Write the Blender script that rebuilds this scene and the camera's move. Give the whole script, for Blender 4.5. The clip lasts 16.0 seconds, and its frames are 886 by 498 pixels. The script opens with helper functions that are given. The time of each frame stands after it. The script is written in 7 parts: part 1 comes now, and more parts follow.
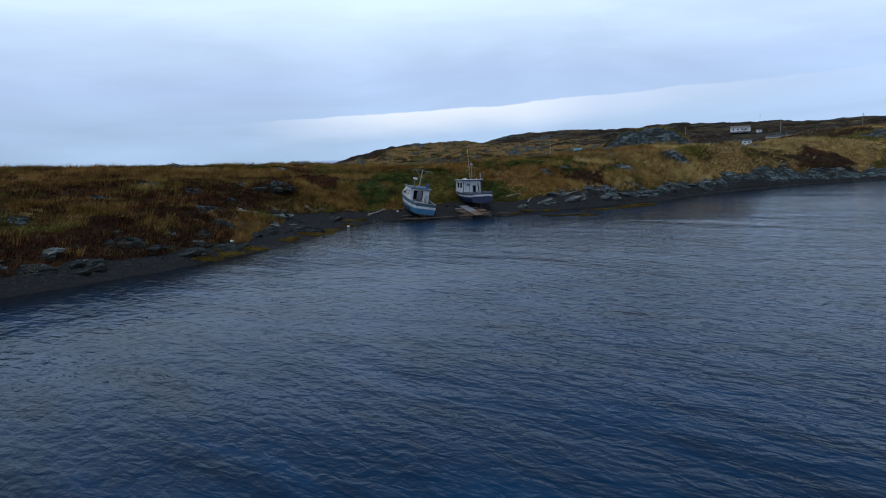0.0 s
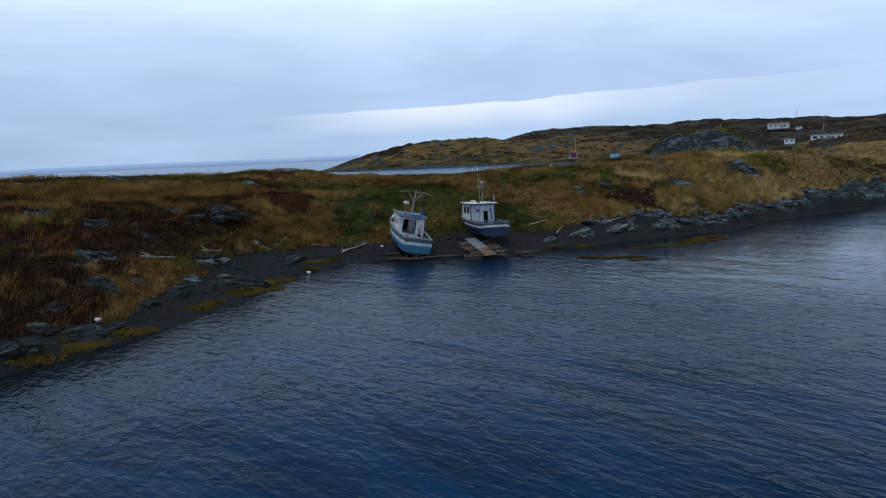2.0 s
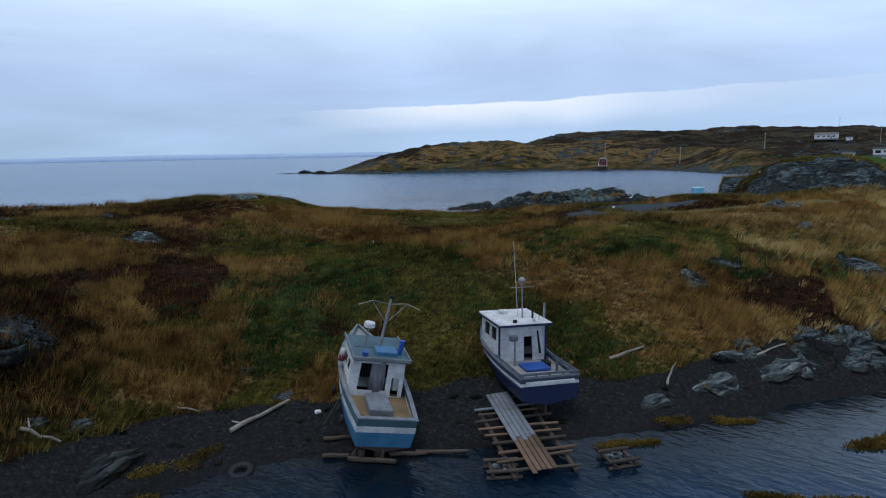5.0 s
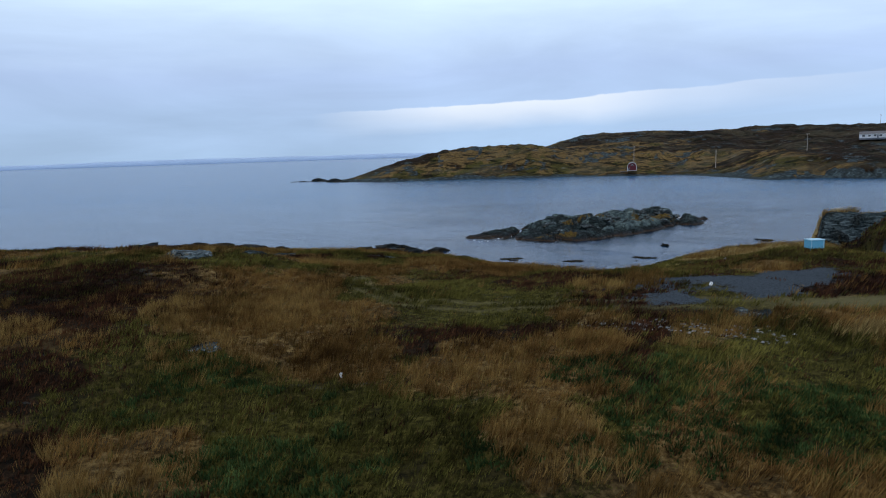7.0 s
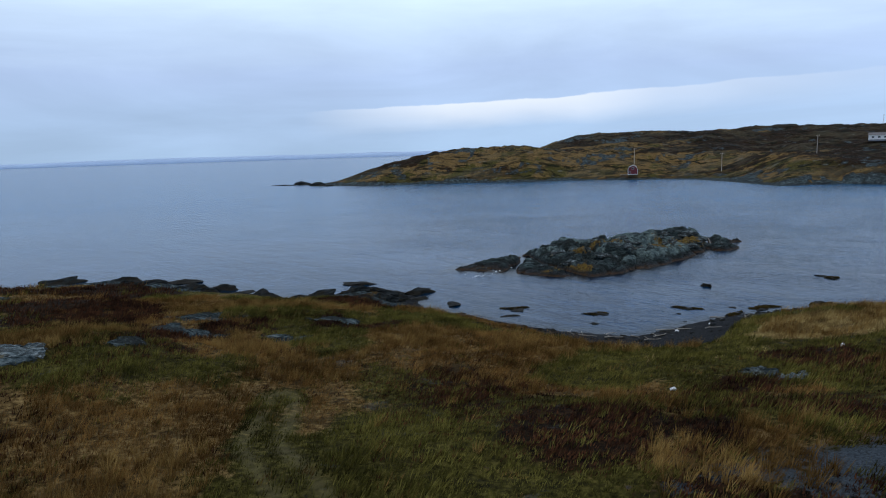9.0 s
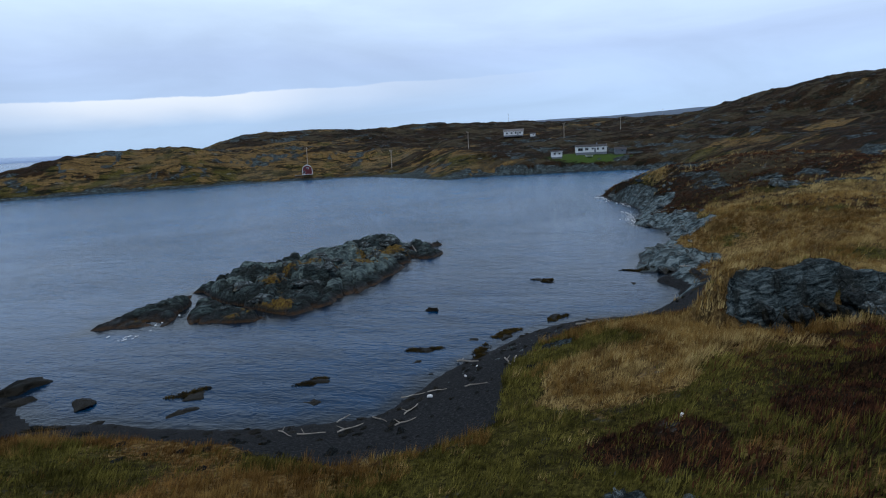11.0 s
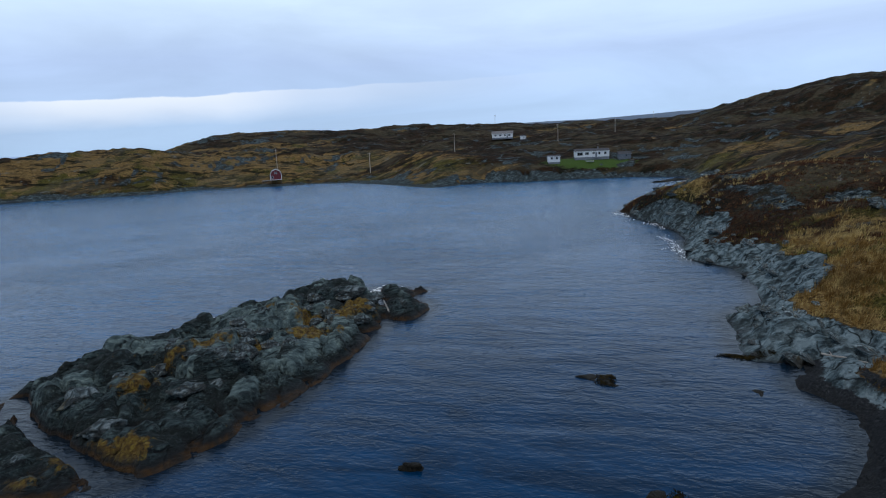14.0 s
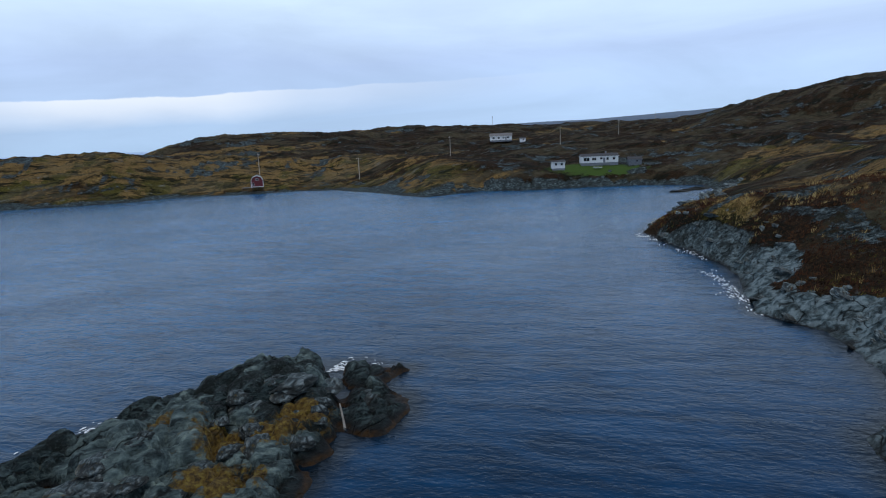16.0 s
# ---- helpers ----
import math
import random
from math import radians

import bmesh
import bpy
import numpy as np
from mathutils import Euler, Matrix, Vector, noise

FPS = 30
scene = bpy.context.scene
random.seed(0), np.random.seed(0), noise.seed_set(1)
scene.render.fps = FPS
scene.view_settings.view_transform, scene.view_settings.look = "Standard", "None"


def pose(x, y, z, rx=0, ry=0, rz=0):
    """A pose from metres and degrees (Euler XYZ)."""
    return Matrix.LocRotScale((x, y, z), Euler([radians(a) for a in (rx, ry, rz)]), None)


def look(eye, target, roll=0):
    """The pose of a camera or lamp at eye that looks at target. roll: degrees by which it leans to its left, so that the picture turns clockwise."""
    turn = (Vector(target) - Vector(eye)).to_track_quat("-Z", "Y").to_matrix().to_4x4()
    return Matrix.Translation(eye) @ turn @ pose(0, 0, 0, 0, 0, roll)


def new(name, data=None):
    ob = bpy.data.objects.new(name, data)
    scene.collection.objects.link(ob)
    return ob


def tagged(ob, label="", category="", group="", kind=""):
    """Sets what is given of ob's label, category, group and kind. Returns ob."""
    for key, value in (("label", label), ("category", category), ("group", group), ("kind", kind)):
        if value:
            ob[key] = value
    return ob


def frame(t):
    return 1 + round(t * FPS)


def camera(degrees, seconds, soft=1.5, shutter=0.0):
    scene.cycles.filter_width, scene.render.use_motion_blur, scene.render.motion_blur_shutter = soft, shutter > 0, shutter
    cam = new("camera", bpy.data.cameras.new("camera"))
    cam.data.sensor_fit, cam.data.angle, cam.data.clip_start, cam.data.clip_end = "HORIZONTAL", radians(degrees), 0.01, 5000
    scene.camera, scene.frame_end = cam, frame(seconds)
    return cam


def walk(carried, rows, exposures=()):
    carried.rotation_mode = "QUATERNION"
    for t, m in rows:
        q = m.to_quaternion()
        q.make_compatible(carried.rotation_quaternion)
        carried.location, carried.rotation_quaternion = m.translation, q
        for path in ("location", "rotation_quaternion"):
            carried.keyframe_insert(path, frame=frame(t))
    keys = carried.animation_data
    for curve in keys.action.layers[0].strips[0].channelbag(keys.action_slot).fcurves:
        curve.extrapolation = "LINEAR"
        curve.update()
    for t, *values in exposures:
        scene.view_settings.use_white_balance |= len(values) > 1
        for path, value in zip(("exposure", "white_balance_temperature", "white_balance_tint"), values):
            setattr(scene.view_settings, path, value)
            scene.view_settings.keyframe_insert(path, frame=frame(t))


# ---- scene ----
cam = camera(70.8, 16.0, soft=1.1)
PATH = [
    (0, (6.464, 11.673, 7.543), (6.397, 13.652, 7.257), -2.7),
    (0.5, (7.199, 16.84, 8.232), (7.1, 18.816, 7.938), -2.4),
    (1, (7.803, 22.174, 8.862), (7.681, 24.147, 8.561), -2.4),
    (1.5, (8.137, 27.591, 9.349), (8.003, 29.564, 9.048), -2.2),
    (2, (8.106, 33.202, 9.668), (7.97, 35.174, 9.369), -2.5),
    (2.5, (7.64, 38.763, 10.016), (7.521, 40.737, 9.719), -2.3),
    (3, (7.062, 44.23, 10.521), (6.968, 46.205, 10.224), -2.3),
    (3.5, (7.12, 49.569, 11.155), (7.01, 51.543, 10.854), -2.1),
    (4, (7.216, 54.745, 11.801), (7.072, 56.717, 11.501), -1.9),
    (4.5, (7.222, 60.08, 12.443), (7.051, 62.05, 12.145), -1.6),
    (4.7, (7.143, 62.21, 12.802), (6.963, 64.179, 12.499), -1.3),
    (6.8, (5.504, 85.444, 16.794), (5.252, 87.406, 16.496), -1.8),
    (7, (5.328, 87.803, 17.207), (5.072, 89.764, 16.906), -1.8),
    (7.5, (4.925, 93.751, 18.141), (4.661, 95.71, 17.838), -1.7),
    (8, (4.532, 99.795, 19.048), (4.26, 101.753, 18.745), -1.7),
    (8.5, (4.079, 105.735, 19.544), (3.805, 107.693, 19.241), -1.8),
    (9, (3.599, 111.681, 19.672), (3.369, 113.644, 19.365), -1.8),
    (9.5, (3.209, 117.672, 19.681), (3.232, 119.647, 19.364), -2.0),
    (10, (2.997, 123.72, 19.672), (3.506, 125.624, 19.333), -2.5),
    (10.2, (3.08, 126.134, 19.681), (3.732, 127.993, 19.335), -2.7),
    (12.3, (9.321, 149.004, 19.647), (10.117, 150.805, 19.297), -2.9),
    (12.5, (10.218, 151.174, 19.615), (11.017, 152.974, 19.267), -2.8),
    (13, (12.702, 156.604, 19.622), (13.505, 158.403, 19.275), -2.7),
    (13.5, (15.359, 162.151, 19.6), (16.165, 163.948, 19.253), -2.7),
    (14, (17.948, 167.405, 19.711), (18.757, 169.201, 19.365), -2.6),
    (14.5, (20.512, 172.768, 19.812), (21.326, 174.562, 19.467), -2.6),
    (15, (23.168, 178.249, 20.011), (23.984, 180.042, 19.666), -2.5),
    (15.5, (25.986, 183.568, 20.517), (26.804, 185.36, 20.173), -2.5),
    (16, (28.889, 189.09, 21.36), (29.708, 190.881, 21.014), -2.6),
]
SKY_STOPS = [(0.0, (0.35, 0.5, 0.714)), (0.05, (0.37, 0.515, 0.748)), (0.12, (0.406, 0.535, 0.787)), (0.22, (0.609, 0.77, 0.972)), (0.3, (0.589, 0.75, 0.962)), (0.45, (0.365, 0.47, 0.651)), (0.62, (0.294, 0.38, 0.535)), (1.0, (0.264, 0.34, 0.476))]
SKY_STRENGTH, SUN_STRENGTH, WAVE = 1.08, 1.0, 0.072
walk(cam, [(t, look(eye, target, roll)) for t, eye, target, roll in PATH])
scene.view_settings.exposure = 0.08


# ---- light: an overcast sky with a bright gap low over the land ----
def math_node(nt, op, a, b=None, c=None, clamp=False):
    n = nt.nodes.new("ShaderNodeMath")
    n.operation, n.use_clamp = op, clamp
    for i, v in enumerate((a, b, c)):
        if v is None:
            continue
        if isinstance(v, (int, float)):
            n.inputs[i].default_value = v
        else:
            nt.links.new(v, n.inputs[i])
    return n.outputs[0]


def mix_node(nt, fac, a, b, blend="MIX"):
    n = nt.nodes.new("ShaderNodeMix")
    n.data_type, n.blend_type = "RGBA", blend
    for i, v in ((0, fac), (6, a), (7, b)):
        if isinstance(v, (int, float)):
            n.inputs[i].default_value = v
        elif isinstance(v, tuple):
            n.inputs[i].default_value = (*v, 1)
        else:
            nt.links.new(v, n.inputs[i])
    return n.outputs[2]


def ramp_node(nt, fac, stops, smooth=False):
    n = nt.nodes.new("ShaderNodeValToRGB")
    n.color_ramp.interpolation = "EASE" if smooth else "LINEAR"
    e = n.color_ramp.elements
    while len(e) < len(stops):
        e.new(0.5)
    for el, (p, col) in zip(e, stops):
        el.position = p
        el.color = (*col, 1) if isinstance(col, tuple) else (col, col, col, 1)
    nt.links.new(fac, n.inputs[0])
    return n.outputs[0]


def noise_node(nt, vec, scale, detail=4.0, rough=0.55, dist=0.0, kind="FBM", out=0):
    n = nt.nodes.new("ShaderNodeTexNoise")
    n.noise_type = kind
    n.inputs["Scale"].default_value = scale
    n.inputs["Detail"].default_value = detail
    n.inputs["Roughness"].default_value = rough
    n.inputs["Distortion"].default_value = dist
    nt.links.new(vec, n.inputs["Vector"])
    return n.outputs[out]


def map_node(nt, vec, scale=(1, 1, 1), rot=(0, 0, 0), loc=(0, 0, 0)):
    n = nt.nodes.new("ShaderNodeMapping")
    n.inputs["Scale"].default_value = scale
    n.inputs["Rotation"].default_value = [radians(a) for a in rot]
    n.inputs["Location"].default_value = loc
    nt.links.new(vec, n.inputs["Vector"])
    return n.outputs[0]


world = bpy.data.worlds.new("overcast_sky")
scene.world = world
world.use_nodes = True
wt = world.node_tree
wt.nodes.clear()
w_out = wt.nodes.new("ShaderNodeOutputWorld")
w_bg = wt.nodes.new("ShaderNodeBackground")
w_sky = wt.nodes.new("ShaderNodeTexSky")
w_sky.sky_type, w_sky.sun_disc = "NISHITA", False
w_sky.sun_elevation, w_sky.sun_rotation = radians(75), radians(213)
w_co = wt.nodes.new("ShaderNodeTexCoord").outputs["Generated"]
w_sep = wt.nodes.new("ShaderNodeSeparateXYZ")
wt.links.new(w_co, w_sep.inputs[0])
# low clouds: seen flat on, so stretched along the horizon
w_wisp = noise_node(wt, map_node(wt, w_co, (1.6, 1.6, 11)), 1.7, 6, 0.55, 0.4)
w_big = noise_node(wt, map_node(wt, w_co, (1.2, 1.2, 5.5), loc=(3.1, 0.4, 0)), 1.9, 6, 0.55, 0.5)
w_wob = math_node(wt, "MULTIPLY_ADD", w_wisp, 0.06, -0.03)
w_el = math_node(wt, "ADD", w_sep.outputs["Z"], w_wob)
w_grad = ramp_node(wt, w_el, SKY_STOPS)
w_soft = ramp_node(wt, w_big, [(0.34, 0.91), (0.66, 1.08)])
w_col = mix_node(wt, 1.0, w_grad, w_soft, "MULTIPLY")
w_east = ramp_node(wt, math_node(wt, "MULTIPLY_ADD", w_sep.outputs["X"], 0.5, 0.5), [(0.25, 0.98), (0.36, 1.0), (0.43, 1.12), (0.52, 1.04), (0.6, 1.0), (0.75, 1.1), (0.85, 1.16)])
w_col = mix_node(wt, 1.0, w_col, w_east, "MULTIPLY")
# the gap: a lighter streak whose upper rim is sharp, rising to the east
w_rim = math_node(wt, "MULTIPLY_ADD", w_sep.outputs["X"], 0.03, 0.077)
w_rim = math_node(wt, "ADD", w_rim, math_node(wt, "MULTIPLY_ADD", noise_node(wt, map_node(wt, w_co, (3, 3, 9)), 2.2, 5, 0.55), 0.022, -0.011))
w_below = math_node(wt, "SUBTRACT", w_rim, w_sep.outputs["Z"])
w_gap = ramp_node(wt, math_node(wt, "MULTIPLY_ADD", w_below, 6.0, 0.5), [(0.494, 0.0), (0.506, 1.0), (0.60, 0.75), (0.76, 0.0)])
w_side = ramp_node(wt, math_node(wt, "MULTIPLY_ADD", w_sep.outputs["X"], 0.5, 0.5), [(0.34, 0.0), (0.45, 1.0), (0.55, 0.95), (0.61, 0.45), (0.72, 0.15), (0.82, 0.0)])
w_north = ramp_node(wt, w_sep.outputs["Y"], [(0.0, 0.0), (0.3, 1.0)])
w_gap = math_node(wt, "MULTIPLY", w_gap, math_node(wt, "MULTIPLY", w_side, w_north))
w_col = mix_node(wt, w_gap, w_col, (0.74, 0.81, 0.92))
w_all = wt.nodes.new("ShaderNodeMix")
w_all.data_type = "RGBA"
w_all.inputs[0].default_value = 0.04
wt.links.new(w_col, w_all.inputs[6])
w_thin = mix_node(wt, 1.0, w_sky.outputs[0], (0.1, 0.1, 0.1), "MULTIPLY")
wt.links.new(w_thin, w_all.inputs[7])
wt.links.new(w_all.outputs[2], w_bg.inputs[0])
w_bg.inputs[1].default_value = SKY_STRENGTH
wt.links.new(w_bg.outputs[0], w_out.inputs[0])

sun = new("sun", bpy.data.lights.new("sun", "SUN"))
sun.data.energy, sun.data.angle, sun.data.color = SUN_STRENGTH, radians(25), (1.0, 0.97, 0.92)
sun.matrix_world = look((0, 0, 400), (58, 90, 0))


# ---- materials ----
def material(name, rough=0.8, metal=0.0, spec=0.4):
    m = bpy.data.materials.new(name)
    m.use_nodes = True
    nt = m.node_tree
    b = nt.nodes["Principled BSDF"]
    b.inputs["Roughness"].default_value, b.inputs["Metallic"].default_value = rough, metal
    b.inputs["Specular IOR Level"].default_value = spec
    return m, nt, b


def coords(nt, which="Object"):
    return nt.nodes.new("ShaderNodeTexCoord").outputs[which]


def bump(nt, b, height, strength=0.5, dist=0.05):
    n = nt.nodes.new("ShaderNodeBump")
    n.inputs["Strength"].default_value, n.inputs["Distance"].default_value = strength, dist
    nt.links.new(height, n.inputs["Height"])
    nt.links.new(n.outputs[0], b.inputs["Normal"])


def weathered(name, col, dirt, rough=0.6, scale=1.0, amount=0.5, grain=(1, 1, 1), metal=0.0, relief=0.02, spread=0.0):
    """A painted or bare surface with stains at two scales and a little relief."""
    m, nt, b = material(name, rough, metal)
    v = coords(nt)
    big = noise_node(nt, v, 0.9 * scale, 5, 0.6, 0.3)
    fine = noise_node(nt, map_node(nt, v, grain), 7.0 * scale, 5, 0.65)
    f = math_node(nt, "MULTIPLY", ramp_node(nt, big, [(0.42, 0.0), (0.7, 1.0)]), amount)
    c = mix_node(nt, f, col, dirt)
    c = mix_node(nt, math_node(nt, "MULTIPLY", ramp_node(nt, fine, [(0.5, 0.0), (0.72, 1.0)]), amount), c, dirt)
    if spread:
        r = nt.nodes.new("ShaderNodeObjectInfo").outputs["Random"]
        c = mix_node(nt, 1.0, c, ramp_node(nt, r, [(0.0, 1 - spread), (1.0, 1 + spread)]), "MULTIPLY")
    nt.links.new(c, b.inputs["Base Color"])
    bump(nt, b, fine, 0.6, relief)
    return m


def plain(name, col, rough=0.6, metal=0.0):
    m, nt, b = material(name, rough, metal)
    f = noise_node(nt, coords(nt), 4.0, 4)
    c = mix_node(nt, math_node(nt, "MULTIPLY", f, 0.35), col, tuple(0.55 * v for v in col))
    nt.links.new(c, b.inputs["Base Color"])
    return m


def rock_colour(nt, v, s=1.0):
    """Grey-green schist: pale worn faces, dark seams along the bedding, lichen."""
    bed = map_node(nt, v, (0.45 * s, 1.5 * s, 2.2 * s), (18, 0, 38))
    seam = noise_node(nt, bed, 1.6, 8, 0.68, 0.8)
    blot = noise_node(nt, v, 0.55 * s, 6, 0.62, 0.5)
    fine = noise_node(nt, v, 6.0 * s, 6, 0.7)
    c = ramp_node(nt, seam, [(0.37, (0.007, 0.010, 0.011)), (0.45, (0.030, 0.041, 0.044)), (0.53, (0.095, 0.122, 0.128)), (0.63, (0.25, 0.285, 0.285))])
    c = mix_node(nt, ramp_node(nt, blot, [(0.47, 0.0), (0.57, 0.85)]), c, (0.036, 0.039, 0.036))
    c = mix_node(nt, math_node(nt, "MULTIPLY", ramp_node(nt, fine, [(0.56, 0.0), (0.7, 1.0)]), 0.5), c, (0.34, 0.35, 0.32))
    vo = nt.nodes.new("ShaderNodeTexVoronoi")
    vo.feature = "DISTANCE_TO_EDGE"
    vo.inputs["Scale"].default_value = 0.55 * s
    n = nt.nodes.new("ShaderNodeMapping")
    n.vector_type = "TEXTURE"
    n.inputs["Scale"].default_value = (3.6, 0.9, 1.0)
    n.inputs["Rotation"].default_value = (0.3, 0.2, radians(40))
    warped = nt.nodes.new("ShaderNodeVectorMath")
    warped.operation = "MULTIPLY_ADD"
    nt.links.new(noise_node(nt, v, 0.7 * s, 3, 0.5, out=1), warped.inputs[0])
    warped.inputs[1].default_value = (1.3, 1.3, 1.3)
    nt.links.new(v, warped.inputs[2])
    nt.links.new(warped.outputs[0], n.inputs["Vector"])
    nt.links.new(n.outputs[0], vo.inputs["Vector"])
    joint = ramp_node(nt, vo.outputs["Distance"], [(0.0, 1.0), (0.05, 0.0)])
    joint = math_node(nt, "MULTIPLY", joint, ramp_node(nt, noise_node(nt, map_node(nt, v, loc=(3, 8, 1)), 0.6 * s, 4, 0.6), [(0.46, 0.0), (0.56, 1.0)]))
    c = mix_node(nt, math_node(nt, "MULTIPLY", joint, 0.8), c, (0.010, 0.011, 0.011))
    seam = math_node(nt, "MULTIPLY_ADD", joint, -0.6, seam)
    return c, seam, fine, blot


def rock_material(name, tide=True, lichen=0.5, s=1.0, dark=1.0, moss_col=(0.20, 0.125, 0.022), moss_at=0.54):
    m, nt, b = material(name, 0.8, 0.0, 0.12 if dark > 0.5 else 0.06)
    v = coords(nt)
    geo = nt.nodes.new("ShaderNodeNewGeometry")
    c, seam, fine, blot = rock_colour(nt, v, s)
    moss = noise_node(nt, map_node(nt, v, loc=(7, 3, 0)), 0.42 * s, 6, 0.66, 0.6)
    c = mix_node(nt, math_node(nt, "MULTIPLY", ramp_node(nt, moss, [(moss_at, 0.0), (moss_at + 0.05, 1.0)]), lichen), c, moss_col)
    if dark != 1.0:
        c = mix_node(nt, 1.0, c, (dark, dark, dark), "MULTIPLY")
    if tide:
        sep = nt.nodes.new("ShaderNodeSeparateXYZ")
        nt.links.new(geo.outputs["Position"], sep.inputs[0])
        z = math_node(nt, "MULTIPLY_ADD", math_node(nt, "MULTIPLY_ADD", fine, 0.5, math_node(nt, "MULTIPLY", blot, 0.9)), -0.75, sep.outputs["Z"])
        wet = ramp_node(nt, math_node(nt, "MULTIPLY_ADD", z, 0.9, 0.5), [(0.36, 1.0), (0.74, 0.0)])
        c = mix_node(nt, math_node(nt, "MULTIPLY", wet, 0.92), c, (0.018, 0.016, 0.012))
        r = math_node(nt, "MULTIPLY_ADD", wet, -0.2, 0.8)
        nt.links.new(r, b.inputs["Roughness"])
    nt.links.new(c, b.inputs["Base Color"])
    bump(nt, b, math_node(nt, "ADD", seam, math_node(nt, "MULTIPLY", fine, 0.45)), 0.9, 0.22)
    return m


def islet_material():
    """Dark wet schist with pale blue-grey worn crowns and ochre weed in the hollows."""
    m, nt, b = material("islet_rock", 0.75, 0.0, 0.14)
    v = coords(nt)
    c, seam, fine, blot = rock_colour(nt, v, 0.8)
    att = nt.nodes.new("ShaderNodeAttribute")
    att.attribute_name = "growth"
    sep = nt.nodes.new("ShaderNodeSeparateColor")
    nt.links.new(att.outputs["Color"], sep.inputs[0])
    c = mix_node(nt, 1.0, c, (0.31, 0.335, 0.335), "MULTIPLY")
    streak = noise_node(nt, map_node(nt, v, (0.8, 1.9, 1.4), (10, 0, 62)), 0.9, 8, 0.66, 0.2)
    crown = ramp_node(nt, streak, [(0.36, (0.018, 0.024, 0.026)), (0.44, (0.055, 0.071, 0.074)), (0.55, (0.125, 0.149, 0.147)), (0.69, (0.27, 0.30, 0.27))])
    crown = mix_node(nt, ramp_node(nt, seam, [(0.0, 0.9), (0.38, 0.0)]), crown, (0.012, 0.014, 0.014))
    c = mix_node(nt, ramp_node(nt, math_node(nt, "MULTIPLY_ADD", fine, 0.8, math_node(nt, "MULTIPLY", sep.outputs[1], 0.5)), [(0.44, 0.0), (0.80, 0.95)]), c, crown)
    c = mix_node(nt, 1.0, c, (0.88, 1.0, 0.98), "MULTIPLY")
    weed = ramp_node(nt, noise_node(nt, v, 3.0, 6, 0.7), [(0.36, (0.035, 0.020, 0.006)), (0.5, (0.115, 0.066, 0.013)), (0.64, (0.20, 0.145, 0.026))])
    patch = noise_node(nt, v, 1.1, 6, 0.68, 0.5)
    c = mix_node(nt, ramp_node(nt, math_node(nt, "MULTIPLY_ADD", patch, 0.8, math_node(nt, "MULTIPLY", sep.outputs[0], 0.4)), [(0.52, 0.0), (0.62, 0.95)]), c, weed)
    geo = nt.nodes.new("ShaderNodeNewGeometry")
    pos = nt.nodes.new("ShaderNodeSeparateXYZ")
    nt.links.new(geo.outputs["Position"], pos.inputs[0])
    z = math_node(nt, "MULTIPLY_ADD", math_node(nt, "MULTIPLY_ADD", fine, 0.5, math_node(nt, "MULTIPLY", blot, 1.3)), -0.45, pos.outputs["Z"])
    wet = ramp_node(nt, math_node(nt, "MULTIPLY_ADD", z, 0.6, 0.4), [(0.38, 1.0), (0.62, 0.0)])
    low = ramp_node(nt, math_node(nt, "MULTIPLY_ADD", z, 1.0, 0.5), [(0.26, 1.0), (0.44, 0.0)])
    tang = mix_node(nt, math_node(nt, "MULTIPLY", low, ramp_node(nt, patch, [(0.4, 0.2), (0.58, 1.0)])), (0.009, 0.010, 0.010), (0.050, 0.024, 0.007))
    c = mix_node(nt, math_node(nt, "MULTIPLY", wet, 0.93), c, tang)
    nt.links.new(c, b.inputs["Base Color"])
    nt.links.new(math_node(nt, "MULTIPLY_ADD", wet, -0.25, 0.8), b.inputs["Roughness"])
    bump(nt, b, math_node(nt, "ADD", math_node(nt, "ADD", seam, streak), math_node(nt, "MULTIPLY", fine, 0.5)), 1.0, 0.32)
    return m


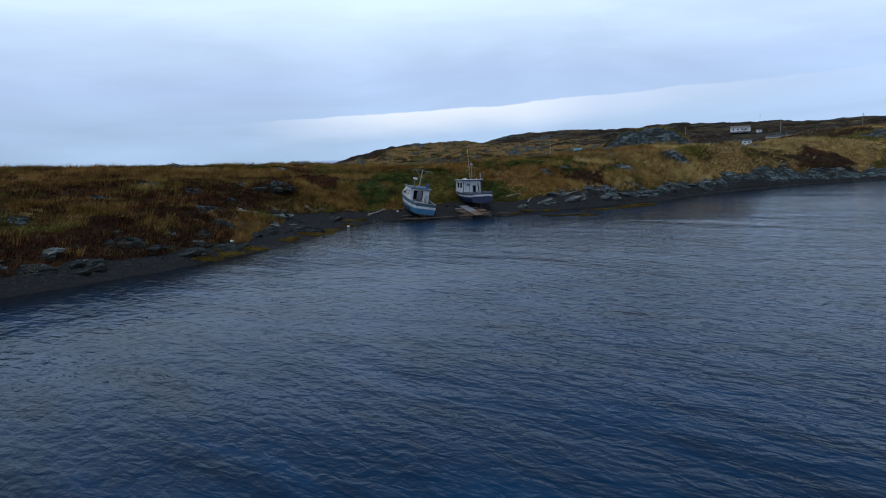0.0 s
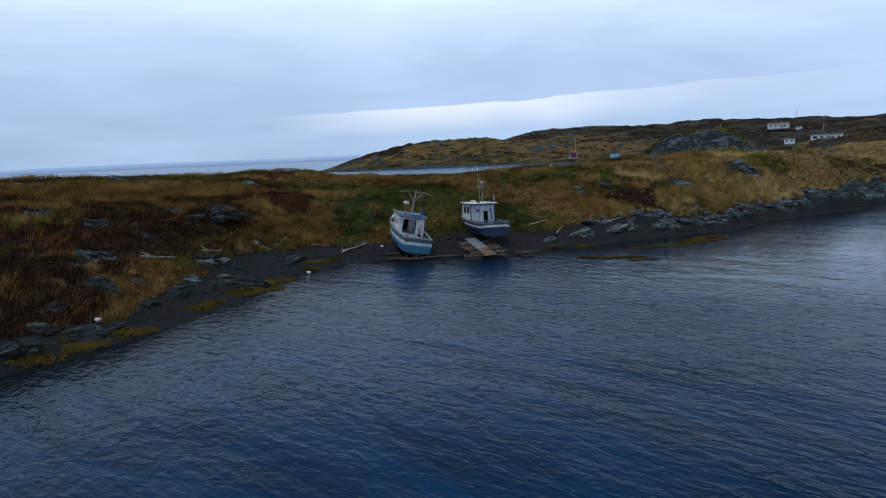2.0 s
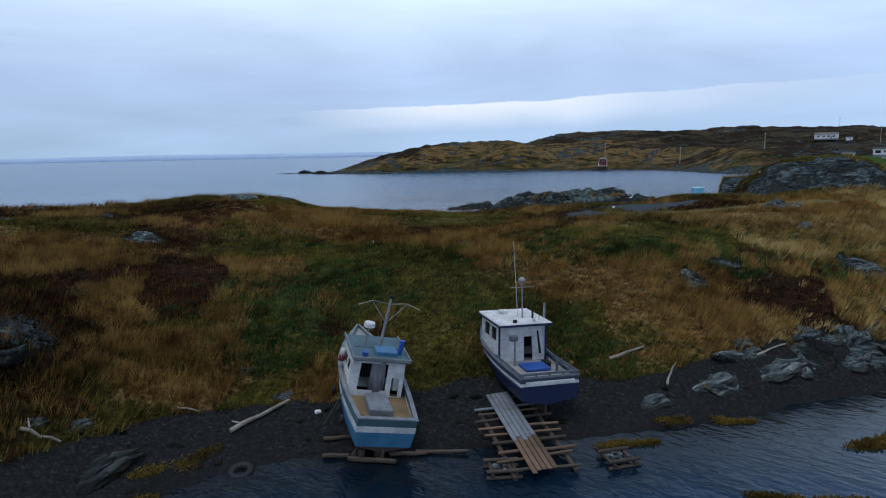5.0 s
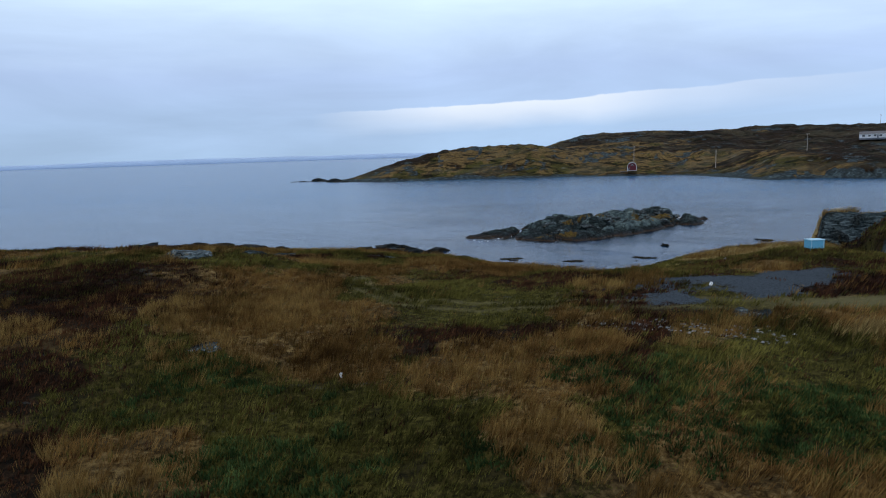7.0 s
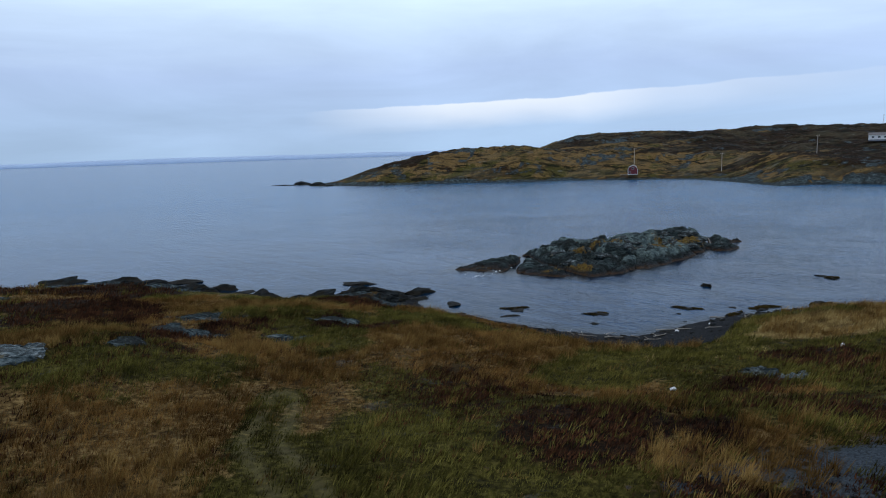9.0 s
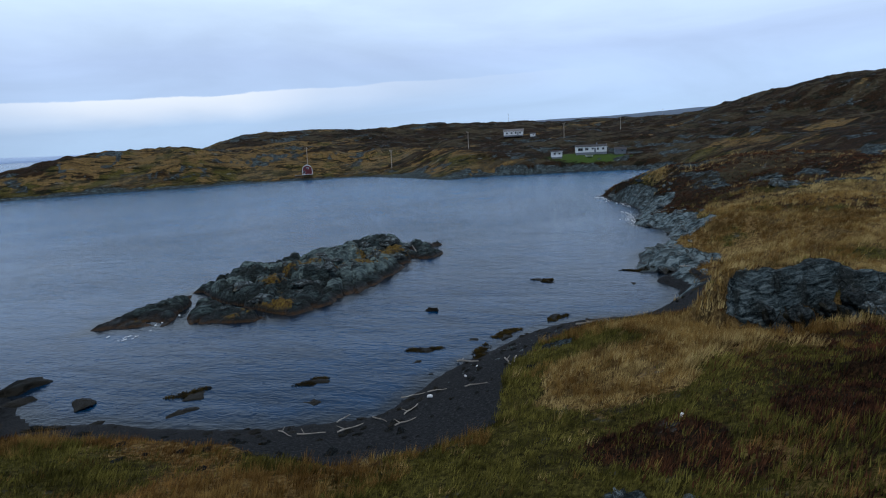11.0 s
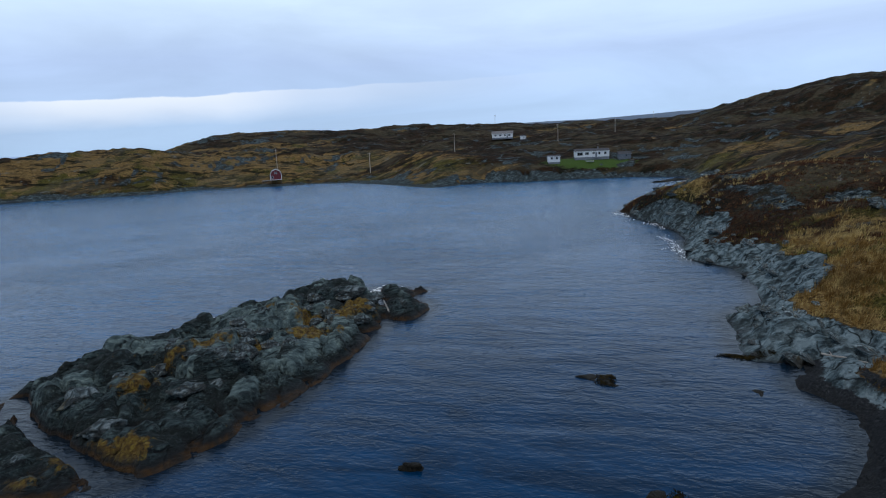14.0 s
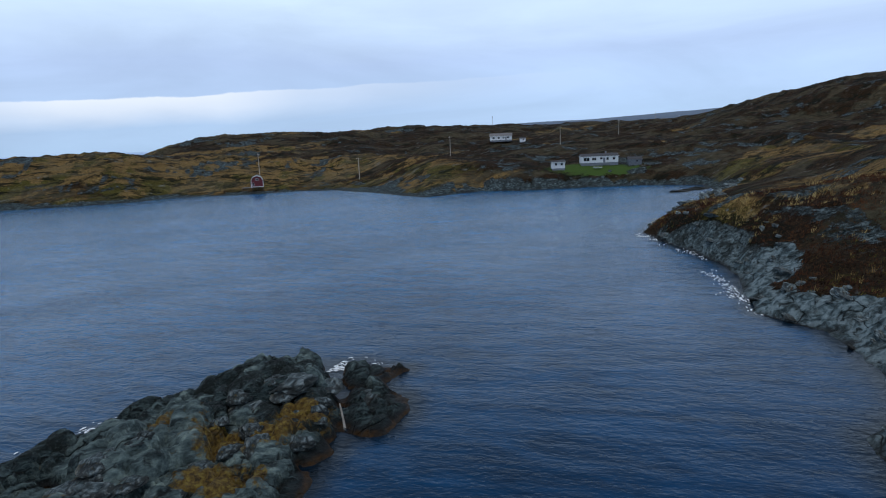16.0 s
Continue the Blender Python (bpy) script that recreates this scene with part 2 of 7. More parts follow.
def ground_material():
    m, nt, b = material("moor_ground", 0.95, 0.0, 0.04)
    v = coords(nt)
    att = nt.nodes.new("ShaderNodeAttribute")
    att.attribute_name = "cover"
    sep = nt.nodes.new("ShaderNodeSeparateColor")
    nt.links.new(att.outputs["Color"], sep.inputs[0])
    att2 = nt.nodes.new("ShaderNodeAttribute")
    att2.attribute_name = "growth"
    sep2 = nt.nodes.new("ShaderNodeSeparateColor")
    nt.links.new(att2.outputs["Color"], sep2.inputs[0])
    fine = noise_node(nt, v, 2.6, 7, 0.72)
    mid = noise_node(nt, v, 0.33, 7, 0.66, 0.6)
    far = noise_node(nt, map_node(nt, v, (1, 2.2, 1), (0, 0, 20)), 0.055, 8, 0.66, 0.8)
    broad = noise_node(nt, map_node(nt, v, (1, 1.8, 1), (0, 0, 0)), 0.11, 7, 0.68, 0.7)
    edge = math_node(nt, "MULTIPLY_ADD", math_node(nt, "ADD", math_node(nt, "ADD", fine, mid), broad), 1.25, -1.875)
    gold = ramp_node(nt, fine, [(0.38, (0.048, 0.027, 0.009)), (0.5, (0.150, 0.092, 0.032)), (0.64, (0.31, 0.210, 0.085))])
    green = ramp_node(nt, fine, [(0.38, (0.018, 0.016, 0.004)), (0.5, (0.060, 0.052, 0.012)), (0.64, (0.14, 0.118, 0.030))])
    heath = ramp_node(nt, fine, [(0.38, (0.005, 0.004, 0.0025)), (0.5, (0.019, 0.011, 0.006)), (0.66, (0.065, 0.034, 0.015))])

    def gate(x, lo=0.38, hi=0.62):
        return ramp_node(nt, math_node(nt, "ADD", x, edge), [(lo, 0.0), (hi, 1.0)])

    c = mix_node(nt, gate(sep2.outputs[0]), green, gold)
    c = mix_node(nt, gate(sep.outputs[2]), c, heath)
    c = mix_node(nt, math_node(nt, "MULTIPLY", ramp_node(nt, far, [(0.52, 0.0), (0.58, 0.75)]), 0.45), c, heath)
    speck = noise_node(nt, map_node(nt, v, (1, 1.7, 1), (0, 0, 0), (40, 9, 0)), 0.30, 8, 0.74, 0.3)
    c = mix_node(nt, math_node(nt, "MULTIPLY", ramp_node(nt, speck, [(0.60, 0.0), (0.66, 1.0)]), 0.5), c, (0.105, 0.112, 0.108))
    dim = noise_node(nt, map_node(nt, v, (1, 2.6, 1)), 0.16, 8, 0.72, 0.4)
    c = mix_node(nt, math_node(nt, "MULTIPLY", ramp_node(nt, dim, [(0.53, 0.0), (0.58, 1.0)]), 0.5), c, (0.016, 0.014, 0.009))
    # low dark scrub on the wild moor, and pale crags breaking through it
    att3 = nt.nodes.new("ShaderNodeAttribute")
    att3.attribute_name = "zone"
    sep3 = nt.nodes.new("ShaderNodeSeparateColor")
    nt.links.new(att3.outputs["Color"], sep3.inputs[0])
    scrub = noise_node(nt, map_node(nt, v, (0.8, 1.5, 1), (0, 0, 12), (5, 70, 0)), 0.13, 9, 0.72, 0.5)
    c = mix_node(nt, math_node(nt, "MULTIPLY", ramp_node(nt, scrub, [(0.515, 0.0), (0.545, 0.9)]), sep3.outputs[0]), c, (0.007, 0.008, 0.005))
    pale = noise_node(nt, map_node(nt, v, (0.8, 1.6, 1), (0, 0, 8), (9, 4, 0)), 0.035, 6, 0.62, 0.5)
    c = mix_node(nt, math_node(nt, "MULTIPLY", ramp_node(nt, pale, [(0.49, 0.0), (0.57, 0.5)]), math_node(nt, "MULTIPLY", sep3.outputs[0], ramp_node(nt, mid, [(0.4, 0.3), (0.6, 1.0)]))), c, (0.105, 0.092, 0.056))
    knob = noise_node(nt, map_node(nt, v, (0.7, 1.5, 1), (0, 0, -10), (15, 30, 0)), 0.17, 9, 0.74, 0.3)
    c = mix_node(nt, math_node(nt, "MULTIPLY", ramp_node(nt, knob, [(0.605, 0.0), (0.64, 0.7)]), sep3.outputs[0]), c, (0.145, 0.145, 0.130))
    c = mix_node(nt, gate(sep2.outputs[1], 0.45, 0.6), c, (0.050, 0.085, 0.020))
    c = mix_node(nt, math_node(nt, "MULTIPLY", att2.outputs["Alpha"], 0.8), c, (0.17, 0.145, 0.068))
    grav = ramp_node(nt, noise_node(nt, v, 9.0, 6, 0.75), [(0.36, (0.026, 0.034, 0.042)), (0.64, (0.100, 0.118, 0.134))])
    c = mix_node(nt, gate(sep2.outputs[2], 0.42, 0.6), c, grav)
    rc, seam, rfine, blot = rock_colour(nt, v, 0.8)
    rc = mix_node(nt, 1.0, rc, (0.72, 0.72, 0.72), "MULTIPLY")
    # worn ledges along the cove are paler and bluer
    face = noise_node(nt, map_node(nt, v, (0.5, 1.2, 1.5), (15, 0, 38)), 0.8, 7, 0.66, 0.5)
    worn = ramp_node(nt, face, [(0.40, (0.026, 0.036, 0.040)), (0.47, (0.120, 0.158, 0.170)), (0.56, (0.31, 0.365, 0.375))])
    worn = mix_node(nt, math_node(nt, "MULTIPLY", ramp_node(nt, blot, [(0.50, 0.0), (0.58, 0.8)]), ramp_node(nt, rfine, [(0.4, 0.4), (0.6, 1.0)])), worn, (0.030, 0.034, 0.032))
    worn = mix_node(nt, ramp_node(nt, seam, [(0.0, 0.9), (0.36, 0.0)]), worn, (0.012, 0.014, 0.014))
    rc = mix_node(nt, math_node(nt, "MULTIPLY", gate(att.outputs["Alpha"], 0.4, 0.6), 0.58), rc, worn)
    rc = mix_node(nt, 1.0, rc, (0.93, 1.0, 1.02), "MULTIPLY")
    rock = gate(sep.outputs[0], 0.42, 0.55)
    c = mix_node(nt, rock, c, rc)
    beach = ramp_node(nt, noise_node(nt, v, 5.0, 7, 0.78), [(0.32, (0.009, 0.010, 0.011)), (0.56, (0.030, 0.032, 0.034)), (0.72, (0.10, 0.10, 0.10))])
    c = mix_node(nt, gate(sep.outputs[1], 0.42, 0.58), c, beach)
    geo = nt.nodes.new("ShaderNodeNewGeometry")
    pos = nt.nodes.new("ShaderNodeSeparateXYZ")
    nt.links.new(geo.outputs["Position"], pos.inputs[0])
    z = math_node(nt, "MULTIPLY_ADD", edge, -1.2, pos.outputs["Z"])
    wet = ramp_node(nt, math_node(nt, "MULTIPLY_ADD", z, 0.6, 0.5), [(0.45, 1.0), (0.78, 0.0)])
    c = mix_node(nt, math_node(nt, "MULTIPLY", wet, 0.72), c, (0.016, 0.016, 0.015))
    nt.links.new(c, b.inputs["Base Color"])
    nt.links.new(math_node(nt, "MULTIPLY_ADD", wet, -0.45, 0.95), b.inputs["Roughness"])
    h = math_node(nt, "ADD", fine, math_node(nt, "MULTIPLY", mid, 1.2))
    h = math_node(nt, "ADD", h, math_node(nt, "MULTIPLY", seam, rock))
    bump(nt, b, h, 1.0, 0.35)
    return m


def ripple_node(nt, vec, long, short, turn):
    """Coordinates for ripples of that length and width whose crests run at turn degrees."""
    n = nt.nodes.new("ShaderNodeMapping")
    n.vector_type = "TEXTURE"
    n.inputs["Scale"].default_value = (long, short, 1)
    n.inputs["Rotation"].default_value = (0, 0, radians(turn))
    nt.links.new(vec, n.inputs["Vector"])
    return n.outputs[0]


def water_material():
    m, nt, b = material("sea_water", 0.1, 0.0, 0.5)
    v = coords(nt)
    # short wind chop runs across the wind, on a longer low swell, with slicks where the wind drops
    w1 = noise_node(nt, ripple_node(nt, v, 0.85, 0.44, -38), 1.0, 2, 0.5, 0.5)
    w2 = noise_node(nt, ripple_node(nt, v, 0.36, 0.19, -27), 1.0, 2, 0.5, 0.4)
    w3 = noise_node(nt, ripple_node(nt, v, 3.4, 1.7, -45), 1.0, 2, 0.5, 0.5)
    w4 = noise_node(nt, ripple_node(nt, v, 16.0, 6.0, -40), 1.0, 2, 0.5, 0.5)
    slick = ramp_node(nt, noise_node(nt, map_node(nt, v, (1, 2.0, 1), (0, 0, 20)), 0.022, 4, 0.6, 0.5), [(0.36, 0.6), (0.6, 1.0)])
    h = math_node(nt, "MULTIPLY_ADD", w2, 0.30, math_node(nt, "MULTIPLY", w1, 0.95))
    h = math_node(nt, "MULTIPLY_ADD", w3, 1.1, math_node(nt, "MULTIPLY", h, slick))
    h = math_node(nt, "MULTIPLY_ADD", w4, 1.6, h)
    w5 = noise_node(nt, ripple_node(nt, v, 34.0, 12.0, -35), 1.0, 3, 0.6, 0.5)
    h = math_node(nt, "MULTIPLY_ADD", w5, 3.5, h)
    # darker in the harbour than in the open cove; smooth and more reflective in the lee of the beach
    pos = nt.nodes.new("ShaderNodeSeparateXYZ")
    nt.links.new(v, pos.inputs[0])
    cove = ramp_node(nt, math_node(nt, "MULTIPLY", pos.outputs["Y"], 0.005), [(0.5, 0.0), (0.85, 1.0)])
    near = nt.nodes.new("ShaderNodeVectorMath")
    near.operation = "DISTANCE"
    nt.links.new(map_node(nt, v, (0.8, 1, 1)), near.inputs[0])
    near.inputs[1].default_value = (26, 90, 0)
    lee = ramp_node(nt, math_node(nt, "MULTIPLY", near.outputs["Value"], 0.045), [(0.25, 0.3), (0.95, 1.0)])
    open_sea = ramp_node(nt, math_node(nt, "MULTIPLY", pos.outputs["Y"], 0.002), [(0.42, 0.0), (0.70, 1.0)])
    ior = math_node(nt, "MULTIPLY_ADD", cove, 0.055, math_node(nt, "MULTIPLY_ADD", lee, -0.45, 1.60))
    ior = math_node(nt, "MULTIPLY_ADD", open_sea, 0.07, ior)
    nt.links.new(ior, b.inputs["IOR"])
    # open-sea reflection tinted darker, painting in the shadowing of waves by each other
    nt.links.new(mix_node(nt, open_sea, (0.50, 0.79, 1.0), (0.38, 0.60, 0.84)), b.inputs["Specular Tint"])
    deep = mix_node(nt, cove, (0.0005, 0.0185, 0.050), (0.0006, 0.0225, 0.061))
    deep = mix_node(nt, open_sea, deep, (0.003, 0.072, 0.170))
    deep = mix_node(nt, 1.0, deep, ramp_node(nt, noise_node(nt, v, 0.03, 3), [(0.3, 0.8), (0.7, 1.2)]), "MULTIPLY")
    nt.links.new(math_node(nt, "MULTIPLY_ADD", open_sea, 0.1, 0.1), b.inputs["Roughness"])
    # light and dark of the ripples, painted into the water colour
    ripple_shade = noise_node(nt, ripple_node(nt, v, 7.0, 2.4, -40), 1.0, 5, 0.7, 0.6)
    deep = mix_node(nt, 1.0, deep, ramp_node(nt, ripple_shade, [(0.36, 0.62), (0.64, 1.38)]), "MULTIPLY")
    # brown weed, dark stones in the shallows; dark shore reflections painted in with them
    att = nt.nodes.new("ShaderNodeAttribute")
    att.attribute_name = "shoal"
    bed = ramp_node(nt, noise_node(nt, v, 0.9, 5, 0.65), [(0.4, (0.003, 0.0065, 0.010)), (0.62, (0.009, 0.010, 0.009))])
    deep = mix_node(nt, att.outputs["Fac"], deep, bed)
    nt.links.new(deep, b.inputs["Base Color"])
    h = math_node(nt, "MULTIPLY", h, math_node(nt, "MULTIPLY_ADD", open_sea, 0.9, 1.0))
    bump(nt, b, math_node(nt, "MULTIPLY", h, lee), 1.0, WAVE)
    return m


def grass_material(name, low, mid, high):
    """Blades: every tuft its own shade, paler towards dry ones."""
    m, nt, b = material(name, 0.9, 0.0, 0.05)
    geo = nt.nodes.new("ShaderNodeNewGeometry")
    co = coords(nt)
    patch = math_node(nt, "ADD", noise_node(nt, co, 0.12, 4, 0.6), noise_node(nt, co, 0.75, 3, 0.6))
    r = math_node(nt, "MULTIPLY_ADD", patch, 1.3, math_node(nt, "MULTIPLY_ADD", geo.outputs["Random Per Island"], 0.4, -0.98))
    nt.links.new(ramp_node(nt, r, [(0.2, low), (0.5, mid), (0.85, high)]), b.inputs["Base Color"])
    return m


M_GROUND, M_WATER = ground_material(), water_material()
M_ROCK, M_BOULDER = rock_material("shore_rock", True, 0.25), rock_material("field_rock", False, 0.35, 1.6, 1.25)
M_ISLET = islet_material()
M_ISLETSLAB = rock_material("islet_slab_rock", True, 0.4, 0.9, 0.85, (0.17, 0.11, 0.02), 0.56)
M_LEDGE = rock_material("ledge_rock", True, 0.15, 0.8, 1.35)
# dark lichened rock; on the bluff this colour also holds the face's shade
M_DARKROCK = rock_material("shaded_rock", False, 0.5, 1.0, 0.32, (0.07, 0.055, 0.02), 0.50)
M_WEEDROCK = rock_material("weedy_rock", True, 0.7, 1.4, 0.16, (0.13, 0.085, 0.02), 0.50)
M_GOLD = grass_material("dry_grass", (0.115, 0.074, 0.027), (0.33, 0.228, 0.086), (0.62, 0.47, 0.20))
M_BROWN = grass_material("brown_grass", (0.058, 0.028, 0.008), (0.180, 0.094, 0.027), (0.41, 0.235, 0.072))
M_RUBBLE = weathered("pale_rubble", (0.25, 0.25, 0.24), (0.09, 0.09, 0.085), 0.9, 2.0, 0.6, spread=0.5)
M_FOAM = plain("foam", (0.82, 0.85, 0.87), 0.8)
M_GREEN = grass_material("green_grass", (0.026, 0.024, 0.006), (0.094, 0.084, 0.018), (0.24, 0.205, 0.048))
M_HEATH = grass_material("dark_heath", (0.011, 0.006, 0.004), (0.054, 0.023, 0.013), (0.14, 0.058, 0.026))
M_TUFT = grass_material("straw_tussock", (0.080, 0.040, 0.010), (0.20, 0.112, 0.031), (0.42, 0.27, 0.088))
M_HERB = grass_material("leafy_herbs", (0.014, 0.026, 0.008), (0.040, 0.070, 0.020), (0.10, 0.15, 0.045))
M_WEED = grass_material("rockweed", (0.040, 0.026, 0.007), (0.120, 0.078, 0.017), (0.24, 0.165, 0.038))
M_DARKWEED = grass_material("dark_rockweed", (0.012, 0.009, 0.004), (0.034, 0.024, 0.007), (0.10, 0.065, 0.014))
M_LOG = weathered("bleached_wood", (0.30, 0.27, 0.23), (0.10, 0.085, 0.07), 0.85, 1.5, 0.6, (1, 1, 9), spread=0.3)
M_DARKWOOD = weathered("wet_wood", (0.075, 0.055, 0.04), (0.02, 0.017, 0.014), 0.7, 1.5, 0.6, (1, 1, 9), spread=0.3)
M_PLANK = weathered("brown_planks", (0.17, 0.105, 0.065), (0.06, 0.04, 0.03), 0.8, 1.5, 0.6, (9, 1, 9), spread=0.3)
M_WHITE = weathered("white_paint", (0.66, 0.67, 0.68), (0.22, 0.21, 0.20), 0.5, 1.6, 0.6, (1, 1, 3))
M_HOUSEWHITE = weathered("white_siding", (0.80, 0.80, 0.80), (0.55, 0.55, 0.54), 0.55, 0.4, 0.3, (0.2, 0.2, 6))
M_BLUE_A = weathered("faded_blue_paint", (0.045, 0.17, 0.30), (0.02, 0.07, 0.13), 0.5, 1.2, 0.5)
M_BLUE_B = weathered("navy_blue_paint", (0.010, 0.018, 0.062), (0.006, 0.009, 0.026), 0.4, 1.2, 0.4)
M_SLATE = weathered("slate_blue_paint", (0.045, 0.065, 0.105), (0.025, 0.03, 0.045), 0.6, 1.4, 0.5)
M_TEAL = weathered("teal_grey_paint", (0.060, 0.125, 0.155), (0.035, 0.055, 0.06), 0.6, 1.4, 0.5)
M_GREYWOOD = weathered("grey_weathered_wood", (0.20, 0.22, 0.25), (0.08, 0.09, 0.10), 0.75, 1.6, 0.6)
M_RAIL = weathered("slate_grey_rail", (0.11, 0.13, 0.165), (0.05, 0.06, 0.07), 0.7, 1.6, 0.6)
M_DECK = weathered("worn_deck", (0.33, 0.33, 0.34), (0.14, 0.12, 0.10), 0.7, 1.6, 0.5)
M_TANDECK = weathered("tan_deck_boards", (0.24, 0.17, 0.09), (0.11, 0.08, 0.05), 0.75, 1.6, 0.6, (8, 1, 1))
M_KEEL = weathered("bottom_paint", (0.055, 0.035, 0.03), (0.02, 0.018, 0.016), 0.8, 1.2, 0.6)
M_DARK = plain("dark_inside", (0.012, 0.012, 0.014), 0.9)
M_STEEL = weathered("galvanised_steel", (0.32, 0.33, 0.34), (0.16, 0.11, 0.08), 0.5, 2.0, 0.5, metal=0.6)
M_CLOTH = weathered("grey_tarpaulin", (0.22, 0.22, 0.24), (0.10, 0.10, 0.11), 0.9, 2.5, 0.5)
M_TARP = weathered("bright_blue_lid", (0.02, 0.09, 0.36), (0.01, 0.04, 0.18), 0.45, 1.5, 0.4)
M_BOXBLUE = weathered("light_blue_box", (0.16, 0.50, 0.68), (0.09, 0.32, 0.45), 0.5, 1.2, 0.3)
M_BOXTOP = weathered("pale_blue_lid", (0.42, 0.66, 0.76), (0.25, 0.45, 0.55), 0.5, 1.2, 0.3)
M_RED = weathered("red_ochre_boards", (0.16, 0.022, 0.028), (0.08, 0.014, 0.016), 0.7, 0.8, 0.5, (0.3, 0.3, 6))
M_ROOF = weathered("dark_shingles", (0.055, 0.055, 0.06), (0.03, 0.03, 0.032), 0.9, 0.8, 0.5)
M_GREYROOF = weathered("grey_shingles", (0.16, 0.15, 0.15), (0.09, 0.085, 0.08), 0.9, 0.8, 0.5)
M_POLE = weathered("grey_pole_wood", (0.42, 0.38, 0.33), (0.24, 0.21, 0.18), 0.85, 1.0, 0.5, (1, 1, 0.1))
M_RUBBER = plain("black_rubber", (0.015, 0.015, 0.016), 0.7)
M_LITTER = plain("white_plastic", (0.75, 0.76, 0.76), 0.4)
M_ROPE = plain("rope", (0.10, 0.09, 0.07), 0.9)
# distant ridge and coast: the haze of the air is put into their colours
M_HAZERIDGE = weathered("far_ridge", (0.115, 0.15, 0.20), (0.085, 0.115, 0.155), 1.0, 0.006, 0.6)
M_HAZELAND = weathered("far_land", (0.55, 0.68, 0.88), (0.46, 0.58, 0.77), 1.0, 0.01, 0.4)


def glass_material():
    m, nt, b = material("window_glass", 0.04, 0.0, 0.5)
    c = ramp_node(nt, noise_node(nt, coords(nt), 1.5, 3), [(0.3, (0.012, 0.014, 0.018)), (0.7, (0.03, 0.034, 0.04))])
    nt.links.new(c, b.inputs["Base Color"])
    return m


M_GLASS = glass_material()


# ---- numbers for the land: shores run with the land on their left or right, heights are (x, y, z) of knolls and hollows ----
HARBOUR_SHORE = [(-416, -234), (-156, -78), (-78, 0), (-39, 28.6), (-23.4, 49.8), (-16.9, 57.9), (-11.1, 68.9), (-9.1, 75.4), (-8.2, 83.9), (-6.2, 88.4), (-2.6, 90.6), (2.6, 91.1), (10.4, 93.3), (19.5, 96.5), (27.3, 100.5), (35.1, 104.7), (46.8, 113.1), (66.3, 124.8), (85.8, 130.7), (156, 145.6), (338, 162.5), (910, 78), (1950, -195)]
COVE_SHORE = [(-429, 78), (-299, 143), (-195, 179.4), (-143, 195), (-97.5, 197.6), (-78, 201.5), (-54.6, 205.4), (-39, 198.2), (-26, 194.3), (-20.2, 194.1), (-16.9, 197.6), (-11.1, 195.7), (-8.2, 187.7), (2.6, 182), (7.8, 178.8), (15.1, 176.8), (18.2, 177.6), (22.8, 180.7), (28.6, 185), (36.4, 188.5), (41.6, 189), (47.5, 186.6), (54.7, 189), (59, 192.2), (60.2, 196.8), (64.9, 199.8), (62.2, 202.8), (64, 206.3), (67, 208.6), (71.2, 212.8), (78, 214.8), (84, 219.6), (90.6, 228.5), (89.8, 236.6), (95.8, 243.6), (104, 251), (110.5, 260.4), (115, 274), (122.2, 291)]
FAR_SHORE = [(148.2, 309.4), (185.9, 332.8), (205, 346), (217, 362), (206, 379), (184, 391), (160, 400), (150, 412), (120.9, 407), (114.4, 448.5), (106.6, 475.8), (91, 488.8), (72.8, 490.1), (36.4, 504.4), (16.6, 495.3), (-26, 504.4), (-58.5, 500), (-92, 498), (-122, 518), (-132, 548), (-120, 580), (-78, 624), (-32.5, 676), (-10.4, 780), (-6.5, 884), (13, 962), (104, 1170), (390, 1690), (1040, 2860), (1690, 4420)]
NECK_FORMS = [(10.4, 105.3, 4.3), (19.5, 104, 3.9), (32.5, 111.2, 4.4), (23.8, 100.2, 1.8), (-6.5, 97.5, 2), (-16.9, 91, 4.3), (-13, 106.6, 5.1), (-25.6, 114, 7.5), (-29.1, 84.9, 6.5), (-19.9, 64.6, 2.3), (-23.3, 81.9, 3.8), (43.7, 121.4, 5.7), (55.9, 123.5, 4.4), (-13.5, 135.2, 6.5), (-5.6, 145.6, 4.8), (3.4, 136.5, 6.4), (6.2, 127.9, 6.2), (-16.1, 165.6, 3.8), (17.6, 135.6, 7.3), (19, 126.9, 6.8), (-21.4, 121.5, 7.4), (-11.8, 111.8, 4.9), (20, 154.7, 4.4), (11.8, 153, 3.5), (-27.3, 145, 7.8), (31.7, 146.8, 8.1), (11.1, 140.4, 6.8), (38.4, 161.8, 6), (-32.5, 182, 2.6), (14.5, 99.3, 1.1), (18.3, 99.6, 1.2), (28.4, 102.9, 1.6), (23, 102.4, 2), (12, 98.6, 1.2), (22.6, 110.3, 4.8), (32.2, 112.1, 4.5), (18.9, 117.3, 6.1), (31.9, 119.3, 6.5)]
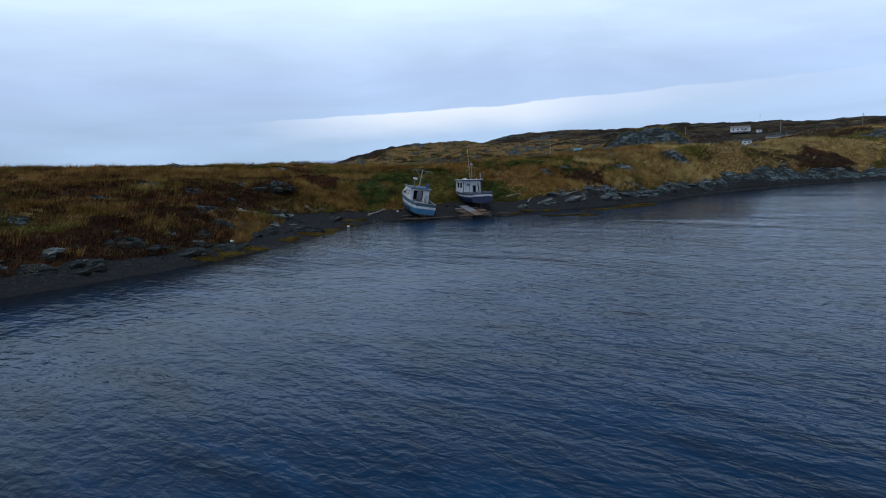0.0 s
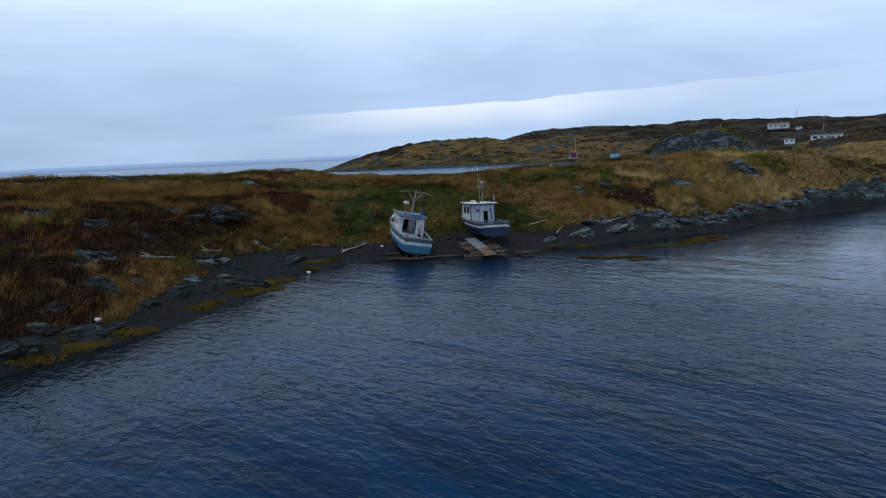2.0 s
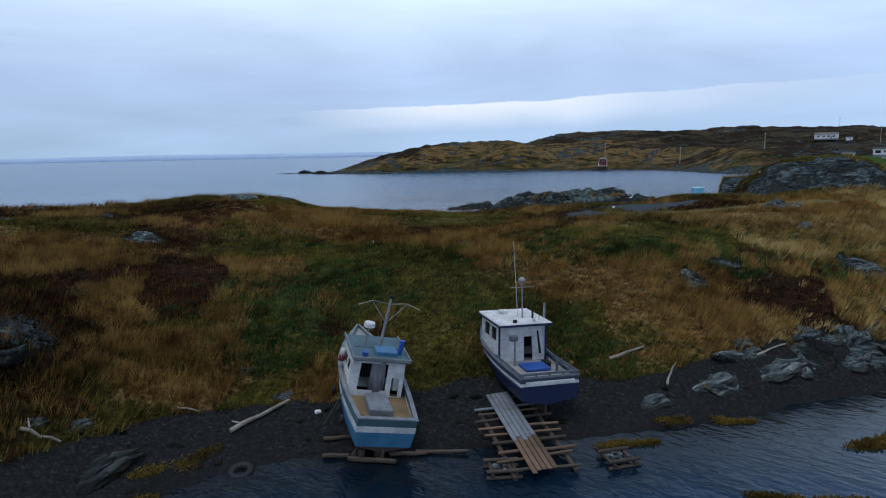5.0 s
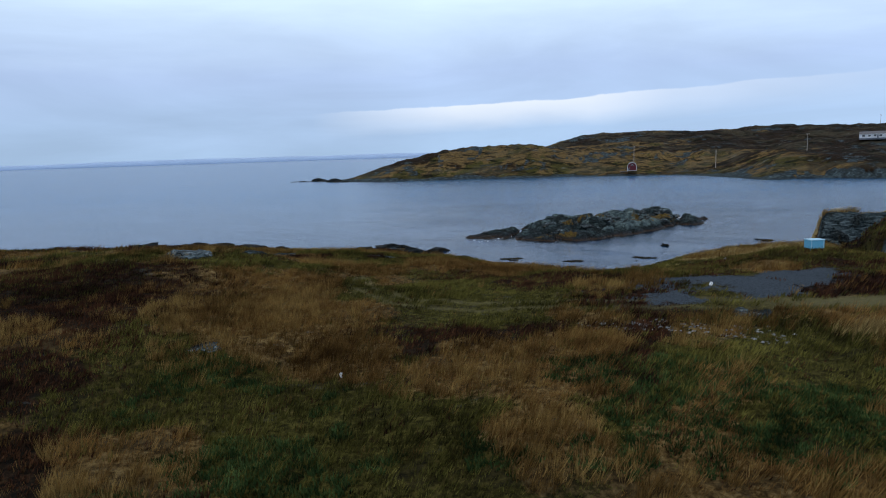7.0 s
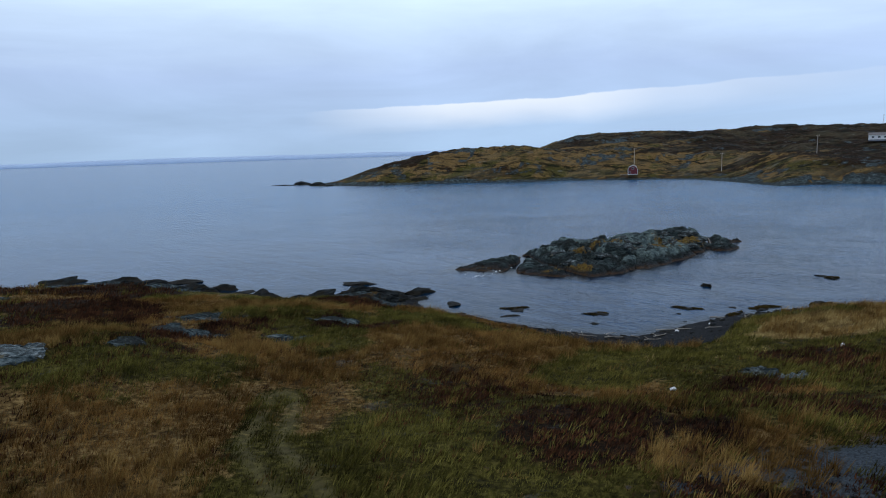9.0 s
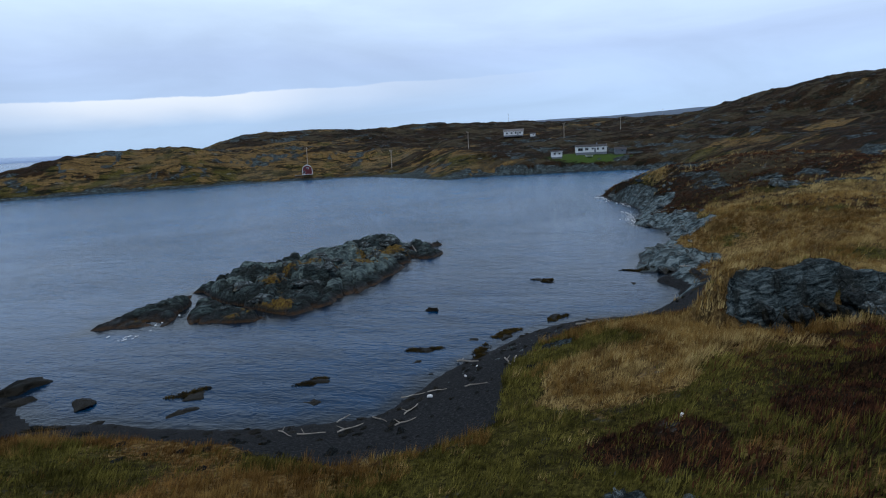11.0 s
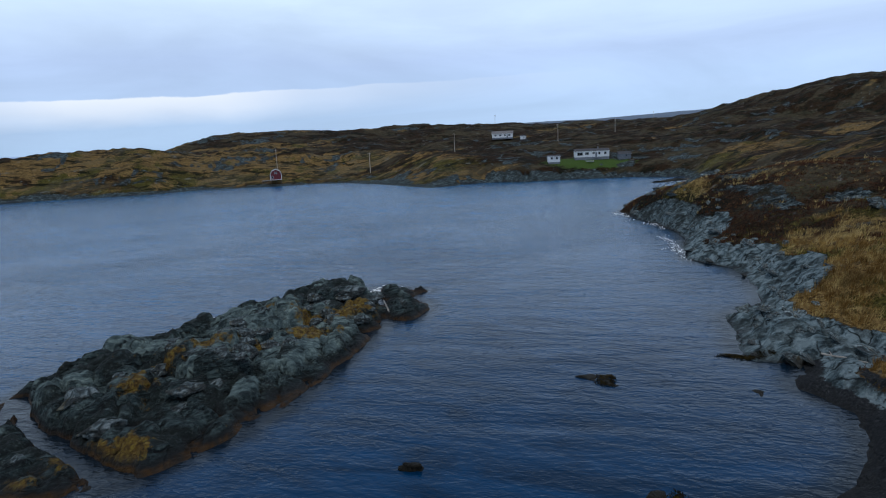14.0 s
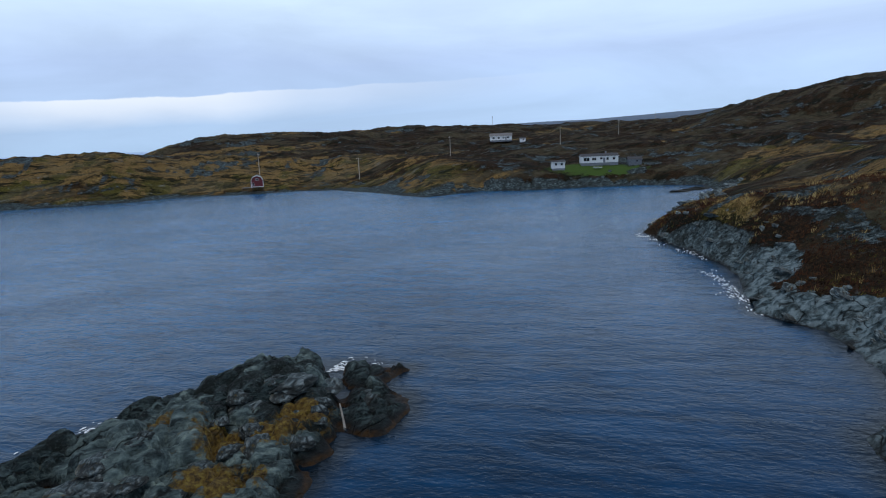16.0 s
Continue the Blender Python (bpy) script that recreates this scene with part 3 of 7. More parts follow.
EAST_FORMS = [(41.6, 163.8, 5.5), (49.4, 161.2, 5.9), (58.5, 162.5, 6.8), (41.6, 184.6, 2.9), (58.5, 145.6, 7.5), (80.6, 153.4, 8.5), (110.5, 169, 10.4), (46.8, 135.2, 7), (35.1, 174.2, 3.1), (-58.5, 185.9, 2.3), (-78, 179.4, 2.9), (-45.5, 166.4, 5.2), (-39, 119.6, 7.8), (-54.6, 117, 8.6), (-52, 93.6, 8.3), (15.1, 165.1, 1.7), (26, 170.3, 2), (5.2, 169, 2.2), (-7.8, 174.2, 2.9), (40.3, 176.8, 3), (108.7, 259, 2), (97.8, 239.2, 1.6), (111.4, 240.5, 6.4), (89.1, 218.9, 3.2), (116.7, 230.3, 8), (69, 206, 1.8), (84.3, 217.7, 1.8), (74.6, 204.9, 3.2), (126.3, 249.3, 10.5), (148, 255.7, 11.2), (70.4, 202.7, 1.7), (65.5, 193.6, 1.5), (89.5, 224.5, 1.4), (67.9, 191.4, 3.3), (64, 185.6, 3.1), (114.8, 260.8, 4.6), (68.3, 198.8, 1), (102.7, 220, 5.4), (81.4, 209.1, 5.3), (95, 210, 6.3), (104, 206, 7.2), (109.6, 244, 3.6), (100.5, 234.2, 2.4), (115.3, 262.3, 3.8), (118, 238, 4.4), (122.2, 245.9, 9.1), (141, 253.4, 11.7), (128.3, 263.7, 9.4), (48, 178, 3.4), (56, 179, 3.6), (43.5, 174.5, 3.2), (75, 186, 4.2), (90, 190, 5.5), (70, 176, 5), (43, 171, 3), (50, 163, 3.6), (44, 160, 3.4), (60, 160, 4.6), (31.5, 175.5, 4), (35, 172, 4.5), (28, 171, 4.2), (26, 178, 1.8), (140, 284, 6), (148, 294, 4), (160, 304, 2.8), (172, 314, 2.2), (135, 289, 3), (150, 280, 7.2), (165, 290, 5.6), (180, 300, 4.5), (190, 322, 3.2), (205, 333, 3), (200, 312, 6), (-46, 112, 8), (-62, 106, 9.3), (-80, 115, 8.5)]
HILL_FORMS = [(227.5, 344.5, 4.5), (247, 339.3, 11.7), (159.9, 274.3, 13.7), (215.8, 306.8, 15.2), (208, 260, 18.2), (548.6, 494, 58.5), (488.8, 520, 49.4), (448.5, 535.6, 35.1), (574.6, 482.3, 55.9), (650, 442, 57.2), (390, 429, 19.5), (278.2, 430.3, 16.2), (235.3, 470.6, 16.2), (200.4, 409.6, 6.2), (184.6, 413, 5.4), (216, 400, 6.2), (209, 428, 9.6), (133.9, 429, 13.7), (130, 455, 9.1), (70.2, 482.3, 4.4), (253.5, 564.2, 16), (390, 650, 19.5), (338, 286, 23.4), (338, 546, 15.6), (416, 572, 20.8), (312, 390, 16.9)]
NORTH_FORMS = [(-113.1, 559, 5.6), (-87.1, 559, 11.1), (-52, 559, 18.2), (-29.9, 559, 19.8), (0, 572, 18.5), (-1.3, 845, 20), (52, 845, 25.4), (104, 845, 31.2), (149.5, 845, 36.4), (178.1, 845, 31.9), (208, 845, 30.6), (247, 845, 33.1), (276.9, 845, 28.6), (314.6, 845, 30.6), (377, 845, 31.2), (908.7, 2600, 26), (1778.4, 2600, 32.5), (2717, 2600, 39), (78, 585, 14.3), (169, 546, 12.3), (520, 1170, 23.4), (910, 1300, 26), (-325, 26, 5.2), (-143, 145.6, 2.9), (-78, 114.4, 7.3), (390, 130, 11.7), (780, 260, 20.8)]
ISLET = [(-7.2, 213.6), (-1.3, 212.7), (3.9, 210), (13.4, 207), (20.2, 210.1), (26, 214.5), (31.2, 220.5), (36.7, 227.8), (39.5, 230.9), (42.9, 230.9), (45.4, 233.2), (46.7, 236.3), (45.6, 238.2), (45.8, 240.2), (49.3, 242.3), (45.5, 246.3), (40.3, 249), (33.8, 248.3), (26, 244.4), (16.9, 238.3), (7.5, 230.8), (0, 221.7), (-5.2, 217.8)]


def lattice(ix, iy, seed):
    h = (ix * 374761393 + iy * 668265263 + seed * 974711) & 0xFFFFFFFF
    h = ((h ^ (h >> 13)) * 1274126177) & 0xFFFFFFFF
    return ((h ^ (h >> 16)) & 0xFFFF) / 65535.0


def value_noise(x, y, seed):
    x0, y0 = np.floor(x).astype(np.int64), np.floor(y).astype(np.int64)
    u, v = x - x0, y - y0
    u, v = u * u * u * (u * (u * 6 - 15) + 10), v * v * v * (v * (v * 6 - 15) + 10)
    a, b = lattice(x0, y0, seed), lattice(x0 + 1, y0, seed)
    c, d = lattice(x0, y0 + 1, seed), lattice(x0 + 1, y0 + 1, seed)
    return (a * (1 - u) + b * u) * (1 - v) + (c * (1 - u) + d * u) * v


def fbm(x, y, size, octaves=4, seed=1, ridged=False):
    """Noise round 0 (about -0.5 to 0.5) with the given size of its largest swells in metres."""
    total, amp, norm, f = 0.0, 1.0, 0.0, 1.0 / size
    for k in range(octaves):
        cs, sn = math.cos(0.6 + k * 1.1), math.sin(0.6 + k * 1.1)
        n = value_noise((x * cs - y * sn) * f + 17.3 * k, (x * sn + y * cs) * f - 9.1 * k, seed + 31 * k)
        if ridged:
            n = 1 - abs(2 * n - 1)
        total, norm, amp, f = total + amp * n, norm + amp, amp * 0.5, f * 2.03
    return total / norm - 0.5


def cells(x, y, size, seed):
    """Broken blocks: distance to the nearest block's middle, to the next one, and a number per block."""
    x, y = x / size, y / size
    ix, iy = np.floor(x).astype(np.int64), np.floor(y).astype(np.int64)
    f1, f2, own = np.full(x.shape, 9.0), np.full(x.shape, 9.0), np.zeros(x.shape)
    for ox in (-1, 0, 1):
        for oy in (-1, 0, 1):
            cx, cy = ix + ox, iy + oy
            d = np.hypot(cx + 0.15 + 0.7 * lattice(cx, cy, seed) - x, cy + 0.15 + 0.7 * lattice(cx, cy, seed + 77) - y)
            near = d < f1
            f2 = np.where(near, f1, np.minimum(f2, d))
            own = np.where(near, lattice(cx, cy, seed + 155), own)
            f1 = np.minimum(f1, d)
    return f1, f2, own


def blocks(x, y, size, seed, turn=38.0, long=1.8, rough=0.25):
    """Height (about -0.5 to 0.6) of rock broken along its bedding into rounded, uneven slabs with joints between."""
    c, n = math.cos(radians(turn)), math.sin(radians(turn))
    u, v = (x * c + y * n) / long, y * c - x * n
    u, v = u + size * rough * fbm(x, y, size, 3, seed + 3), v + size * rough * fbm(x, y, size, 3, seed + 4)
    f1, f2, own = cells(u, v, size, seed)
    dome = 1 - np.clip(f1, 0, 1) ** 2
    joint = 1 - step(f2 - f1, 0.0, 0.16)
    return 0.75 * (own - 0.5) + 0.32 * (dome - 0.6) - 0.22 * joint


def shore_distance(x, y, ring):
    """Metres to the ring's outline: inside plus, outside minus."""
    best, inside = np.full(x.shape, 1e9), np.zeros(x.shape, bool)
    for (ax, ay), (bx, by) in zip(ring, ring[1:] + ring[:1]):
        dx, dy = bx - ax, by - ay
        t = np.clip(((x - ax) * dx + (y - ay) * dy) / (dx * dx + dy * dy + 1e-9), 0, 1)
        best = np.minimum(best, (x - ax - t * dx) ** 2 + (y - ay - t * dy) ** 2)
        cross = ((ay > y) != (by > y)) & (x < (bx - ax) * (y - ay) / (by - ay + 1e-12) + ax)
        inside ^= cross
    return np.where(inside, 1, -1) * np.sqrt(best)


def line_distance(x, y, line):
    best = np.full(x.shape, 1e9)
    for (ax, ay), (bx, by) in zip(line, line[1:]):
        dx, dy = bx - ax, by - ay
        t = np.clip(((x - ax) * dx + (y - ay) * dy) / (dx * dx + dy * dy + 1e-9), 0, 1)
        best = np.minimum(best, (x - ax - t * dx) ** 2 + (y - ay - t * dy) ** 2)
    return np.sqrt(best)


def step(v, lo, hi):
    t = np.clip((v - lo) / (hi - lo), 0, 1)
    return t * t * (3 - 2 * t)


def spot(x, y, cx, cy, r):
    return np.exp(-((x - cx) ** 2 + (y - cy) ** 2) / (r * r))


LAND_RING = HARBOUR_SHORE + [(2600, -400), (4600, 1500), (4600, 4600), (1900, 4600)] + FAR_SHORE[::-1] + COVE_SHORE[::-1]
# the far side of the western point
LAND_RING = LAND_RING + [(-560.0, 0.0), (-640.0, -180.0)]


def bank(d, x, y):
    """How far the ground has risen to its full height, d metres from the water: slower on the far shores."""
    wide = 10.5 + 30 * step(y, 380, 440) * (1 - step(x, 115, 165)) - 6.5 * step(x, 40, 55) * step(y, 172, 185) * (1 - step(y, 300, 330))
    return 1 - np.exp(-(np.maximum(d, 0) / wide) ** 1.25)


def warp(x, y):
    """Shores are not straight between their corners."""
    return x + 2.2 * fbm(x, y, 9, 4, 5), y + 2.2 * fbm(x, y, 9, 4, 8)


FORMS = [(x, y, z, s) for some, s in ((NECK_FORMS, 8.0), (EAST_FORMS, 8.0), (HILL_FORMS, 45.0), (NORTH_FORMS, 60.0)) for x, y, z in some]
form_x, form_y, form_z, form_s = (np.array(c) for c in zip(*FORMS))
form_t = form_z / np.maximum(bank(shore_distance(form_x, form_y, LAND_RING), form_x, form_y), np.where(form_s > 20, 0.75, np.where((form_x > 40) & (form_y > 158), 0.7, 0.12)))

ROCKS = [(-17, 91, 0.9), (-22.5, 113.6, 2.0), (-30, 84, 1.6), (32.2, 112, 1.5), (22.6, 110.3, 1.1), (44, 121.5, 2.2), (19.5, 107, 0.8), (28.4, 103.4, 1.4), (24.5, 101.8, 1.3), (33, 106.2, 1.3), (31.9, 119.3, 1.0), (53, 164, 3), (48, 176, 2.4), (64, 180, 2.5),
         (-28, 146, 2.4), (-13, 121, 1.2), (20, 154, 1.3), (19.5, 128, 1.6), (34, 128, 1.8), (117, 224, 4), (126, 236, 4), (-22, 92, 1.2), (-14, 81, 1.2), (-20, 76, 1.4), (-25, 84, 1.6), (-17, 71, 1.3), (-30, 74, 1.6), (32.3, 177.6, 1.5), (21.2, 152, 1.0)]
TRACK = [(-10.5, 146), (-8.5, 138), (-4, 132.5), (2, 131.5), (8, 132), (14, 130.5), (21, 129.5), (29, 128.5), (38, 130), (50, 135), (64, 146), (76, 164), (100, 190)]
HOUSE_LAWN = (199.0, 402.5)
# stands of brown grass, green hollows and heath on the neck: (x, y, reach)
BROWN_STANDS = [(-11, 126, 7), (-5, 121, 4), (5, 119, 5.5), (6, 112, 3), (-10, 109, 3.5), (-4, 163, 6.5), (2, 160, 5), (29, 166, 6), (-25, 107, 5), (-9.5, 96, 4), (46, 118, 5), (54, 123, 5), (8, 122, 3.5), (10.5, 107, 2.5), (15.5, 108, 3.5), (30, 115, 5), (38, 119, 5), (19.5, 148, 2), (9.5, 129, 2.6), (-6.5, 129.5, 3.5), (25, 141, 3)]
GREEN_HOLLOWS = [(-11, 117.5, 4.5), (-2, 118, 3.5), (-12, 161, 6), (20.5, 166, 4.5), (-8, 99, 5.5), (9, 102, 5), (17, 112, 4), (3, 132, 6), (9, 155, 5.5), (-4, 111, 3.5)]
HEATH_MATS = [(-34, 135, 9), (-21, 115, 4), (6.5, 140.5, 4.2), (25, 157, 3.5), (18, 150.5, 2.6), (33, 153.5, 4.2), (-22, 98, 5), (-18, 94.5, 3.2), (-19, 86, 3.6), (-26, 90, 5)]


def ground(x, y):
    """Height of the land and what covers it."""
    wx, wy = warp(x, y)
    d = shore_distance(wx, wy, LAND_RING)
    num, den = np.zeros(x.shape), np.zeros(x.shape)
    for fx, fy, ft, fs in zip(form_x, form_y, form_t, form_s):
        w = (0.02 if fs > 20 else 1.0) * (1 + ((x - fx) ** 2 + (y - fy) ** 2) / (fs * fs)) ** -2.2
        num, den = num + w * ft, den + w
    full = num / den
    far = step(np.hypot(x - 20, y - 150), 120, 420)
    rise = bank(d, x, y)
    z = full * rise
    inland = step(d, 2, 10)
    z = z + inland * (0.9 * fbm(x, y, 14, 4, 11) + 0.35 * fbm(x, y, 2.6, 3, 12)) * (1 - 0.3 * far)
    z = z + far * step(d, 6, 60) * (7.0 * fbm(x, y, 110, 6, 21) + 6.5 * fbm(x, y, 45, 5, 22, True) + 3.0 * fbm(x, y, 17, 4, 23) + 1.6 * blocks(x, y, 30, 24, 15, 2.2) + 2.0 * fbm(x, y, 8, 3, 25, True))
    # where bare rock shows
    rock = 0.9 * step(fbm(x, y, 26, 5, 40) + 0.35 * fbm(x, y, 5, 3, 41), 0.20, 0.27) * step(d, 4, 12)
    wild = np.maximum(step(y, 300, 350), step(x, 90, 120) * step(y, 170, 215))
    crag = step(fbm(0.6 * x, 1.15 * y, 26, 5, 84) + 0.7 * fbm(x, y, 8, 4, 85) + 0.12 * (spot(x, y, 128, 440, 34) + spot(x, y, 20, 640, 60)), 0.19, 0.28)
    rock = np.maximum(rock, 0.56 * wild * crag * step(d, 5, 12))
    rock = np.maximum(rock, 0.85 * wild * (y < 300) * step(fbm(x, y, 9, 5, 97), 0.16, 0.24))
    for cx, cy, r in ROCKS:
        rock = np.maximum(rock, step(spot(x, y, cx, cy, r) + 0.9 * fbm(x, y, 2.5, 4, 47), 0.35, 0.6))
    east = step(x + 0.35 * (y - 180), 50, 58) * step(y, 178, 190) * (y < 400)
    ledge = east * (1 - step(d + 11 * fbm(x, y, 12, 4, 43), 3.2, 6.0)) * (1 - step(y, 275, 290))
    rock = np.maximum(rock, ledge)
    quay = step(x, 24, 34) * (y < 140)
    rock = np.maximum(rock, quay * step(d, 0.0, 0.8) * (1 - step(d + 3 * fbm(x, y, 5, 3, 44), 2.6, 3.8)))
    west = 1 - step(x, -14, -6)
    rock = np.maximum(rock, west * (y > 160) * (1 - step(d + 5 * fbm(x, y, 8, 3, 45), 4, 7)))
    rock = np.maximum(rock, (y > 330) * (1 - step(d + 16 * fbm(x, y, 22, 4, 46), 3, 9)))
    rock = np.clip(rock, 0, 1)
    patchy = step(fbm(x, y, 7, 5, 48) + 0.12 * rock, -0.16, -0.02)
    rock = rock * np.where((d > 2.5) & (ledge < 0.5), patchy, 1)
    slab = blocks(x, y, 6.5, 50, 40, 2.2) + 0.4 * blocks(x, y, 2.4, 58, 40, 2.0)
    slab = slab * (1 - ledge) + ledge * (1.5 * blocks(x, y, 5.0, 52, 34, 2.4, 0.35) + 0.75 * blocks(x, y, 2.1, 53, 40, 2.4, 0.35) + 0.3 * blocks(x, y, 1.1, 54, 40, 2.0, 0.35))
    z = z + rock * step(d, -1, 3) * (1.25 * slab + 0.6 * fbm(x, y, 7, 3, 51)) * (1 - 0.5 * far) * (1 - 0.35 * ledge)
    # the bluff behind the gravel patch: a ridge of dark rock, sheer to the south-west, falling away behind
    brow = y - 166.5 + 0.10 * (x - 44) + 2.4 * fbm(x, y, 6, 4, 60)
    end = x - 40.8 - 0.25 * (y - 168) + 2.2 * fbm(x, y, 5, 3, 63)
    bluff = step(brow, -0.3, 0.9) * (1 - step(brow, 2.5, 10)) * step(end, 0, 1.6) * (1 - step(x, 58, 76))
    crest = 8.2 - 1.4 * step(x, 50, 60) + 1.6 * fbm(x, y, 5, 4, 61) + 0.8 * blocks(x, y, 3.4, 64, 20, 1.5)
    z = z + bluff * np.maximum(crest - z, 0)
    rock = np.maximum(rock, step(bluff, 0.05, 0.3) * (1 - step(brow + 2.5 * fbm(x, y, 4, 3, 65), 1.6, 3.0)))
    # the high crag east of the box, its broken face to the south
    top = np.interp(x, [35.5, 38, 41, 46, 50, 53, 56, 61], [0, 8.6, 10.6, 11.9, 12.2, 10.9, 8.6, 0]) + 1.5 * fbm(x, y, 5, 4, 66) + 1.1 * blocks(x, y, 3.0, 67, 30, 1.7)
    rear = y - 140.5 + 2.5 * fbm(x, y, 6, 3, 68)
    face = step(rear, 0, 6.5) * (1 - step(rear, 10, 20)) * step(x, 35, 39) * (1 - step(x, 59, 66))
    z = z + face * np.maximum(top - z, 0)
    rock = np.maximum(rock, step(face, 0.1, 0.4) * step(0.2 + fbm(x, y, 5, 4, 69) - 0.06 * (rear - 6), 0.0, 0.12))
    # a dark crag stands out of the slope above the harbour beach
    knob = step(spot(x, y, -17.4, 91.8, 3.0) + 0.5 * fbm(x, y, 2.5, 3, 71), 0.38, 0.62)
    z = z + knob * (0.9 + 0.7 * blocks(x, y, 2.0, 72, 30, 1.3)) * step(y, 89.2, 90.4)
    rock = np.maximum(rock, 0.5 * knob)
    # shingle
    cove_beach = step(x, 4, 12) * (1 - step(x, 52, 60)) * (y > 160) * (1 - 0.6 * step(x, 20, 28))
    narrow = (0.4 * step(x, 9, 13) + 1.6 * step(x, 22, 32)) * (y < 140) + 1.4 * (1 - step(y, 66, 80)) * (x < 0)
    beach = 1 - step(d + 2.5 * fbm(x, y, 5, 3, 70), 3.6 - narrow + 5.0 * cove_beach, 4.8 - narrow + 6.0 * cove_beach)
    beach = np.maximum(beach * (1 - rock * step(d, 0.5, 2)) * (d > -6), d < 0.2)
    beach = beach * (1 - (y > 200) * (d > 0))
    flat = cove_beach * (1 - step(d, 6, 14))
    z = z * (1 - 0.45 * flat)
    # heath, dry grass, green
    heath = step(fbm(x, y, 13, 5, 80) + 0.25 * fbm(x, y, 3, 3, 81), 0.02, 0.16)
    heath = np.maximum(heath, 0.95 * spot(x, y, -25, 130, 12))
    heath = np.maximum(heath, 0.8 * spot(x, y, -22, 104, 9))
    moor = step(x + 0.35 * (y - 200), 84, 100) * step(y, 150, 175) * (1 - step(y, 330, 380))
    heath = np.maximum(heath, moor * (0.55 + 0.6 * step(fbm(x, y, 34, 5, 82), -0.12, 0.08)))
    heath = np.maximum(heath, 0.6 * spot(x, y, 34, 150, 10))
    heath = np.maximum(heath, 0.8 * spot(x, y, 0, 148, 6))
    # the far moor: dark heath broken by crags, with straw-coloured hollows
    dark = 0.95 * step(fbm(0.45 * x, 1.2 * y, 34, 6, 83) + 0.45 * fbm(0.7 * x, 1.6 * y, 9, 4, 88) - 0.16 * (spot(x, y, 110, 530, 40) + spot(x, y, 205, 462, 26) + spot(x, y, 240, 412, 24) + spot(x, y, 30, 525, 36) + spot(x, y, 315, 369, 28) + spot(x, y, 75, 545, 36)), -0.04, 0.03)
    heath = heath * (1 - wild) + wild * dark
    slope = step(x, 125, 175) * step(y, 190, 260) + step(x, 260, 330)
    heath = heath * (1 - 0.45 * (y > 330) * (1 - step(d, 10, 34)))
    heath = np.maximum(heath, np.clip(slope, 0, 1) * step(fbm(0.5 * x, 1.3 * y, 40, 5, 86), -0.22, -0.1))
    heath = np.maximum(heath, 0.75 * (1 - step(x, -16, -8)) * (1 - step(y, 90, 104)) * step(fbm(x, y, 9, 4, 87), -0.16, 0.02))
    heath = np.maximum(heath, 0.85 * spot(x, y, 46, 160, 7))
    point = step(x, 96, 106) * step(y, 216, 228) * (1 - step(y, 320, 350)) * (1 - step(x, 200, 240))
    heath = np.maximum(heath, 0.95 * point * step(fbm(x, y, 22, 5, 96), -0.2, -0.04))
    heath = np.maximum(heath, 0.8 * spot(x, y, 38, 155, 7))
    heath = np.maximum(heath, 0.75 * spot(x, y, 5, 126, 11) * step(fbm(x, y, 5, 4, 89), -0.2, 0.05))
    heath = np.maximum(heath, 0.75 * spot(x, y, 18, 142, 9) * step(fbm(x, y, 5, 4, 89), -0.2, 0.05))
    heath = heath * (1 - 0.9 * spot(x, y, -13, 140, 8)) * (1 - 0.8 * spot(x, y, 23, 162, 6)) * (1 - 0.85 * spot(x, y, -8, 134, 8)) * (1 - 0.8 * spot(x, y, -20, 146, 9))
    gold = 0.52 + 2.6 * fbm(x, y, 10, 5, 90) + 0.5 * spot(x, y, 84, 202, 17) + 0.5 * spot(x, y, 62, 184, 9) + 0.6 * spot(x, y, 39, 173, 8) + 0.4 * wild + 0.5 * spot(x, y, 5.5, 116, 6) + 0.5 * spot(x, y, -10, 121, 7) + 0.4 * spot(x, y, -6, 104, 5) + 0.5 * spot(x, y, -8, 152, 9)
    gold = gold - 0.5 * spot(x, y, 4, 107, 14) - 0.9 * spot(x, y, 30, 174, 4.5) - 0.25 * spot(x, y, 28, 108, 10)
    gold = gold - 0.2 * spot(x, y, 0, 122, 13) - 0.6 * spot(x, y, 3, 136, 9) - 0.35 * spot(x, y, 8, 100, 9) + 0.5 * spot(x, y, -22, 112, 9) + 0.4 * spot(x, y, -12, 95, 5) + 0.4 * spot(x, y, 15, 112, 7) + 0.4 * spot(x, y, 31, 118, 9)
    gold = gold - 0.5 * spot(x, y, 14, 122, 7) - 0.5 * (y > 330) * (1 - step(d, 14, 40)) - 0.7 * spot(x, y, 30, 142, 13) - 0.8 * spot(x, y, 23, 162, 6) + 0.45 * spot(x, y, -13, 140, 8)
    gold = np.clip(gold + 0.3 * (1 - step(y, 106, 116)) * (x < 60), 0, 1)
    heath = heath * (1 - 0.8 * spot(x, y, 4, 113, 8)) * (1 - 0.9 * spot(x, y, 84, 202, 17)) * (1 - 0.9 * spot(x, y, 60, 188, 10)) * (1 - spot(x, y, 38, 175, 9))
    heath = heath * (1 - 0.8 * spot(x, y, 52, 121, 20)) * (1 - 0.85 * spot(x, y, 96, 221, 8)) * (1 - 0.85 * spot(x, y, 184, 286, 20)) * (1 - 0.7 * spot(x, y, 255, 350, 20))
    gold = np.clip(gold + 0.35 * spot(x, y, 52, 121, 20) + 0.6 * spot(x, y, 96, 221, 8), 0, 1)
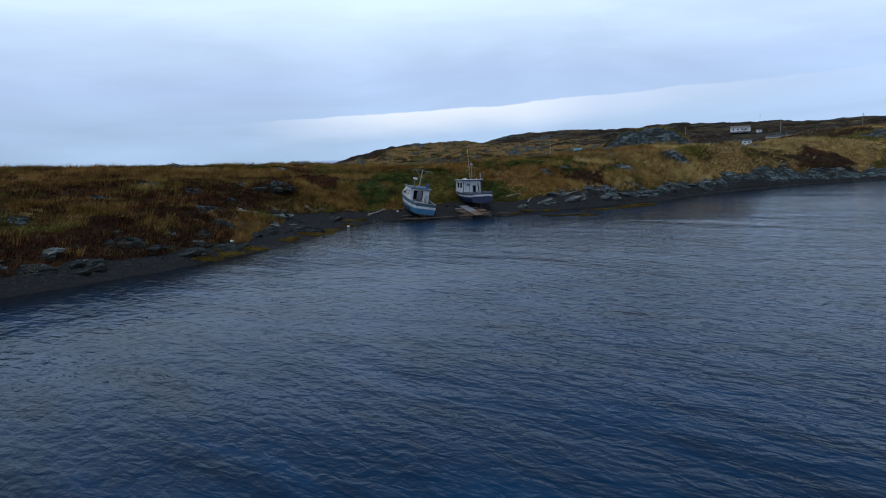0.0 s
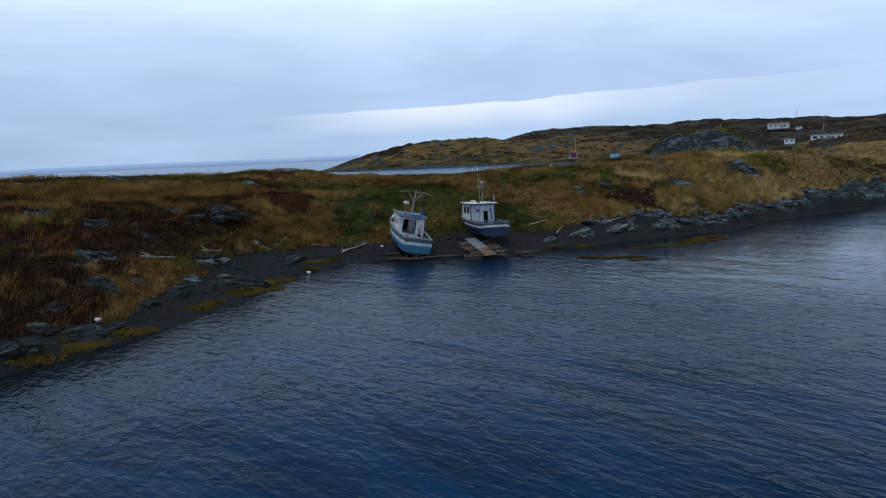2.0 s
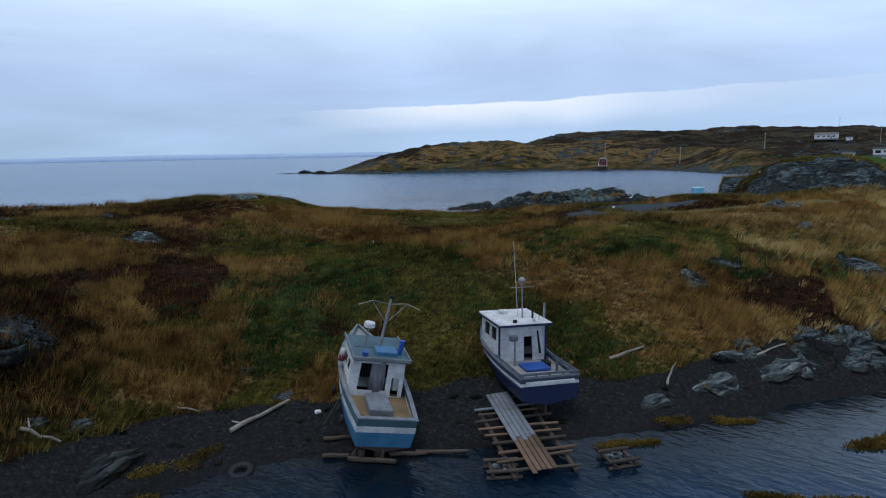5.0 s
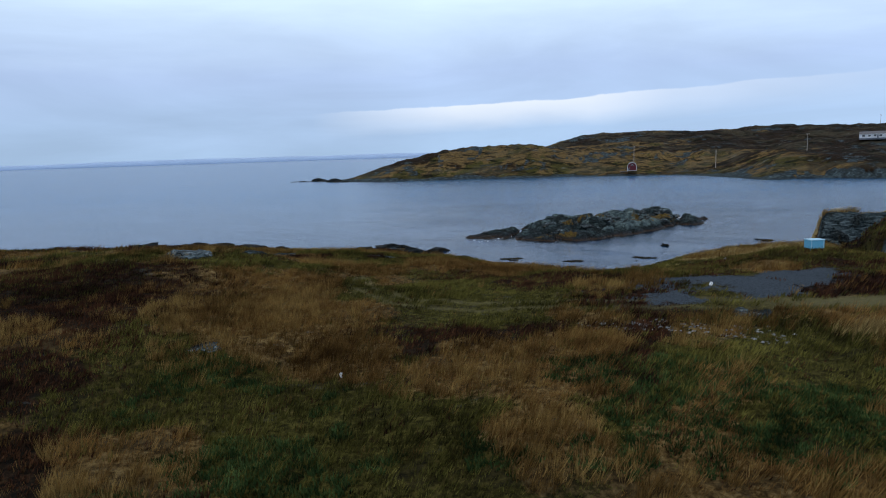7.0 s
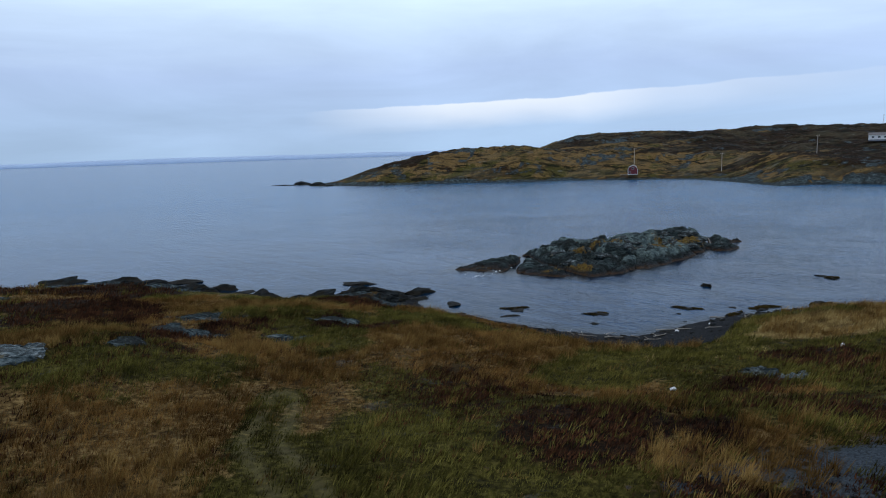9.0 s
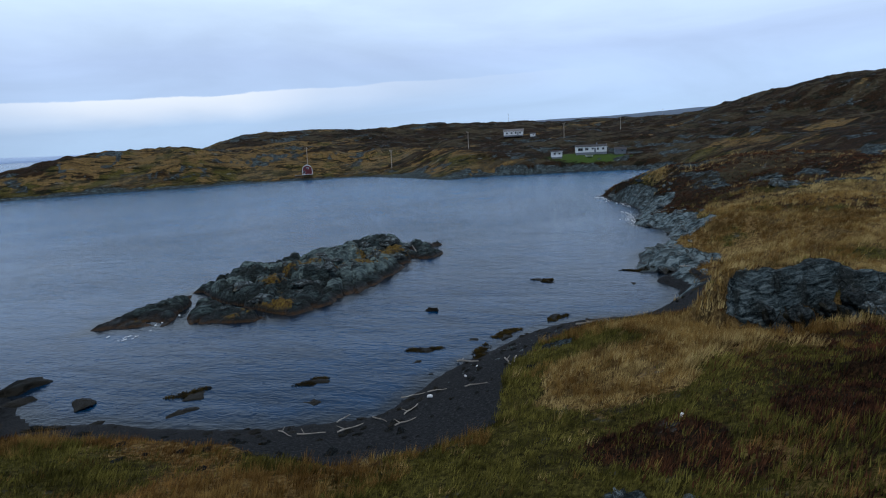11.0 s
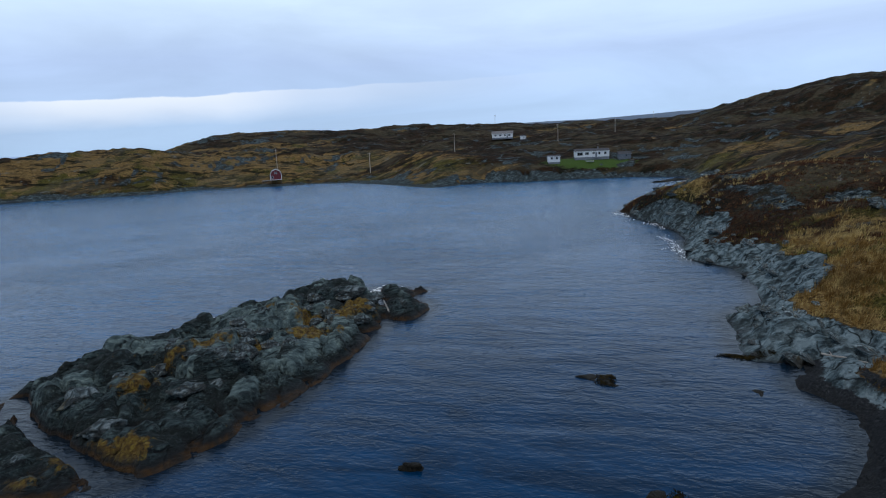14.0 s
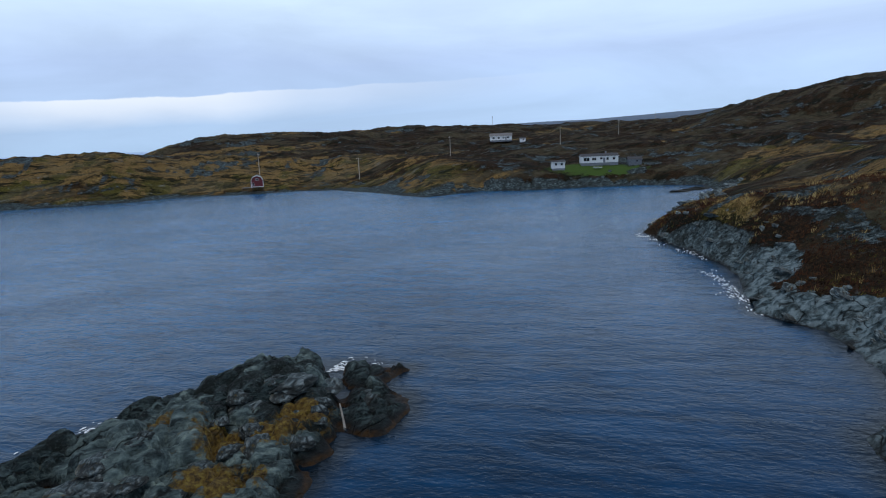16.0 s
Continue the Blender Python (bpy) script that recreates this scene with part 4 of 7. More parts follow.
    ragged = 0.55 * fbm(x, y, 4, 4, 99) + 0.3 * fbm(x, y, 1.5, 2, 100)
    for stands, to_gold, to_heath in ((GREEN_HOLLOWS, 0.12, 0.0), (BROWN_STANDS, 0.92, 0.03), (HEATH_MATS, 0.4, 0.92)):
        w = step(np.maximum.reduce([spot(x, y, cx, cy, r) for cx, cy, r in stands]) + ragged, 0.36, 0.58)
        gold, heath = gold + w * (to_gold - gold), heath + w * (to_heath - heath)
    lawn = np.exp(-(((x - HOUSE_LAWN[0]) / 17) ** 2 + ((y - HOUSE_LAWN[1] + 0.45 * (x - HOUSE_LAWN[0])) / 10) ** 4)) * 1.3
    lawn = lawn * (1 - step(abs(d), 60, 90))
    near_track = line_distance(x, y, TRACK)
    gravel = np.exp(-(((x - 21) / 12) ** 4 + ((y - 134.4 - 0.15 * (x - 21)) / 4.2) ** 4)) * (0.78 + 1.7 * fbm(x, y, 4, 4, 95))
    ruts = (np.exp(-((near_track - 0.85) / 0.35) ** 2)) * 0.8
    ruts = np.maximum(ruts, step(x, 16, 26) * (1 - step(near_track + 1.2 * fbm(x, y, 3, 3, 98), 0.9, 1.9)))
    ruts = np.maximum(ruts, step(x, 26, 34) * (1 - step(near_track, 1.3, 2.1)))
    gold = np.where((near_track < 1.6) & (x < 30), gold * 0.3 + 0.1, gold)
    # the sea bed
    z = np.where(d < 0, np.maximum(-0.05 - 0.22 * (-d), -5.0), z + 0.06)
    return z, d, dict(rock=rock, beach=np.clip(beach, 0, 1), heath=np.clip(heath, 0, 1), gold=gold, lawn=np.clip(lawn, 0, 1), gravel=np.clip(gravel, 0, 1), ruts=ruts, ledge=ledge * (1 - 0.6 * step(y, 236, 262)), wild=wild, none=0 * d)


def ground_z(x, y):
    z, _, _ = ground(np.array([float(x)]), np.array([float(y)]))
    return float(z[0])


def spaced(lo, hi, fine, far_lo, far_hi, grow, slow, until):
    """Grid lines: even between lo and hi, widening slowly as far as until, then fast."""
    mid = list(np.arange(lo, hi + 1e-6, fine))
    s, v, up = fine, hi, []
    while v < far_hi:
        s *= slow if v < until else grow
        v += s
        up.append(min(v, far_hi))
    s, v, down = fine, lo, []
    while v > far_lo:
        s *= 1.03 if v > lo - 60 else grow
        v -= s
        down.append(max(v, far_lo))
    return np.array(down[::-1] + mid + up)


def sheet(name, xs, ys, zs, mat, smooth=True):
    nx, ny = len(xs), len(ys)
    gx, gy = np.meshgrid(xs, ys)
    co = np.stack([gx.ravel(), gy.ravel(), zs.ravel()], 1)
    i = np.arange(nx * ny).reshape(ny, nx)
    quads = np.stack([i[:-1, :-1].ravel(), i[:-1, 1:].ravel(), i[1:, 1:].ravel(), i[1:, :-1].ravel()], 1)
    return mesh_from(name, co, quads, mat, smooth)


def mesh_from(name, co, faces, mat, smooth=False):
    """One mesh object from arrays of vertices and equal-sided faces."""
    me = bpy.data.meshes.new(name)
    n, k = faces.shape
    me.vertices.add(len(co))
    me.vertices.foreach_set("co", np.asarray(co, np.float32).ravel())
    me.loops.add(n * k)
    me.loops.foreach_set("vertex_index", faces.astype(np.int32).ravel())
    me.polygons.add(n)
    me.polygons.foreach_set("loop_start", np.arange(0, n * k, k, dtype=np.int32))
    me.polygons.foreach_set("loop_total", np.full(n, k, np.int32))
    me.polygons.foreach_set("use_smooth", np.full(n, smooth))
    me.update(calc_edges=True)
    me.validate()
    me.materials.append(mat)
    return new(name, me)


# ---- ground and sea ----
grid_x = spaced(-46, 112, 0.5, -2500, 4500, 1.06, 1.016, 700)
grid_y = spaced(52, 262, 0.5, -900, 4600, 1.06, 1.014, 720)
ggx, ggy = np.meshgrid(grid_x, grid_y)
ground_h, ground_d, cover = ground(ggx.ravel(), ggy.ravel())
land = sheet("ground", grid_x, grid_y, ground_h, M_GROUND)
tagged(land, "rough moorland of dry grass, heath and grey rock sloping to the sea", "ground", kind="structure")
for layer, keys in (("cover", ("rock", "beach", "heath", "ledge")), ("growth", ("gold", "lawn", "gravel", "ruts")), ("zone", ("wild", "none", "none", "none"))):
    att = land.data.color_attributes.new(layer, "FLOAT_COLOR", "POINT")
    cols = np.ones((len(ground_h), 4), np.float32)
    for k, key in enumerate(keys):
        cols[:, k] = cover[key]
    att.data.foreach_set("color", cols.ravel())

sea_x = np.concatenate([[-4900.0, -1500, -500, -150], np.arange(-80, 140, 1.2), [220, 400, 1200, 4900.0]])
sea_y = np.concatenate([[-900.0, -200, 0], np.arange(40, 320, 1.2), [400, 700, 1500, 4950.0]])
sgx, sgy = (g.ravel() for g in np.meshgrid(sea_x, sea_y))
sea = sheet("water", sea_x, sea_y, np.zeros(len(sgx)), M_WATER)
shore_away = np.minimum(-shore_distance(*warp(sgx, sgy), LAND_RING), -shore_distance(sgx, sgy, ISLET))
# how far the shallows and the painted reflections darken the water near shore
shoal = sea.data.attributes.new("shoal", "FLOAT", "POINT")
shoal.data.foreach_set("value", (0.9 * (1 - step(shore_away, 0.3, np.where(sgy < 140, 9.0, 2.6))) * (sgy < 330)).astype(np.float32))
tagged(sea, "dark blue-grey rippled sea water of the cove and harbour", "sea", kind="structure")


def far_coast():
    """The low shore on the horizon."""
    az = np.linspace(-75, 12, 120)
    co, faces = [], []
    for k, a in enumerate(az):
        r, s, c = 4750.0, math.sin(radians(a)), math.cos(radians(a))
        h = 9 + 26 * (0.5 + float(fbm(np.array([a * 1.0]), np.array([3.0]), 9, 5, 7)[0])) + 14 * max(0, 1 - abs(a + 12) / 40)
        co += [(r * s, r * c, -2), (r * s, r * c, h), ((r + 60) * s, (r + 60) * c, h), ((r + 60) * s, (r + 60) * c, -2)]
        if k:
            for e in range(3):
                p = 4 * (k - 1) + e
                faces.append((p, p + 4, p + 5, p + 1))
    ob = mesh_from("backdrop", np.array(co), np.array(faces), M_HAZELAND, True)
    return tagged(ob, "low hazy blue-grey coast on the far horizon", "distant coast", kind="structure")


far_coast()


def far_ridge():
    """The high ground inland, miles behind the houses."""
    az = np.linspace(8, 75, 160)
    rise = np.interp(az, [8, 17, 20, 30, 40, 48, 60, 75], [20, 55, 72, 84, 100, 118, 130, 110])
    rise = rise + 16 * fbm(az, az * 0 + 2.0, 6, 5, 9)
    co, faces = [], []
    for k, (a, h) in enumerate(zip(az, rise)):
        sn, cs = math.sin(radians(a)), math.cos(radians(a))
        for r, f in ((3300, -0.02), (3500, 0.55), (3700, 1.0), (4000, 0.9)):
            co.append((r * sn, r * cs, h * f))
        if k:
            for e in range(3):
                q = 4 * (k - 1) + e
                faces.append((q, q + 4, q + 5, q + 1))
    ob = mesh_from("backdrop", np.array(co), np.array(faces), M_HAZERIDGE, True)
    return tagged(ob, "hazy blue-grey ridge far inland", "distant hills", kind="structure")


far_ridge()


# ---- the rock islet and the loose rocks in the water ----
CHANNEL = [(2.2, 209.5), (3.6, 216), (5.0, 221), (5.6, 226.5), (7.4, 219.5), (10.0, 214.2), (13.6, 208.0)]


def islet_height(gx, gy):
    wx, wy = gx + 2.2 * fbm(gx, gy, 6, 4, 101), gy + 2.2 * fbm(gx, gy, 6, 4, 102)
    d = shore_distance(wx, wy, ISLET)
    along = 0.80 * gx + 0.60 * (gy - 225)
    west = 1 - step(along, -2, 10)
    body = 2.1 * (1 - np.exp(-np.maximum(d, 0) / 2.0)) * (1 - 0.45 * west) * (1 - 0.4 * step(gx, 40, 43))
    mask = step(d, -0.4, 1.8)
    lumps = 1.9 * blocks(gx, gy, 5.2, 111, 62, 1.35, 0.35) + 1.4 * blocks(gx, gy, 2.3, 112, 62, 1.4, 0.3) + 0.5 * blocks(gx, gy, 1.0, 118, 62, 1.6, 0.5)
    lumps = lumps * (1 - 0.45 * west)
    z = body + mask * (1.4 * fbm(gx, gy, 9, 3, 110) + lumps + 0.4 * fbm(gx, gy, 2.2, 4, 113) + 0.45 * fbm(gx, gy, 1.0, 2, 119, True))
    z = z - 0.45 * west * step(-fbm(gx, gy, 5, 3, 114), 0.0, 0.14) - 0.1
    # a gully cuts the eastern tip off, another parts its two prongs
    z = z - 1.7 * np.exp(-((line_distance(gx, gy, [(43.0, 248), (42.4, 243.0), (41.0, 237), (39.4, 231)]) / 1.1) ** 2))
    z = z - 2.4 * np.exp(-((line_distance(gx, gy, CHANNEL) / 0.75) ** 2))
    return np.where(d < 0, np.minimum(z, 0.35 + 0.5 * d), z), d


def rock_islet():
    xs, ys = np.arange(-14, 56, 0.25), np.arange(202, 258, 0.25)
    gx, gy = np.meshgrid(xs, ys)
    z, d = islet_height(gx, gy)
    keep = (d > -3.5)
    i = np.arange(gx.size).reshape(gx.shape)
    q = np.stack([i[:-1, :-1].ravel(), i[:-1, 1:].ravel(), i[1:, 1:].ravel(), i[1:, :-1].ravel()], 1)
    q = q[keep.ravel()[q].all(1)]
    used, inv = np.unique(q.ravel(), return_inverse=True)
    co = np.stack([gx.ravel(), gy.ravel(), np.maximum(z, -1.5).ravel()], 1)[used]
    ob = mesh_from("rock_islet", co, inv.reshape(-1, 4), M_ISLET, True)
    # where ochre weed and lichen grow
    x, y = co[:, 0], co[:, 1]
    weed = sum(w * spot(x, y, cx, cy, r) for cx, cy, r, w in ((31.3, 232.1, 1.9, 1), (34.2, 231.6, 1.5, 1), (37.4, 233.6, 1.9, 1), (31.6, 226.6, 1.6, 1), (29.4, 227.8, 1.5, 0.8), (25.1, 225.8, 1.2, 0.8), (14, 210, 1.6, 0.9), (8, 209, 1.2, 0.8), (22, 229, 1.5, 0.6), (17, 223, 1.4, 0.6), (20.5, 225, 2.0, 0.75), (14.5, 219, 1.5, 0.7), (11.5, 211.5, 1.6, 0.9), (27.5, 236, 1.3, 0.6), (-1.5, 214.5, 1.2, 0.8)))
    pale = step(fbm(x, y, 6, 4, 116) + 0.6 * fbm(x, y, 2, 3, 117) + 0.14 * spot(x, y, 14, 220, 8), -0.05, 0.09) * step(co[:, 2], 0.7, 1.6)
    att = ob.data.color_attributes.new("growth", "FLOAT_COLOR", "POINT")
    cols = np.ones((len(co), 4), np.float32)
    cols[:, 0], cols[:, 1] = np.clip(weed, 0, 1), pale
    att.data.foreach_set("color", cols.ravel())
    return tagged(ob, "long low islet of ridged grey rock with ochre lichen", "islet")


islet = rock_islet()


def stone_mesh(seed, flat=0.55, cuts=3, rough=0.35):
    """A broken stone: an icosphere cut by flat faces, with noise."""
    rng = random.Random(seed)
    bm = bmesh.new()
    bmesh.ops.create_icosphere(bm, subdivisions=cuts, radius=1.0)
    planes = [(Vector((rng.uniform(-1, 1), rng.uniform(-1, 1), rng.uniform(-0.4, 1))).normalized(), rng.uniform(0.5, 0.85)) for _ in range(9)]
    for v in bm.verts:
        p = v.co.copy()
        for n, o in planes:
            over = p.dot(n) - o
            if over > 0:
                p -= n * over * 0.9
        p *= 1 + rough * noise.fractal(v.co * 1.7 + Vector((seed, 0, 0)), 1.0, 2.0, 4)
        p.z *= flat
        v.co = p
    me = bpy.data.meshes.new("stone")
    bm.to_mesh(me)
    bm.free()
    for poly in me.polygons:
        poly.use_smooth = cuts > 2
    return me


STONES = [stone_mesh(s) for s in range(6)]
LOW_STONES = [stone_mesh(s + 20, 0.3, 3, 0.22) for s in range(4)]
for me in LOW_STONES:
    for poly in me.polygons:
        poly.use_smooth = False


def place_stone(name, x, y, z, size, mat, label, group, k=0, low=False, long=1.0, turn=0.0, category="rock"):
    src = (LOW_STONES if low else STONES)[k % (4 if low else 6)]
    key = src.name + mat.name
    me = bpy.data.meshes.get(key)
    if me is None:
        me = src.copy()
        me.name = key
        me.materials.clear()
        me.materials.append(mat)
    ob = new(name, me)
    ob.matrix_world = pose(x, y, z, 0, 0, turn) @ Matrix.Diagonal((size * long, size, size, 1))
    return tagged(ob, label, category, group) if label else ob

# boulders and slabs lying on the islet
for k in range(60):
    rng = random.Random(700 + k)
    t = rng.random() ** 0.8
    x, y = 10 + 33 * t + rng.uniform(-4, 4), 215 + 24 * t + rng.uniform(-5, 5)
    z, d = islet_height(np.array([x]), np.array([y]))
    if d[0] < 1.2:
        continue
    s = rng.uniform(0.5, 1.5)
    ob = place_stone("slab", x, y, float(z[0]) - 0.2 * s, s, M_ISLETSLAB, "", "", k, k % 2 == 0, rng.uniform(1, 1.7), 62 + rng.uniform(-25, 25), "")
    ob.parent = islet


for k, (x, y, s, lg) in enumerate([(3.4, 188.3, 1.9, 1.6), (13, 185.6, 1.7, 1.3), (24.2, 188, 1.5, 2.0), (48.7, 206.8, 2.0, 1.2), (12, 181.6, 1.1, 1.3), (2.6, 184.6, 1.5, 1.5), (22.6, 185.6, 0.8, 1.4), (22.6, 182.3, 0.6, 1.0),
                                   (29.3, 188.5, 1.0, 1.2), (40.2, 190.3, 1.7, 1.5), (57.2, 198, 0.9, 1.6), (33, 188.2, 1.6, 1.9), (13.2, 185.2, 1.2, 1.8), (48.9, 204.8, 1.3, 1.1)]):
    place_stone("sea_rock", x, y, -0.16 * s, 0.85 * s, M_WEEDROCK, "dark weedy rock awash in the cove", "rocks awash in the cove", k, True, lg, 9 * k - 40)
place_stone("sea_rock", 30.2, 200.6, 0.05, 0.75, M_WEEDROCK, "small dark round rock standing out of the water", "rocks awash in the cove", 2)
for k, (x, y, s, lg) in enumerate([(-20.8, 203.5, 2.0, 1.8), (-10.5, 197, 2.3, 1.4), (-16, 194.5, 2.0, 1.3), (-25, 195.5, 2.3, 1.5), (-33, 197, 2.4, 1.3), (-41, 201, 2.4, 1.5), (-50, 206, 2.7, 1.4), (-60, 206, 3.2, 1.3), (-71, 204, 3.4, 1.5), (-4.5, 190.5, 1.6, 1.2)]):
    place_stone("shore_rock", x, y, 0.05, 0.62 * s, M_WEEDROCK, "dark jagged rock on the outer shore", "rocks of the outer shore", k, k % 3 == 0, 1.3 * lg, 31 * k)
for k, (x, y, s, lg) in enumerate([(-160, 536, 3.2, 2.6), (-147, 540, 5.5, 1.3), (-137, 532, 4.5, 1.7), (-128, 522, 5.0, 1.8), (-120, 512, 4.0, 2.0), (-152, 531, 2.4, 3.0), (203, 352, 4.2, 2.6), (194, 350, 3.2, 2.4)]):
    place_stone("sea_rock", x, y, -0.3, s, M_WEEDROCK, "low dark rocks off the far point", "rocks off the far points", k, k not in (1, 3), lg, 8)


# ---- broken rock along the shores and on the moor ----
def strew(name, line, n, reach, sizes, mat, label, group, seed, sink=0.3, inland=(0.0, 6.0), low=0.4):
    """Stones along a stretch of shore, each sunk into the ground, bedded one way."""
    rng = random.Random(seed)
    spots = []
    for _ in range(n * 14):
        (ax, ay), (bx, by) = rng.choice(list(zip(line, line[1:])))
        t = rng.random()
        spots.append((ax + (bx - ax) * t + rng.uniform(-reach, reach), ay + (by - ay) * t + rng.uniform(-reach, reach)))
    xs, ys = np.array(spots).T
    zs, ds, _ = ground(xs, ys)
    good = np.where((ds >= inland[0]) & (ds <= inland[1]))[0][:n]
    for q in good:
        s = rng.uniform(*sizes) * rng.uniform(0.6, 1.2)
        ob = place_stone(name, xs[q], ys[q], float(zs[q]) - sink * s * 0.3, s, mat, label, group, rng.randrange(24), rng.random() < low, rng.uniform(1.0, 2.2), 38 + rng.uniform(-25, 25))
        ob.matrix_world = ob.matrix_world @ pose(0, 0, 0, rng.uniform(5, 30), rng.uniform(-12, 12), 0)


strew("shore_rock", COVE_SHORE[24:], 84, 9, (0.4, 1.3), M_LEDGE, "tilted slab of grey-green rock above the tide", "broken rock of the cove", 1, inland=(0.3, 8.5), low=0.85)
strew("shore_rock", FAR_SHORE[:3], 24, 12, (1.0, 2.2), M_LEDGE, "tilted slab of grey-green rock above the tide", "broken rock of the cove", 2, inland=(0.3, 10), low=0.85)
strew("shore_rock", HARBOUR_SHORE[13:20], 62, 7, (0.4, 1.1), M_ROCK, "tilted slab of blue-grey rock at the harbour edge", "broken rock of the harbour", 3, inland=(1.4, 4.6), low=0.8)
strew("shore_rock", HARBOUR_SHORE[3:9], 40, 6, (0.4, 1.3), M_DARKROCK, "dark broken rock along the harbour shingle", "broken rock of the harbour", 18, inland=(1.2, 5.5), low=0.6)
strew("shore_rock", HARBOUR_SHORE[4:11], 20, 7, (0.25, 0.7), M_ROCK, "dark rock at the top of the shingle", "broken rock of the harbour", 4, inland=(3.0, 7.5))
strew("shore_rock", COVE_SHORE[4:13], 62, 6, (0.5, 1.5), M_WEEDROCK, "dark jagged rock on the outer shore", "rocks of the outer shore", 5, inland=(-1.5, 5))
strew("beach_stone", COVE_SHORE[13:22], 150, 8, (0.1, 0.4), M_WEEDROCK, "dark stone on the shingle beach", "beach stones", 6, inland=(-0.5, 9))
strew("beach_stone", COVE_SHORE[17:20], 50, 6, (0.05, 0.16), M_BOULDER, "pale pebble and shell litter on the shingle beach", "pale beach litter", 16, inland=(1.5, 9))
strew("beach_stone", HARBOUR_SHORE[6:14], 60, 5, (0.06, 0.3), M_WEEDROCK, "dark stone on the harbour shingle", "harbour beach stones", 17, inland=(-0.3, 5))
strew("rubble_stone", [(9.5, 126.5), (14.0, 125.2), (19.5, 123.0)], 230, 1.3, (0.035, 0.12), M_RUBBLE, "pale lichened stone in a low rubble bank", "stones of the rubble bank", 7, inland=(0, 99), sink=-0.3)
for k, (cx, cy, r) in enumerate(ROCKS):
    rng = random.Random(90 + k)
    for i in range(int(3 + r * 1.6)):
        a, q = rng.uniform(0, 6.28), r * 0.8 * rng.random() ** 0.5
        x, y, s = cx + q * math.cos(a), cy + q * math.sin(a), rng.uniform(0.35, 0.8) * (0.5 + 0.28 * r)
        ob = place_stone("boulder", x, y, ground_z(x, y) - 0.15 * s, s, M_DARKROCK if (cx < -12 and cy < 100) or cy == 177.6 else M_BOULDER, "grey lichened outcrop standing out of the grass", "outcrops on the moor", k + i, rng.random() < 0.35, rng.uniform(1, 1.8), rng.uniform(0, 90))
        ob.matrix_world = ob.matrix_world @ pose(0, 0, 0, rng.uniform(0, 20), rng.uniform(-10, 10), 0)
for k, (x, y, s) in enumerate([(-18.8, 90.2, 1.0), (-16.8, 90.0, 1.1), (-15.4, 90.7, 0.8), (-22.6, 86.4, 0.9), (-20.4, 83.2, 1.0)]):
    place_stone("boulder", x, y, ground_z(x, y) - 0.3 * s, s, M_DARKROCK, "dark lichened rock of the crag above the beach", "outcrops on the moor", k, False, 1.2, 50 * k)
# the face of the bluff, its shade put into the stones' dark colour
for k in range(34):
    rng = random.Random(300 + k)
    x = 42.0 + 17 * rng.random()
    y = 166.9 - 0.10 * (x - 44) + rng.uniform(-0.6, 0.5)
    s = rng.uniform(0.6, 1.4)
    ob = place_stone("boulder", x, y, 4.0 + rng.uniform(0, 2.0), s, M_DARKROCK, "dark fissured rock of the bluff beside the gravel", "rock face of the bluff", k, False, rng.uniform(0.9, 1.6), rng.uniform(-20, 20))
    ob.matrix_world = ob.matrix_world @ pose(0, 0, 0, rng.uniform(40, 80), rng.uniform(-15, 15), 0)


def foam(x0, y0, x1, y1, n, wide, seed):
    """White water breaking along a stretch of rock: flecks and streaks, thin on the surface."""
    rng = np.random.default_rng(seed)
    t = rng.uniform(0, 1, n)
    nx, ny = -(y1 - y0), x1 - x0
    ln = math.hypot(nx, ny)
    off = rng.normal(0, wide, n)
    x, y = x0 + (x1 - x0) * t + nx / ln * off, y0 + (y1 - y0) * t + ny / ln * off
    keep = (fbm(x, y, 1.6, 3, seed) > 0.0)
    x, y = x[keep], y[keep]
    k = len(x)
    r, a = rng.uniform(0.05, 0.22, k), rng.uniform(-0.6, 0.6, k) + math.atan2(y1 - y0, x1 - x0)
    co, faces = [], []
    ca, sa = np.cos(a), np.sin(a)
    pts = [(-1.6, 0, 0), (-0.5, -0.5, 0.04), (0.7, -0.4, 0.03), (1.7, 0.1, 0), (0.5, 0.55, 0.04), (-0.7, 0.45, 0.03)]
    for px, py, pz in pts:
        co.append(np.stack([x + r * (px * ca - py * sa), y + r * (px * sa + py * ca), 0.03 + pz * np.ones(k)], 1))
    co = np.stack(co, 1).reshape(-1, 3)
    ob = mesh_from("foam", co, np.arange(6 * k).reshape(-1, 6), M_FOAM)
    return tagged(ob, "white foam where the swell breaks on rock", "foam", kind="stuff")


for k, (x0, y0, x1, y1, n, w) in enumerate([(10, 236.5, 33, 248.5, 200, 0.6), (43, 246.5, 46, 243.5, 220, 0.9), (118, 288, 124, 283, 260, 1.0), (110, 262, 119, 286, 260, 0.6), (91, 235, 95, 243, 220, 0.9), (96, 244, 104, 258, 200, 0.5), (-172, 540, -150, 548, 160, 1.6), (-3, 208, 3, 216, 40, 0.7), (96, 246, 90.5, 238, 160, 0.6)]):
    foam(x0, y0, x1, y1, n, w, 70 + k)


